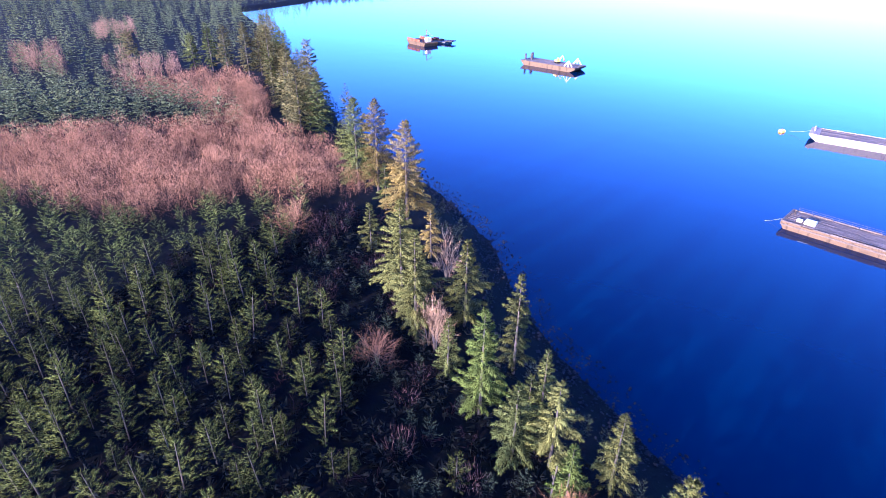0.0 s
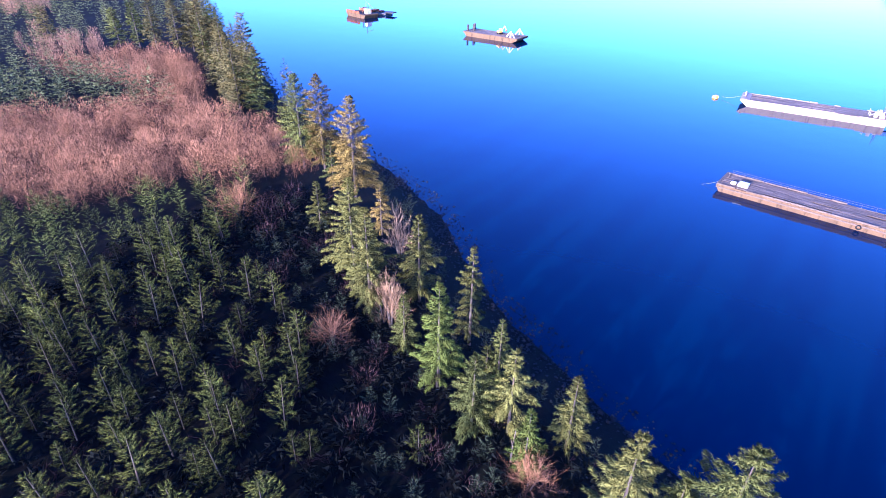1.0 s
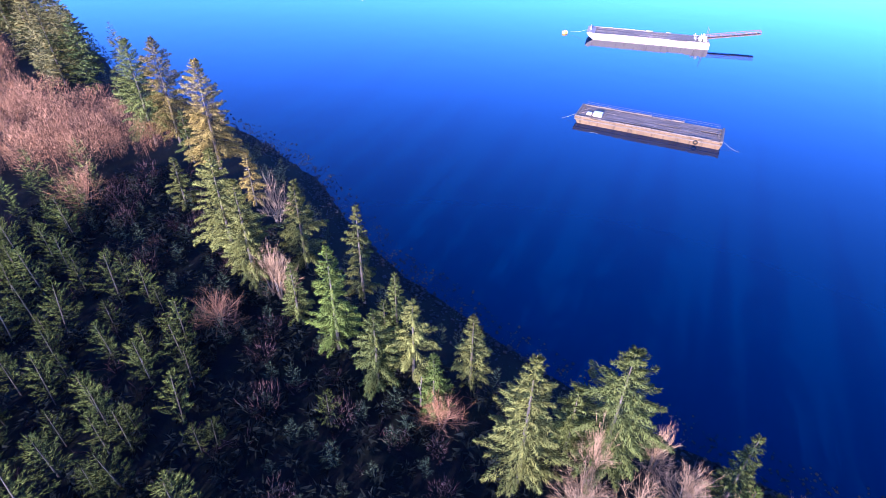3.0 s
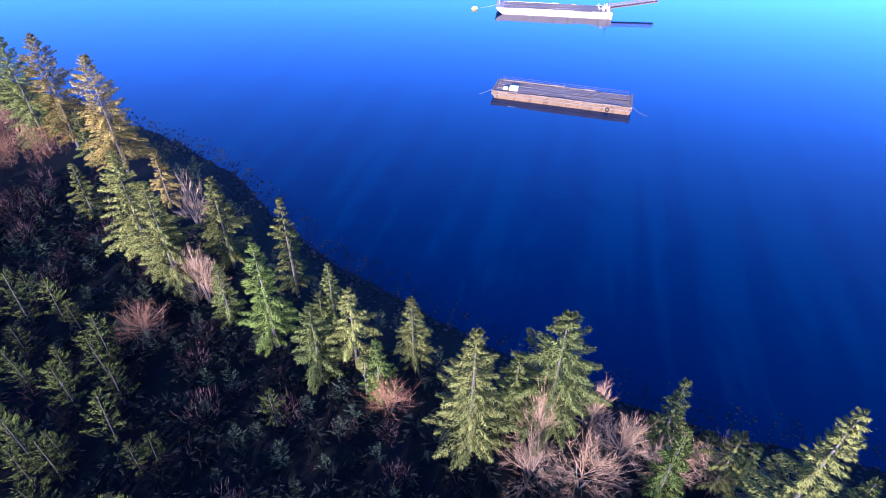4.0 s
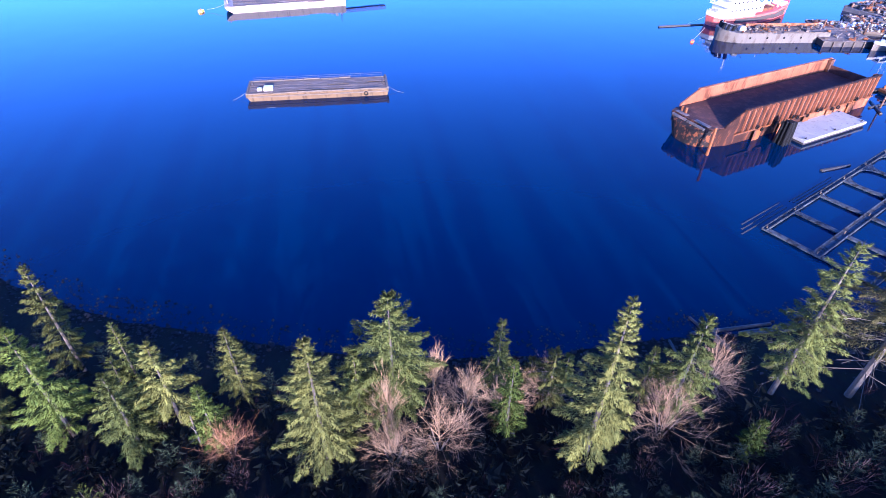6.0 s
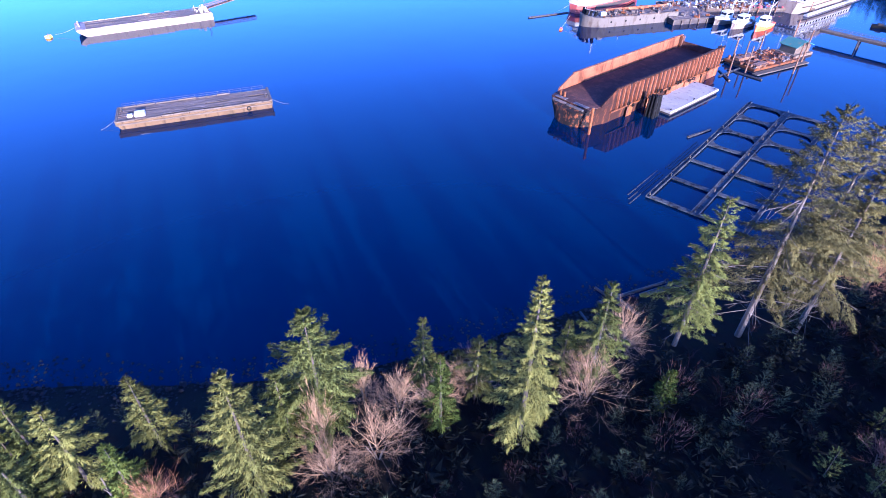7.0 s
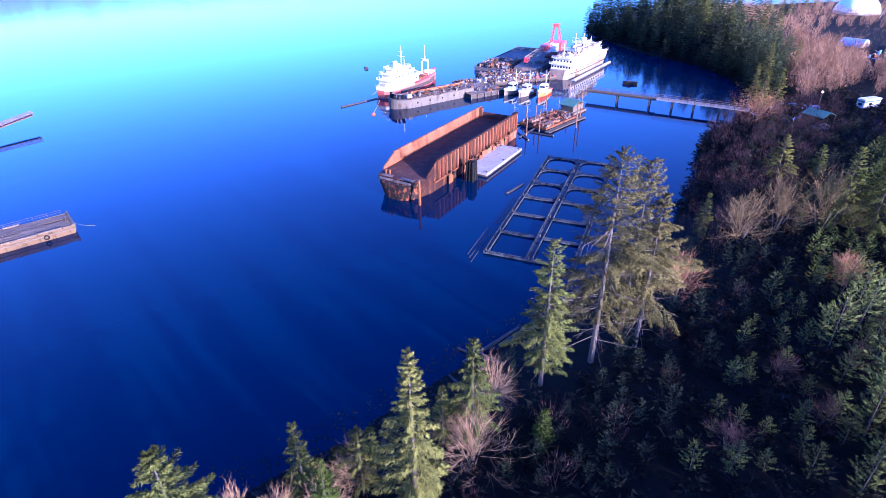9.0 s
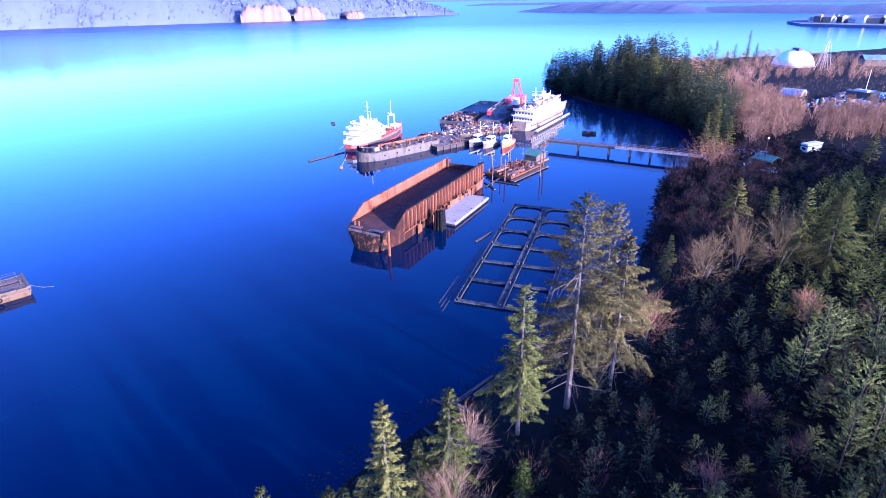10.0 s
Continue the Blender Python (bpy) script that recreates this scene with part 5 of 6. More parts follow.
for k in range(7):
    for s in (-1, 0, 1):
        part("mooring_post", rod(bmesh.new(), (-PL / 2 + 0.5 + k * (PL - 1) / 6, s * (PW / 2 - 0.5), 0.38), (-PL / 2 + 0.5 + k * (PL - 1) / 6, s * (PW / 2 - 0.5), 0.95), 0.1), M_TIMBER, t)


def log(x, y, heading, length, r, z=0.1, mat=None, label="dark wet log floating by the pens", name="floating_log"):
    g = empty(name, pose(x, y, z, 0, 0, heading), label, "log", "floating logs")
    part("stem", rod(bmesh.new(), (-length / 2, 0, 0), (length / 2, 0, 0), r, r * 0.75, 8), mat or M_WET_LOG, g)
    part("cut_end", rod(bmesh.new(), (-length / 2 - 0.02, 0, 0), (-length / 2, 0, 0), r * 0.9, r * 0.95, 8), M_TIMBER, g)


log(113.6, -9.3, -37, 6.8, 0.32)
for k in range(3):
    log(88 + k * 0.9, -1.9 + k * 0.45, -20, 13 - k, 0.16, -0.06)
    log(102 + k * 0.5, -7.4 + k * 0.4, -20, 12 + k, 0.16, -0.06)

# Salvage ship seen from her stern
t = vessel("salvage_ship", 204.6, 24.6, -30.5, "old white ship with a red hull and tall masts, moored", "ship")
t.scale = (0.96, 0.9, 0.78)
part("hull", loft(bmesh.new(), [(-17, 2.0, 1.2, 4.2), (-15.6, 3.6, 2.8, 4.0), (-12, 4.3, 3.9, 3.6), (0, 4.4, 4.2, 3.1), (8, 4.2, 3.6, 3.5), (14, 2.8, 1.7, 4.6), (18.2, 0.3, 0.1, 5.8)]), M_RED_HULL, t, "red hull with salt streaks")
part("bulwark", band(bmesh.new(), [(-17.05, 2.06, 3.4, 5.0), (-15.6, 3.66, 3.3, 4.8), (-12, 4.36, 3.2, 4.4), (-2, 4.45, 2.9, 3.9)]), M_WHITE_PAINT, t)
part("boot_stripe", band(bmesh.new(), [(-10, 4.36, 1.0, 2.6), (0, 4.44, 0.8, 2.3), (8, 4.16, 0.8, 2.6), (14, 2.62, 0.9, 3.4)]), M_DARK_TIMBER, t, "dark maroon side stripe")
decks = [(-13.5, 1.8, 3.8, 4.2, 6.8), (-12.4, -1.0, 3.2, 6.8, 9.0), (-10.5, -5.5, 2.4, 9.0, 11.0), (-4.8, -1.6, 1.8, 9.0, 10.6)]
for x0, x1, w, z0, z1 in decks:
    house = part("deckhouse", boxes((x0, x1, -w, w, z0 - 0.3, z1), bevel=0.12), M_WHITE_PAINT, t)
    for s in (-1, 1):
        for k in range(int((x1 - x0) / 1.8)):
            part("window", boxes((x0 + 0.9 + k * 1.8, x0 + 1.6 + k * 1.8, s * (w + 0.005) - 0.02, s * (w + 0.005) + 0.02, z0 + 1.0, z0 + 1.7)), M_GLASS, house)
    part("deck_edge", boxes((x0 - 0.8, x1 + 0.6, -w - 0.6, w + 0.6, z1 + 0.003, z1 + 0.15), bevel=0.03), M_WHITE_PAINT, t)
    rails("railing", t, [(x0 - 0.7, -w - 0.5, z1 + 0.1), (x1 + 0.5, -w - 0.5, z1 + 0.1), (x1 + 0.5, w + 0.5, z1 + 0.1), (x0 - 0.7, w + 0.5, z1 + 0.1), (x0 - 0.7, -w - 0.5, z1 + 0.1)], 1.0, 1.6, 0.05, M_WHITE_PAINT)
part("funnel", rod(bmesh.new(), (-7.5, 0, 11.3), (-8.0, 0, 14.0), 1.1, 0.95, 10), M_WHITE_PAINT, t)
bm = rod(bmesh.new(), (-4, 0, 11), (-4, 0, 20.0), 0.26, 0.12)
rod(bm, (-4, -1.8, 15.5), (-4, 1.8, 15.5), 0.08), rod(bm, (-4, -1.2, 17.5), (-4, 1.2, 17.5), 0.06)
part("main_mast", bm, M_WHITE_PAINT, t)
part("whip_mast", rod(bmesh.new(), (-0.5, 1.5, 9), (-0.5, 1.5, 14.5), 0.1, 0.05), M_WHITE_PAINT, t)
bm = bmesh.new()
for s in (-1, 1):
    rod(bm, (11, s * 1.7, 3.8), (11, s * 1.5, 11.5), 0.3, 0.22)
rod(bm, (11, -1.7, 11.0), (11, 1.7, 11.0), 0.2), rod(bm, (11, 0, 10.8), (11, 0, 17.5), 0.2, 0.08), box(bm, 10.5, 11.5, -0.9, 0.9, 10.3, 11.3, 0.05)
part("gallows_mast", bm, M_WHITE_PAINT, t)
part("derrick", rod(rod(bmesh.new(), (10.6, 0.6, 4.2), (2.6, 0.8, 8.8), 0.14), (10.6, -0.6, 4.2), (4.0, -1.6, 6.4), 0.14), M_YELLOW, t)
part("hatch", boxes((3.0, 9.0, -2.0, 2.0, 3.2, 4.2), bevel=0.08), M_RUST, t)
part("forecastle", boxes((12.4, 15.2, -2.1, 2.1, 4.0, 5.6), bevel=0.2), M_WHITE_PAINT, t)
part("winch", boxes((-15.6, -14.4, -1.4, 1.4, 4.1, 5.6), (-16, -15.0, 1.6, 2.6, 4.2, 5.4), bevel=0.15), M_CONCRETE, t)
rope("mooring_line", [(-16.8, 0.6, 4.0), (-22.5, 3.2, 0.3)], t, 0.05, 0.3)
log(184.4, 39.2, -43, 15.0, 0.4, 0.05, M_DARK_TIMBER, "dark boom log trailing from the ship", "boom_log")
buoy = vessel("mooring_buoy", 170.9, 32.2, 10, "orange brown mooring buoy off the barge bow", "buoy")
part("float", boxes((-0.9, 0.9, -0.5, 0.5, -0.3, 0.5), bevel=0.2), M_ORANGE_HULL, buoy)
rope("mooring_rope", [(0.6, 0, 0.4), (6.6, -2.2, 2.6)], buoy, 0.06, 0.3)
t = vessel("mooring_float", 238.3, 46.6, 15, "small dark mooring float out on the bay", "float")
part("float", boxes((-1.5, 1.5, -0.8, 0.8, -0.3, 0.6), bevel=0.25), M_DARK_TIMBER, t)
part("lifting_eye", rod(bmesh.new(), (0, 0, 0.5), (0, 0, 1.0), 0.1), M_RUST, t)

# Grey hulk used as a breakwater
t = vessel("grey_hulk", 187.8, 15.3, -50.7, "long grey hulk with a rounded bow and cluttered deck", "hulk")
L, H = 31.0, 2.7
part("hull", loft(bmesh.new(), [(-L / 2 - 0.6, 0.9, 0.4, H + 0.7), (-L / 2 - 0.2, 1.9, 1.2, H + 0.65), (-L / 2 + 0.6, 2.8, 2.0, H + 0.5), (-L / 2 + 1.8, 3.5, 2.8, H + 0.35), (-L / 2 + 3.6, 4.0, 3.5, H + 0.15), (-L / 2 + 6, 4.2, 4.0, H), (L / 2, 4.2, 4.1, H)]), M_GREY_HULL, t)
planked_deck("deck", t, -L / 2 + 3.5, L / 2, -3.6, 3.6, H + 0.08, 0.6, vr, M_DECK)
for s in (-1, 1):
    fence_bits("bulwark_timber", t, vr, -L / 2 + 5, L / 2, s * 3.95, H, M_TIMBER)
part("inner_wall", boxes((-L / 2 + 9, L / 2, 2.2, 2.6, H + 0.1, H + 0.9), bevel=0.04), M_PINK_RUST, t, "long faded red inner bulwark")
for k, a in enumerate((-62, -38, -14, 12, 38)):
    a = radians(a)
    part("bow_fender", boxes((-0.35, 0.35, -0.55, 0.55, -0.75, 0.75), bevel=0.12), M_BLACK, t, "black bow fender block").matrix_basis = \
        Matrix.Translation((-L / 2 + 4.2 - 3.6 * math.cos(a), 3.4 * math.sin(a), H + 1.25)) @ pose(0, 0, 0, 0, 12, math.degrees(a))
part("bow_rail", rod(rod(bmesh.new(), (-L / 2 + 2.4, -3.2, H + 2.0), (-L / 2 + 0.3, 0, H + 2.1), 0.08), (-L / 2 + 0.3, 0, H + 2.1), (-L / 2 + 2.4, 3.2, H + 2.0), 0.08), M_CONCRETE, t)
part("windlass", boxes((-L / 2 + 4.6, -L / 2 + 6.4, -2.8, -1.2, H + 0.05, H + 1.5), bevel=0.3), M_CONCRETE, t)
for k in range(5):
    part("port_hole", rod(bmesh.new(), (-8 + k * 5.0, -4.24, H - 1.2), (-8 + k * 5.0, -4.15, H - 1.2), 0.3, 0.3, 10), M_BLACK, t)


def scrap(name, rng, x0, x1, y0, y1, z, count, mats, parent_pose, label, big=1.0):
    """A heap of loose crates, drums, timbers and pipes too jumbled to count, one mesh of kind stuff for each paint."""
    for m in mats:
        bm = bmesh.new()
        for k in range(count):
            x, y = rng.uniform(x0, x1), rng.uniform(y0, y1)
            s = big * rng.uniform(0.25, 0.9)
            kind = rng.random()
            if kind < 0.45:
                c = bmesh.ops.create_cube(bm, size=1)["verts"]
                bmesh.ops.transform(bm, verts=c, matrix=pose(x, y, z + s * 0.35, 0, 0, rng.uniform(0, 180)) @ Matrix.Diagonal((s * rng.uniform(0.6, 2.2), s, s * 0.7, 1)))
            elif kind < 0.7:
                a = rng.uniform(0, 6.28)
                rod(bm, (x, y, z + 0.1), (x + 2.4 * s * math.cos(a), y + 2.4 * s * math.sin(a), z + rng.uniform(0.1, 1.4) * s), 0.09 * big, 0.07 * big, 5)
            else:
                rod(bm, (x, y, z), (x, y, z + 0.9 * s), 0.32 * s, 0.32 * s, 8)
        ob = part(name, bm, m)
        ob.matrix_world = parent_pose
        tagged(ob, label, "scrap", kind="stuff")


hulk_pose = pose(187.8, 15.3, 0, 0, 0, -50.7)
scrap("deck_clutter", vr, -11, 15.4, -3.8, 3.8, H + 0.1, 30, (M_TIMBER, M_RUST, M_DECK), hulk_pose, "mixed timber and metal clutter on the hulk deck")

# Low timber float beside the hulk
t = vessel("timber_float", 199.2, -0.6, -55.0, "broad weathered timber float with a dark skirt", "float")
planked_deck("deck", t, -7.5, 7.5, -7, 7, 1.6, 0.7, vr, M_DECK)
part("deck_frame", boxes((-7.4, 7.4, -6.9, 6.9, 1.2, 1.5)), M_DARK_TIMBER, t)
scrap("float_stores", vr, -6.5, 6.5, -6, 6, 1.6, 12, (M_TIMBER, M_RUST, M_STEEL_DECK), pose(199.2, -0.6, 0, 0, 0, -55.0), "planks and gear left on the timber float")
part("skirt", boxes((-7.3, 7.3, -6.8, 6.8, -0.3, 1.2)), M_DARK_TIMBER, t)
for k in range(6):
    part("fender_post", boxes((-7.5 + k * 2.9, -7.2 + k * 2.9, -7.2, -7.003, -0.4, 1.5)), M_TIMBER, t)
part("end_panel", boxes((7.51, 7.6, -6.6, -2.2, 0.3, 1.4)), M_CONCRETE, t)

# Pier deck that ties the moorage together
t = vessel("pier", 214.0, -8.5, -66.0, "long low grey timber pier crowded with gear", "pier")
part("deck", boxes((-17, 33, -4.6, 4.6, 0.55, 1.0), bevel=0.04), M_DECK, t)
part("curb", boxes((-17, 33, -4.6, -4.35, 1.003, 1.25)), M_TIMBER, t)
part("curb", boxes((-17, 33, 4.35, 4.6, 1.003, 1.25)), M_TIMBER, t)
part("flotation", boxes((-16.6, 32.6, -4.3, 4.3, -0.4, 0.55)), M_DARK_TIMBER, t)
for k in range(9):
    part("pile_shaft", rod(bmesh.new(), (-15 + k * 5.8, -4.9, -2), (-15 + k * 5.8, -4.9, 3.6 + vr.uniform(-0.6, 1.2)), 0.2, 0.18, 6), M_PILE, t)
scrap("pier_clutter", vr, -16, 14, -4.2, 4.2, 1.0, 75, (M_TIMBER, M_CONCRETE, M_RUST, M_STEEL_DECK, M_WHITE_PAINT), pose(214.0, -8.5, 0, 0, 0, -66.0), "crates, drums and gear stacked on the pier", 1.25)
scrap("pier_floats", vr, 12, 32, -4.2, 4.2, 1.0, 40, (M_TIMBER, M_RED_PAINT, M_BLUE, M_WHITE_HULL), pose(214.0, -8.5, 0, 0, 0, -66.0), "coloured net floats and boxes on the pier", 1.1)

t = vessel("gear_float", 223.7, -8.6, -66.0, "low dark steel float heaped with rusty gear behind the pier", "float")
part("deck", boxes((-8, 8, -4, 4, 0.6, 1.0), bevel=0.05), M_STEEL_DECK, t)
part("flotation", boxes((-7.8, 7.8, -3.8, 3.8, -0.4, 0.6)), M_BLACK, t)
scrap("float_gear", vr, -7.6, 7.6, -3.7, 3.7, 1.0, 34, (M_RUST, M_TIMBER, M_STEEL_DECK, M_WHITE_HULL, M_PILE), pose(223.7, -8.6, 0, 0, 0, -66.0), "rusty winches, nets and gear heaped on the float", 1.3)

# Dark flat barge behind the pier
t = vessel("black_deck_barge", 254.0, -15.0, -25.0, "wide black steel deck barge behind the pier")
part("hull", boxes((-23, 23, -6.5, 6.5, -0.6, 1.3), bevel=0.15), M_STEEL_DECK, t)
for s in (-1, 1):
    part("side_coaming", boxes((-23, 23, s * 6.3 - 0.15, s * 6.3 + 0.15, 1.3, 1.6)), M_DARK_TIMBER, t)
part("end_coaming", boxes((22.6, 23, -6.1, 6.1, 1.3, 2.2)), M_WHITE_HULL, t)
scrap("barge_clutter", vr, -22, -4, -6, 6, 1.3, 70, (M_RUST, M_TIMBER, M_WHITE_HULL, M_STEEL_DECK, M_PILE), pose(254.0, -15.0, 0, 0, 0, -25.0), "scrap and gear heaped on the black barge", 1.5)
scrap("barge_stores", vr, 18, 22, -6, 6, 1.3, 10, (M_WHITE_HULL,), pose(254.0, -15.0, 0, 0, 0, -25.0), "white stores at the far end of the barge", 1.6)
excavator(235.0, -6.0, 1.3, 200, M_RUST, "rusty brown excavator with a raised arm")

# Crane barge with a red lattice boom
t = vessel("red_crane", 255.0, -30.5, -22.0, "red and white lattice crane on a dark barge", "crane")
part("barge_hull", boxes((-27, 24, -5.2, 5.2, -0.6, 2.2), bevel=0.15), M_STEEL_DECK, t)
part("machine_house", boxes((7, 12, -2.8, 2.8, 2.2, 5.6), bevel=0.2), M_WHITE_PAINT, t)
part("red_house", boxes((14, 23, -3.6, 3.6, 2.2, 5.2), bevel=0.2), M_RED_PAINT, t)
for s in (-1, 1):
    bm = rod(bmesh.new(), (15, s * 2.2, 5), (15, s * 0.8, 12.6), 0.28, 0.22)
    rod(bm, (19, s * 2.2, 5), (16, s * 0.8, 12.6), 0.28, 0.22)
    for k in range(5):
        rod(bm, (15, s * (2.2 - 0.24 * k), 5.8 + 1.3 * k), (19 - 0.6 * k, s * (2.2 - 0.24 * k), 6.8 + 1.3 * k), 0.14)
    part("a_frame_leg", bm, M_RED_PAINT, t)
part("a_frame_head", boxes((14.6, 16.6, -1.4, 1.4, 12.0, 13.4), bevel=0.1), M_RED_PAINT, t)
bm = bmesh.new()
a, b = Vector((9, 0, 6.0)), Vector((-22, 1.5, 4.4))
for dy, dz in ((-0.9, -0.9), (0.9, -0.9), (-0.9, 0.9), (0.9, 0.9)):
    rod(bm, a + Vector((0, dy, dz)), b + Vector((0, dy, dz)), 0.17, 0.17, 5)
for k in range(18):
    p, q = a.lerp(b, k / 18), a.lerp(b, (k + 1) / 18)
    for sgn in (-1, 1):
        rod(bm, p + Vector((0, 0.9 * sgn, -0.9)), q + Vector((0, 0.9 * sgn, 0.9)), 0.1, 0.1, 4)
        rod(bm, p + Vector((0, -0.9 * sgn, 0.9)), q + Vector((0, 0.9 * sgn, 0.9)), 0.1, 0.1, 4)
part("boom", bm, M_WHITE_HULL, t, "white lattice boom")
part("boom_tip", boxes((-24, -21, 0.5, 2.3, 3.5, 5.2), bevel=0.2), M_RED_PAINT, t, "red boom tip")
part("boom_heel", boxes((-3, 3, -1.3, 1.8, 4.4, 6.8), bevel=0.2), M_RED_PAINT, t, "red boom section")
part("boom_rest", rod(rod(bmesh.new(), (-20, 0, 2.2), (-20, 1.2, 4), 0.25), (-20, 3, 2.2), (-20, 1.8, 4), 0.25), M_TIMBER, t)
part("deck_cargo", boxes((-18, -11, -4.6, -1, 2.2, 3.4), bevel=0.1), M_STEEL_DECK, t)
part("deck_cargo", boxes((-8, 2, -4.8, -2, 2.2, 3.6), bevel=0.1), M_HOLD, t)

# White ferry
t = vessel("white_ferry", 238.5, -43.5, -31.5, "big white passenger ferry with stacked decks, laid up", "ferry")
t.scale = (0.84, 0.85, 0.78)
part("hull", loft(bmesh.new(), [(-27, 3.4, 2.6, 4.6), (-25, 5.0, 4.4, 4.2), (-18, 5.8, 5.4, 3.8), (16, 5.8, 5.4, 3.8), (23, 4.4, 3.2, 4.4), (27, 0.6, 0.2, 5.4)]), M_WHITE_HULL, t)
part("rub_stripe", band(bmesh.new(), [(-25.1, 5.06, 2.6, 3.0), (-18, 5.88, 2.4, 2.8), (16, 5.88, 2.4, 2.8), (23, 4.46, 2.8, 3.2)]), M_DARK_TIMBER, t)
for x0, x1, w, z0, z1 in [(-24, 21, 5.0, 4.0, 6.6), (-22.5, -10, 4.7, 6.6, 9.2), (-8, 13, 4.3, 6.6, 9.0), (-13, 6, 3.6, 9.2, 11.6), (-5, 2, 2.7, 11.6, 14.0), (9, 16, 3.0, 9.0, 10.8)]:
    house = part("deckhouse", boxes((x0, x1, -w, w, z0 - 0.2, z1), bevel=0.12), M_WHITE_PAINT, t)
    for s in (-1, 1):
        for k in range(int((x1 - x0) / 2.4)):
            part("window", boxes((x0 + 1 + k * 2.4, x0 + 2.1 + k * 2.4, s * (w + 0.01) - 0.02, s * (w + 0.01) + 0.02, z0 + 1.0, z0 + 1.9)), M_GLASS, house)
    for k in range(int(w * 1.4)):
        y = -w + 0.8 + k * (2 * w - 1.6) / max(1, int(w * 1.4) - 1)
        part("window", boxes((x0 - 0.03, x0 + 0.02, y - 0.4, y + 0.4, z0 + 0.95, z0 + 1.85)), M_GLASS, house)
    part("deck_edge", boxes((x0 - 1.0, x1 + 0.8, -w - 0.5, w + 0.5, z1 + 0.003, z1 + 0.16), bevel=0.03), M_WHITE_PAINT, t)
    rails("railing", t, [(x0 - 0.9, w + 0.4, z1 + 0.15), (x0 - 0.9, -w - 0.4, z1 + 0.15), (x1 + 0.7, -w - 0.4, z1 + 0.15)], 1.0, 2.0, 0.05, M_WHITE_PAINT)
for k, x in enumerate((-16, -9, -2, 5)):
    b = part("lifeboat", loft(bmesh.new(), [(-2.6, 0.2, 0.1, 1.2), (-1.8, 0.9, 0.6, 1.0), (1.8, 0.9, 0.6, 1.0), (2.6, 0.2, 0.1, 1.2)]), M_WHITE_HULL, t)
    b.location = (x, -4.6, 11.6 if k else 13.2)
for x, h in ((-20.5, 16.5), (-8, 19.0), (2, 17.5), (12, 14.5)):
    bm = rod(bmesh.new(), (x, 0.6, 9.5), (x, 0.6, h), 0.22, 0.1)
    rod(bm, (x, -1.2, h - 2.4), (x, 2.4, h - 2.4), 0.08)
    part("mast", bm, M_WHITE_PAINT, t)
part("funnel", rod(bmesh.new(), (1, 0, 11.8), (0.4, 0, 15.6), 1.5, 1.3, 12), M_WHITE_PAINT, t)
scrap("ferry_fittings", vr, -22, 16, -4.0, 4.0, 9.2, 55, (M_WHITE_PAINT, M_WHITE_HULL), pose(238.5, -43.5, 0, 0, 0, -31.5) @ Matrix.Diagonal((0.84, 0.85, 0.78, 1)), "white lockers, davits and vents on the ferry decks", 2.0)
scrap("ferry_top_gear", vr, -12, 5, -3.0, 3.0, 11.6, 26, (M_WHITE_PAINT, M_CONCRETE), pose(238.5, -43.5, 0, 0, 0, -31.5) @ Matrix.Diagonal((0.84, 0.85, 0.78, 1)), "gear on the ferry wheelhouse roof", 1.8)
part("float_log", rod(bmesh.new(), (-26, -7.4, 0.2), (22, -7.0, 0.2), 0.8, 0.7, 8), M_CONCRETE, t)


def fishing_boat(x, y, heading, hull, label):
    b = vessel("fishing_boat", x, y, heading, label, "boat", "fishing boats")
    part("hull", loft(bmesh.new(), [(-6.6, 0.15, 0.05, 2.7), (-5.2, 1.2, 0.7, 2.3), (-2.5, 2.0, 1.6, 1.8), (2, 2.1, 1.9, 1.4), (5.4, 1.8, 1.5, 1.5)]), hull, b)
    part("bulwark", band(bmesh.new(), [(-6.65, 0.2, 2.3, 3.0), (-5.2, 1.26, 1.9, 2.6), (-2.5, 2.06, 1.4, 2.1), (2, 2.16, 1.1, 1.7)]), M_WHITE_PAINT, b)
    house = part("wheelhouse", boxes((-2.4, 1.2, -1.3, 1.3, 1.4, 4.2), bevel=0.12), M_WHITE_PAINT, b)
    part("window", boxes((-2.44, -2.39, -1.1, 1.1, 3.0, 3.7)), M_GLASS, house)
    for s in (-1, 1):
        part("window", boxes((-2.0, 0.6, s * 1.305 - 0.02, s * 1.305 + 0.02, 3.0, 3.7)), M_GLASS, house)
    bm = rod(bmesh.new(), (1.6, 0, 1.4), (1.6, 0, 9.4), 0.13, 0.07)
    rod(bm, (1.6, 0, 6.4), (4.8, 0, 8.0), 0.08), rod(bm, (1.6, -1.4, 7.4), (1.6, 1.4, 7.4), 0.06)
    part("mast", bm, M_WHITE_PAINT, b)
    for s in (-1, 1):
        part("trolling_pole", rod(bmesh.new(), (1.4, s * 1.4, 1.8), (1.0, s * 2.3, 10.2), 0.08, 0.04), M_TIMBER, b)
    b.scale = (0.86, 0.86, 0.86)
    part("fish_hold", boxes((2.4, 4.6, -1.0, 1.0, 1.3, 2.0), bevel=0.06), M_TIMBER, b)
    return b


fishing_boat(199.0, -13.6, -38, M_GREY_HULL, "white wooden fishing boat with grey hull and poles")
fishing_boat(196.5, -18.2, -34, M_WHITE_HULL, "white wooden fishing boat with a tall mast")
fishing_boat(197.0, -24.2, -26, M_ORANGE_HULL, "white fishing boat with a bright orange hull")

# Work float with piles and a green-roofed shed
t = vessel("work_float", 164.0, -22.6, -40.0, "rusty brown work float piled with gear", "float")
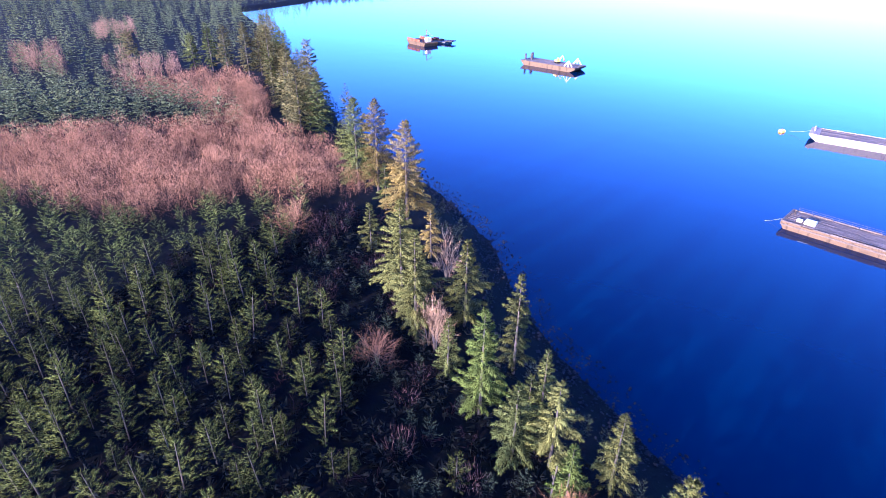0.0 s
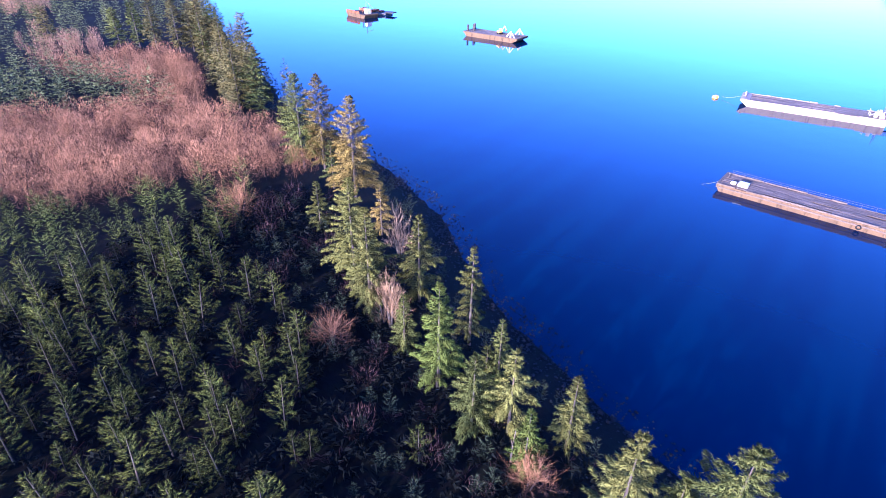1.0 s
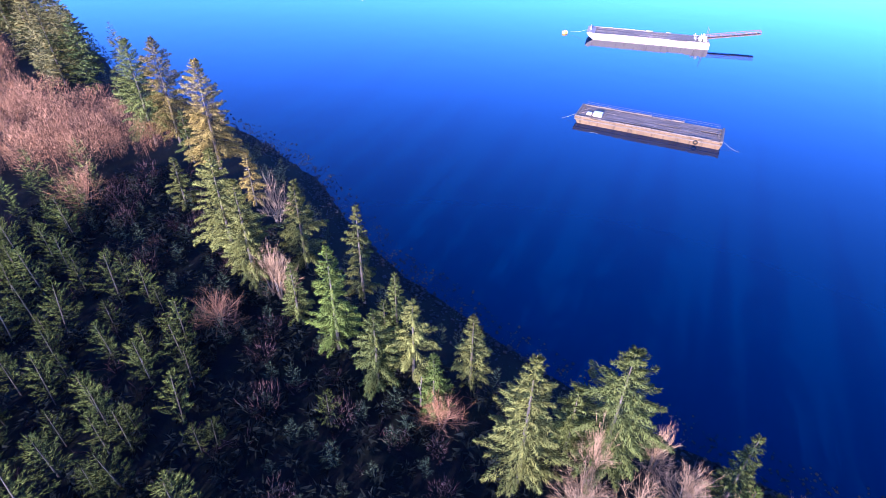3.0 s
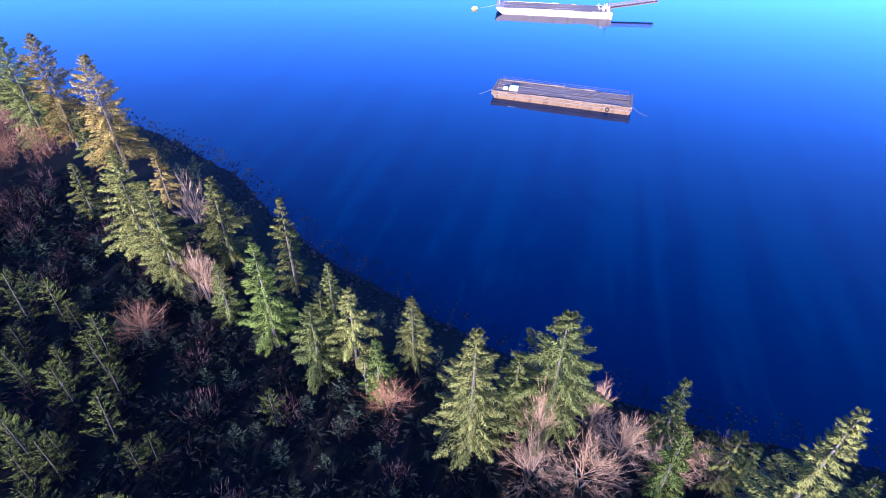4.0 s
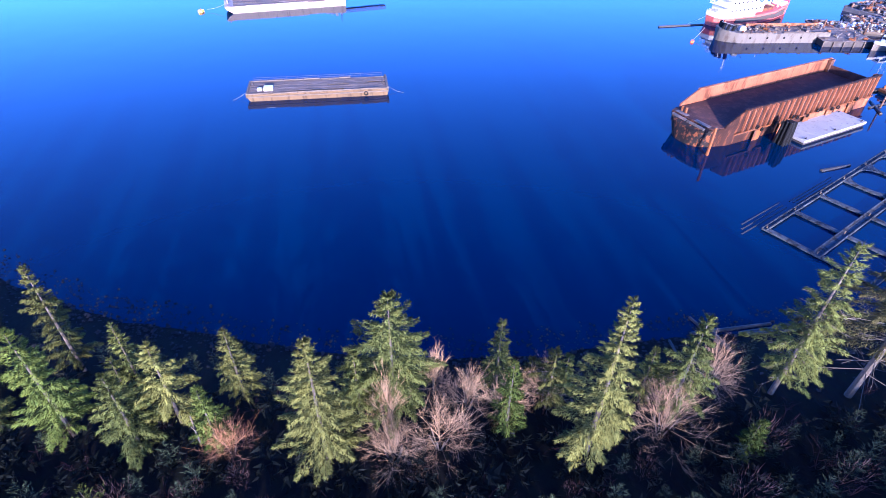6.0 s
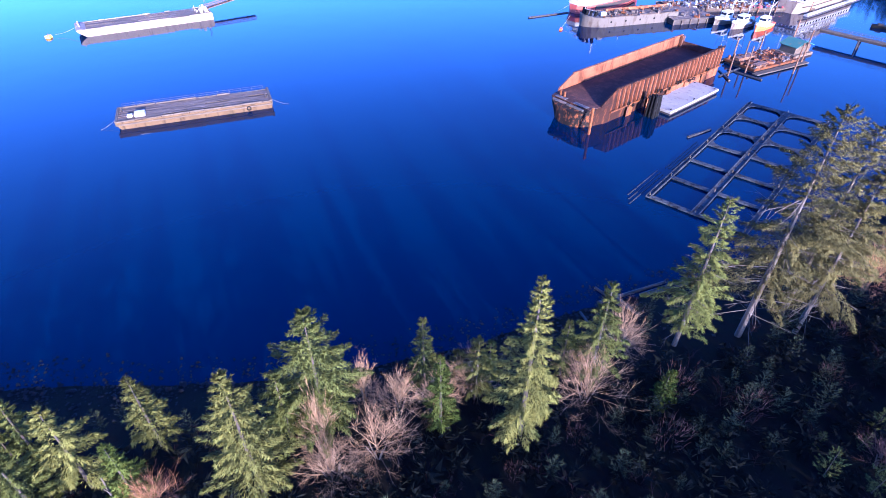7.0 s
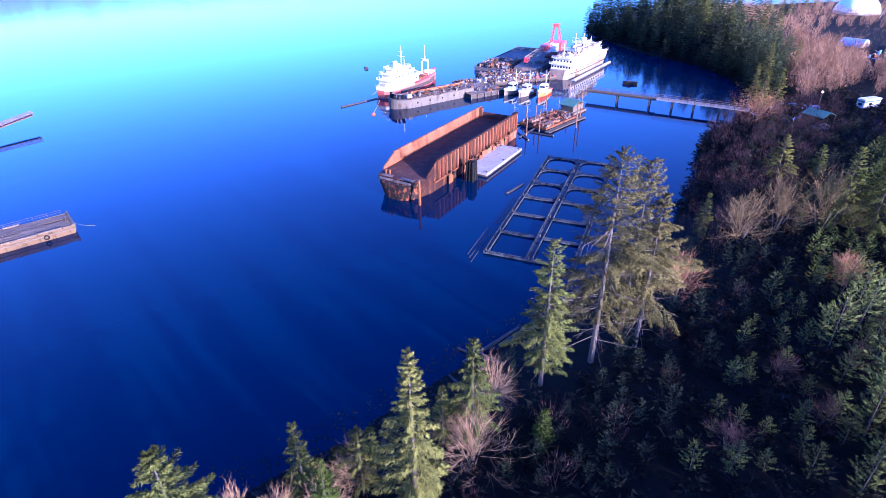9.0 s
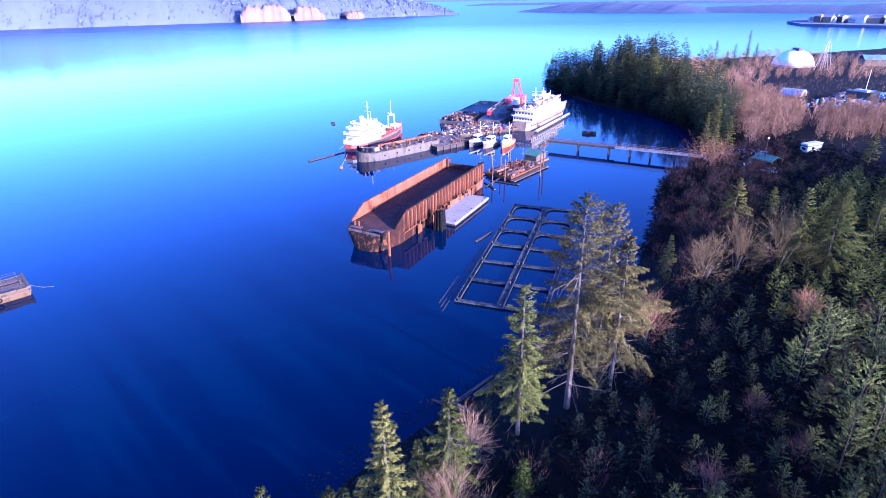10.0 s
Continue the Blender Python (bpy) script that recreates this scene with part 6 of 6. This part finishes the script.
part("deck", boxes((-9, 8, -4.6, 4.6, 0.5, 1.1), bevel=0.06), M_RUST, t)
part("hull", boxes((-8.8, 7.8, -4.4, 4.4, -0.4, 0.5)), M_DARK_TIMBER, t)
part("side_walk", boxes((-10, 10, -6.4, -4.9, 0.2, 0.5), bevel=0.03), M_TIMBER, t)
part("side_walk", boxes((-13, -2, 4.9, 6.0, 0.2, 0.5), bevel=0.03), M_TIMBER, t)
part("stacked_timber", boxes((-8, -3, -3.6, -2.4, 1.1, 1.7), (-6, 0, -1.6, -0.4, 1.1, 1.5), (-8, -2, 1.0, 2.6, 1.1, 1.9), bevel=0.05), M_PILE, t)
scrap("float_clutter", vr, -8.5, 7.5, -4.2, 4.2, 1.1, 45, (M_RUST, M_PILE, M_PINK_RUST, M_STEEL_DECK), pose(164.0, -22.6, 0, 0, 0, -40.0), "rusty gear and planks on the work float")
t = vessel("float_shed", 175.5, -30.8, -40.0, "small shed with a green metal roof on a float", "shed")
part("float_base", boxes((-4.5, 4.5, -3.6, 3.6, -0.4, 0.8), bevel=0.05), M_TIMBER, t)
t.scale = (0.85, 0.85, 0.85)
part("wall", boxes((-3.6, 3.6, -2.6, 2.6, 0.8, 3.0)), M_TIMBER, t)
part("roof", side_profile(bmesh.new(), [(-4.2, 2.9), (0, 4.4), (4.2, 2.9), (4.2, 3.05), (0, 4.58), (-4.2, 3.05)], -3.2, 3.2), M_GREEN, t)
part("door", boxes((-0.5, 0.5, -2.66, -2.605, 0.8, 2.7)), M_DARK_TIMBER, t)
for x, y, h in ((150.5, -14.5, 5.5), (154.5, -18.5, 6.5), (160, -17.8, 6.0), (158.2, -29.5, 7.5), (167, -32, 8.5), (171, -22.0, 6.0), (163.5, -15.5, 5.5), (178, -30, 8.0)):
    pile(x, y, h, 0.2)
log(154.0, -15.5, -30, 12, 0.3), log(152.5, -18.2, 60, 9, 0.3), log(149.8, -13.6, 20, 7, 0.3)

# Gangway from the pier to the shore
t = vessel("gangway", 180.0, -60.3, -118.8, "long narrow timber gangway on dark piers", "gangway")
GL = 50.0
part("deck", boxes((-GL / 2, -2, -0.8, 0.8, 2.6, 2.9), bevel=0.03), M_TIMBER, t)
part("approach_deck", boxes((-2, GL / 2, -1.5, 1.5, 2.5, 2.8), bevel=0.03), M_CONCRETE, t, "wider pale approach deck")
for s in (-1, 1):
    part("stringer", boxes((-GL / 2, -2, s * 0.65 - 0.12, s * 0.65 + 0.12, 2.1, 2.6)), M_DARK_TIMBER, t)
    rails("handrail", t, [(-GL / 2, s * 0.75, 2.9), (-2, s * 0.75, 2.9)], 0.9, 2.5, 0.035)
    rails("handrail", t, [(-2, s * 1.4, 2.8), (GL / 2, s * 1.4, 2.8)], 1.0, 2.0, 0.04, M_TIMBER)
for k in range(12):
    part("deck_panel", boxes((-1.6 + k * 2.2, 0.1 + k * 2.2, -1.2, 1.2, 2.803, 2.86)), M_WHITE_HULL, t)
for x in (-14.5, -4, 3, 9.5, 17):
    bent = part("trestle", boxes((x - 0.2, x + 0.2, -1.3, 1.3, 1.9, 2.3), bevel=0.03), M_DARK_TIMBER, t)
    for s in (-1, 1):
        part("pile_shaft", rod(bmesh.new(), (x, s * 0.9, -2), (x, s * 0.9, 1.95), 0.24, 0.22, 6), M_DARK_TIMBER, bent)
t = vessel("dark_skiff", 211.7, -57.4, 80, "dark small boat lying in the shaded cove", "boat")
part("hull", loft(bmesh.new(), [(-3.6, 0.2, 0.1, 1.4), (-2, 1.3, 0.9, 1.2), (3, 1.4, 1.1, 1.1)]), M_BLACK, t)
part("cabin", boxes((-0.8, 1.2, -0.8, 0.8, 1.0, 1.8), bevel=0.2), M_DARK_TIMBER, t)
t.scale = (0.8, 0.8, 0.7)


def ground_thing(name, x, y, heading, label, category, group=""):
    return empty(name, pose(x, y, float(GZ_at(x, y)), 0, 0, heading), label, category, group)


# ---- yard on shore ----
t = ground_thing("caravan", 170.5, -117.4, -68, "white caravan trailer with a pale green band", "caravan")
for k, x0 in enumerate((-3.4, 0.05)):
    part("roof_panel", boxes((x0, x0 + 3.35, -1.35, 1.35, 3.0, 3.14), bevel=0.05), M_WHITE_PAINT, t)
part("body", boxes((-3.3, 3.3, -1.25, 1.25, 0.6, 3.0), bevel=0.12), M_WHITE_PAINT, t)
part("side_band", boxes((-3.2, 3.2, -1.28, -1.253, 2.3, 2.7), (-3.335, -3.303, -1.1, 1.1, 2.2, 2.7)), M_GREEN, t)
part("window", boxes((-1.4, -0.2, -1.28, -1.253, 1.4, 2.1)), M_GLASS, t)
part("window", boxes((-3.335, -3.303, -0.6, 0.6, 1.3, 2.0)), M_GLASS, t)
for s in (-1, 1):
    w = part("wheel", tyre_bm(0.38, 0.2), M_BLACK, t)
    w.location = (0.2, s * 1.1, 0.36)
part("chassis", boxes((-3.2, 3.2, -0.9, 0.9, 0.35, 0.6)), M_DARK_TIMBER, t)

t = ground_thing("green_shelter", 157.0, -96.0, -60, "low shelter with a dark green canvas roof", "shelter")
part("roof", side_profile(bmesh.new(), [(-3, 2.4), (0, 3.6), (3, 2.4), (3, 2.5), (0, 3.72), (-3, 2.5)], -3.2, 3.2), M_GREEN, t)
for dx in (-2.8, 2.8):
    for dy in (-3, 3):
        part("post", rod(bmesh.new(), (dx, dy, -0.3), (dx, dy, 2.45), 0.08), M_TIMBER, t)
t = ground_thing("white_skiff", 153.0, -95.0, 100, "upturned white skiff beside the green shelter", "boat")
part("hull", side_profile(bmesh.new(), [(-2.4, 0.0), (2.4, 0.0), (2.2, 0.7), (-1.8, 0.8)], -0.7, 0.7), M_WHITE_PAINT, t)
part("keel", boxes((-1.9, 2.1, -0.06, 0.06, 0.75, 0.86)), M_TIMBER, t)
t = ground_thing("white_box", 150.5, -94.0, 20, "white insulated fish box on the ground", "box")
part("bin", boxes((-1.2, 1.2, -1.0, 1.0, -0.05, 1.1), bevel=0.08), M_WHITE_PAINT, t)
part("lid", boxes((-1.25, 1.25, -1.05, 1.05, 1.103, 1.2), bevel=0.04), M_WHITE_HULL, t)
yz = float(GZ_at(165, -92))
scrap("yard_scrap", vr, -10, 14, -5, 5, 0.1, 24, (M_RUST, M_CONCRETE, M_BLUE), pose(166, -92, yz, 0, 0, -50), "old gear strewn round the shelter", 1.4)
t = ground_thing("lamp_post", 169.4, -102.6, 0, "timber lamp post with a small lit lamp", "lamp post")
part("post", rod(bmesh.new(), (0, 0, -0.5), (0, 0, 5.2), 0.12, 0.09), M_TIMBER, t)
M_LAMP = bpy.data.materials.new("lamp_glow")
M_LAMP.use_nodes = True
e = M_LAMP.node_tree.nodes["Principled BSDF"]
e.inputs["Emission Color"].default_value, e.inputs["Emission Strength"].default_value = (1, 0.55, 0.2, 1), 6
part("lamp_head", boxes((-0.2, 0.2, -0.2, 0.2, 5.2, 5.6), bevel=0.08), M_LAMP, t)

# Scrapyard inland
t = ground_thing("arched_shed", 270.0, -170.0, -50, "blue arched metal shed at the scrapyard", "shed")
t.scale = (0.75, 0.8, 0.62)
arc = [(6 * math.cos(radians(a)), 5.2 * math.sin(radians(a))) for a in range(0, 181, 15)]
part("shell", side_profile(bmesh.new(), arc, -6, 6), M_BLUE, t)
part("end_wall", side_profile(bmesh.new(), [(x * 0.96, z * 0.96) for x, z in arc], -6.1, -6.02), M_WHITE_HULL, t)
part("door", boxes((-1.8, 1.8, -6.2, -6.12, 0, 3.4)), M_DARK_TIMBER, t)
sz = float(GZ_at(255, -188))
scrap("scrapyard_heap", vr, -34, 30, -16, 10, 0.0, 100, (M_RUST, M_STEEL_DECK, M_WHITE_HULL, M_BLUE, M_DARK_TIMBER), pose(255, -190, sz, 0, 0, -50), "heaps of wrecked cars and scrap metal", 2.0)
t = ground_thing("beached_boat", 252.0, -190.0, 30, "grey sailing boat propped up in the yard", "boat")
part("hull", loft(bmesh.new(), [(-7, 0.2, 0.1, 3.4), (-4, 1.8, 1.0, 3.0), (3, 2.0, 1.4, 2.8), (6, 1.4, 1.0, 2.9)]), M_GREY_HULL, t).location = (0, 0, 1.0)
part("cabin", boxes((-2.5, 3, -1.2, 1.2, 3.6, 4.8), bevel=0.15), M_WHITE_PAINT, t)
part("mast", rod(bmesh.new(), (-1, 0, 4), (-1, 0, 13.5), 0.14, 0.08), M_WHITE_PAINT, t)

M_DOME = material("dome_shell", (0.78, 0.78, 0.78), 0.5, vary=0.06, scale=0.05, fine=0.8, bump=0.05)
t = ground_thing("storage_dome", 383.0, -236.0, 0, "large white storage dome beyond the yard", "dome")
bm = bmesh.new()
bmesh.ops.create_uvsphere(bm, u_segments=40, v_segments=20, radius=1)
bmesh.ops.delete(bm, geom=[v for v in bm.verts if v.co.z < -0.02], context="VERTS")
bmesh.ops.scale(bm, vec=(12.6, 12.6, 10.4), verts=bm.verts)
part("shell", bm, M_DOME, t, smooth=True)
part("base_ring", rod(bmesh.new(), (0, 0, -0.6), (0, 0, 1.2), 12.9, 12.8, 40), M_CONCRETE, t)
part("top_hatch", boxes((-5.6, 1.6, -1.6, 1.6, 9.6, 11.4), bevel=0.2), M_STEEL_DECK, t)
for x, y, h in ((356, -238, 15), (372, -250, 17)):
    t = ground_thing("lattice_mast", x, y, 20, "pale lattice loading mast by the dome", "mast")
    for s in (-1, 1):
        for q in (-1, 1):
            part("mast_leg", rod(bmesh.new(), (s * 2.6, q * 2.6, -0.3), (s * 0.3, q * 0.3, h), 0.2, 0.12, 5), M_CONCRETE, t)
    part("cross_bar", rod(rod(bmesh.new(), (-1.6, 0, h * 0.4), (1.6, 0, h * 0.4), 0.12), (-0.9, 0, h * 0.7), (0.9, 0, h * 0.7), 0.12), M_CONCRETE, t)
t = ground_thing("long_shed", 372.0, -300.0, 70, "long low blue-grey shed on the point", "shed")
part("wall", boxes((-22, 22, -7, 7, -0.2, 4)), M_GREY_HULL, t)
part("roof", side_profile(bmesh.new(), [(-7.6, 3.9), (0, 6.2), (7.6, 3.9), (7.6, 4.1), (0, 6.4), (-7.6, 4.1)], -22.5, 22.5), M_BLUE, t).rotation_euler = (0, 0, radians(90))

# Single tall trees of the headland and beyond
for k, (x, y, h, r, kind, habit) in enumerate([(366, -195, 24, 2.2, "s", "x"), (345, -165, 20, 2.6, "s", "x"), (352, -180, 17, 2.4, "s", "x"), (392, -215, 14, 2.5, "s", "n"), (196, -98, 17, 3.4, "o", "n"), (182.3, -88.5, 14, 3.2, "o", "d"), (282.3, -140.9, 17, 3.0, "s", "n"), (257.9, -122.6, 13, 3.0, "s", "n"), (212, -115, 11, 3.0, "s", "n"), (155.6, -125.3, 10, 2.8, "s", "n"),
                                               (300, -110, 17, 4.2, "s", "x"), (318, -104, 18, 4.0, "s", "x"), (276, -104, 15, 4.2, "s", "x"), (335, -92, 19, 4.0, "s", "x"), (290, -96, 18, 4.4, "s", "x"), (262, -98, 17, 4.0, "s", "x"), (248, -104, 16, 3.8, "s", "x"),
                                               (170, -86, 12, 3.2, "o", "d"), (174, -92, 13, 3.0, "s", "n")]):
    conifer(x, y, h, r, KINDS[kind], "tall thin conifer standing by the cove", 500 + k, group="headland conifers", **HABITS[habit])
t = ground_thing("dead_trunk", 268.0, -116.0, 0, "tall bare pale dead trunk above the wood", "tree")
part("stem", rod(bmesh.new(), (0, 0, -0.5), (1.8, 0, 17), 0.3, 0.1), M_PALE_BARK, t)
part("stub_branch", rod(rod(bmesh.new(), (1.2, 0, 11.5), (2.6, 1.2, 13), 0.1, 0.05), (1.4, 0, 13.5), (0.3, -1.2, 15), 0.08, 0.04), M_PALE_BARK, t)
t = ground_thing("forked_snag", 10.9, 34.4, 40, "pale forked dead snag among the firs", "snag")
part("stem", rod(bmesh.new(), (0, 0, -0.4), (0.1, 0, 3.4), 0.13, 0.09), M_PALE_BARK, t)
part("fork", rod(rod(bmesh.new(), (0.1, 0, 3.3), (0.6, 0.2, 4.9), 0.09, 0.05), (0.1, 0, 3.3), (-0.4, -0.1, 4.6), 0.08, 0.05), M_PALE_BARK, t)

# Driftwood and a log boom at the tide line
for x, y, hd, ln, r in ((59.8, -3.0, -45, 11, 0.28), (57.0, -1.2, 60, 7, 0.26), (56.0, -3.2, 55, 7, 0.3), (62.5, -6.8, -44, 8, 0.25), (50.5, 0.8, 40, 6, 0.2), (63.0, -8.2, -48, 9, 0.22)):
    log(x, y, hd, ln, r, float(max(0.1, GZ_at(x, y) + 0.15)), M_WET_LOG, "driftwood log at the tide line, coloured dark for shade", "driftwood_log")

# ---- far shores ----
# The blue haze of distance is put into these three base colours.
M_HAZE_LAND = material("haze_tinted_land", (0.062, 0.084, 0.130), 0.95, vary=0.14, scale=0.01, fine=0.06, bump=0)
M_HAZE_RIDGE = material("haze_tinted_ridge", (0.020, 0.044, 0.078), 0.95, vary=0.15, scale=0.004, fine=0.02, bump=0)
M_HAZE_POINT = material("haze_tinted_point", (0.024, 0.050, 0.084), 0.95, vary=0.2, scale=0.01, fine=0.05, bump=0)
M_NORTH_HILL = material("dark_wooded_hill", (0.045, 0.06, 0.05), 0.95, vary=0.4, scale=0.03, fine=0.3, bump=0)
M_CLIFF = material("pale_cliff", (0.125, 0.088, 0.066), 0.9, vary=0.35, scale=0.03, fine=0.25, bump=0.3, streak=(1, 1, 0.2))


def ridge(name, a, b, height, depth, mat, label, rng, steps=90, rough=0.25):
    """A wooded hill along a far shore: shore line, rising slope and crest with an uneven top."""
    a, b = np.array(a, float), np.array(b, float)
    d = (b - a) / np.linalg.norm(b - a)
    back = np.array([-d[1], d[0]])
    if back @ ((a + b) / 2) < 0:
        back = -back
    rows = []
    bumps = np.interp(np.linspace(0, 1, steps), np.linspace(0, 1, 14), rng.uniform(1 - rough, 1 + rough, 14)) + rng.normal(0, 0.03, steps)
    for i in range(steps):
        p = a + (b - a) * i / (steps - 1)
        h = np.interp(i / (steps - 1), np.linspace(0, 1, len(height)), height) * bumps[i]
        rows.append([(*(p + back * depth * f), z * h - 0.5) for f, z in ((0, 0), (0.05, 0.12), (0.3, 0.5), (0.7, 0.9), (1, 1), (1.6, 0.7), (2.2, -0.1))])
    v = np.array(rows)
    v[:, 1:-1, :2] += rng.normal(0, depth * 0.012, v[:, 1:-1, :2].shape)
    k = v.shape[1]
    i = np.arange(steps * k).reshape(steps, k)
    q = np.stack([i[:-1, :-1], i[1:, :-1], i[1:, 1:], i[:-1, 1:]], -1).reshape(-1, 4)
    me = array_mesh(name, v.reshape(-1, 3), q)
    me.polygons.foreach_set("use_smooth", np.ones(len(q), bool))
    return tagged(link(name, me, mat), label, "hill", kind="structure")


hr = np.random.default_rng(77)


def far_spires(a, b, height, depth, count, mat, label, rng):
    """The spiky tree cover of a far hill, one mesh."""
    a, b = np.array(a, float), np.array(b, float)
    d = (b - a) / np.linalg.norm(b - a)
    back = np.array([-d[1], d[0]])
    back = -back if back @ ((a + b) / 2) < 0 else back
    u, f = rng.random(count), rng.random(count) ** 0.8
    p = a + (b - a) * u[:, None] + back * depth * f[:, None]
    z = np.interp(u, np.linspace(0, 1, len(height)), height) * np.interp(f, [0, 0.05, 0.3, 0.7, 1], [0, 0.12, 0.5, 0.9, 1]) - 3
    h, r = rng.uniform(5, 10, count), rng.uniform(4.0, 7.0, count)
    ring = np.array([(1, 0), (0, 1), (-1, 0), (0, -1)], float)
    v = np.concatenate([np.stack([p[:, None, 0] + ring[None, :, 0] * r[:, None], p[:, None, 1] + ring[None, :, 1] * r[:, None], np.repeat(z[:, None], 4, 1)], -1),
                        np.stack([p[:, 0], p[:, 1], z + h], -1)[:, None]], 1)
    tri = np.array([(0, 1, 4), (1, 2, 4), (2, 3, 4), (3, 0, 4)])[None] + 5 * np.arange(count)[:, None, None]
    return tagged(link("far_trees", array_mesh("far_trees", v.reshape(-1, 3), tri.reshape(-1, 3)), mat), label, "conifer wood", kind="stuff")


ridge("far_hill", (1000, 1180), (1400, 400), [130, 110, 95, 80], 260, M_HAZE_LAND, "wooded hillside across the bay", hr, rough=0.12)
ridge("far_hill", (1380, 440), (1640, -60), [80, 74, 66, 58, 20], 200, M_HAZE_LAND, "lower wooded hills across the bay", hr, rough=0.1)
ridge("far_ridge", (1763, -224), (1428, -640), [8, 22, 26, 24, 18, 3], 160, M_HAZE_POINT, "low wooded point across the water, tinted for haze", hr, rough=0.1)
ridge("far_ridge", (2900, -120), (1900, -3200), [3, 5, 4, 6, 5, 4], 400, M_HAZE_RIDGE, "farthest ridge tinted blue for haze", hr, rough=0.07)
ridge("far_ridge", (1560, -560), (1000, -1250), [4, 14, 17, 16, 18, 17], 150, M_HAZE_RIDGE, "low shore behind the mill, tinted blue for haze", hr, rough=0.1)
ridge("north_hill", (-420, 690), (140, 770), [34, 32, 26, 14, 3], 150, M_NORTH_HILL, "dark wooded hill at the head of the bay", hr)
far_spires((1000, 1180), (1400, 400), [130, 110, 95, 80], 260, 1500, M_HAZE_LAND, "conifers on the hillside across the bay", hr)
far_spires((1380, 440), (1640, -60), [80, 74, 66, 58, 20], 200, 900, M_HAZE_LAND, "conifers on the lower far hills", hr)
far_spires((-420, 690), (140, 770), [34, 32, 26, 14, 3], 150, 700, M_NORTH_HILL, "conifers on the dark hill at the bay head", hr)
# Cliffs along the far shore
for (ax, ay), (bx, by), h in (((1352, 452), (1400, 350), 36), ((1404, 344), (1440, 278), 29), ((1465, 230), (1490, 190), 17)):
    g = empty("cliff", pose(0, 0, 0), "pale sunlit rock cliff on the far shore", "cliff")
    v, n_ = [], 26
    dirv = np.array([bx - ax, by - ay]) / np.hypot(bx - ax, by - ay)
    out = np.array([-dirv[1], dirv[0]])
    if out @ np.array([ax, ay]) > 0:
        out = -out
    for i in range(n_):
        p = np.array([ax, ay]) + np.array([bx - ax, by - ay]) * i / (n_ - 1)
        hh = h * hr.uniform(0.75, 1.1) * min(1, 0.45 + 3 * min(i, n_ - 1 - i) / n_)
        o = hr.uniform(4, 12)
        v.append([(*(p + out * (o + 3)), -0.5), (*(p + out * o), hh * 0.5), (*(p + out * (o - 4)), hh), (*(p - out * 30), hh * 0.98)])
    v = np.array(v)
    i = np.arange(v.shape[0] * 4).reshape(-1, 4)
    link("rock_face", array_mesh("rock_face", v.reshape(-1, 3), np.stack([i[:-1, :-1], i[1:, :-1], i[1:, 1:], i[:-1, 1:]], -1).reshape(-1, 4)), M_CLIFF, g)

# Mill on a far spit
bm = bmesh.new()
prism(bm, [(880, -540), (770, -640), (780, -760), (900, -800), (1080, -720), (1020, -620), (950, -560)], -1, 3.0)
tagged(part("mill_spit", bm, M_HAZE_LAND), "low far spit with a mill", "ground", kind="structure")
mr = random.Random(4)
for k in range(60):
    u, w = mr.random(), mr.uniform(0.08, 0.8)
    x, y = 905 - 95 * u + 80 * w, -565 - 90 * u - 60 * w
    t = empty("mill_building", pose(x, y, 3.0, 0, 0, mr.uniform(20, 60)), "pale far mill building on the spit", "building", "mill buildings")
    a, b_, h = mr.uniform(4, 11), mr.uniform(3, 6), mr.uniform(3, 9)
    part("wall", boxes((-a, a, -b_, b_, -0.2, h)), (M_WHITE_PAINT, M_CONCRETE, M_WHITE_HULL, M_GREY_HULL)[k % 4], t)
    part("roof", side_profile(bmesh.new(), [(-b_ - 0.5, h), (0, h + 2.5), (b_ + 0.5, h)], -a, a), M_CONCRETE, t).rotation_euler = (0, 0, radians(90))
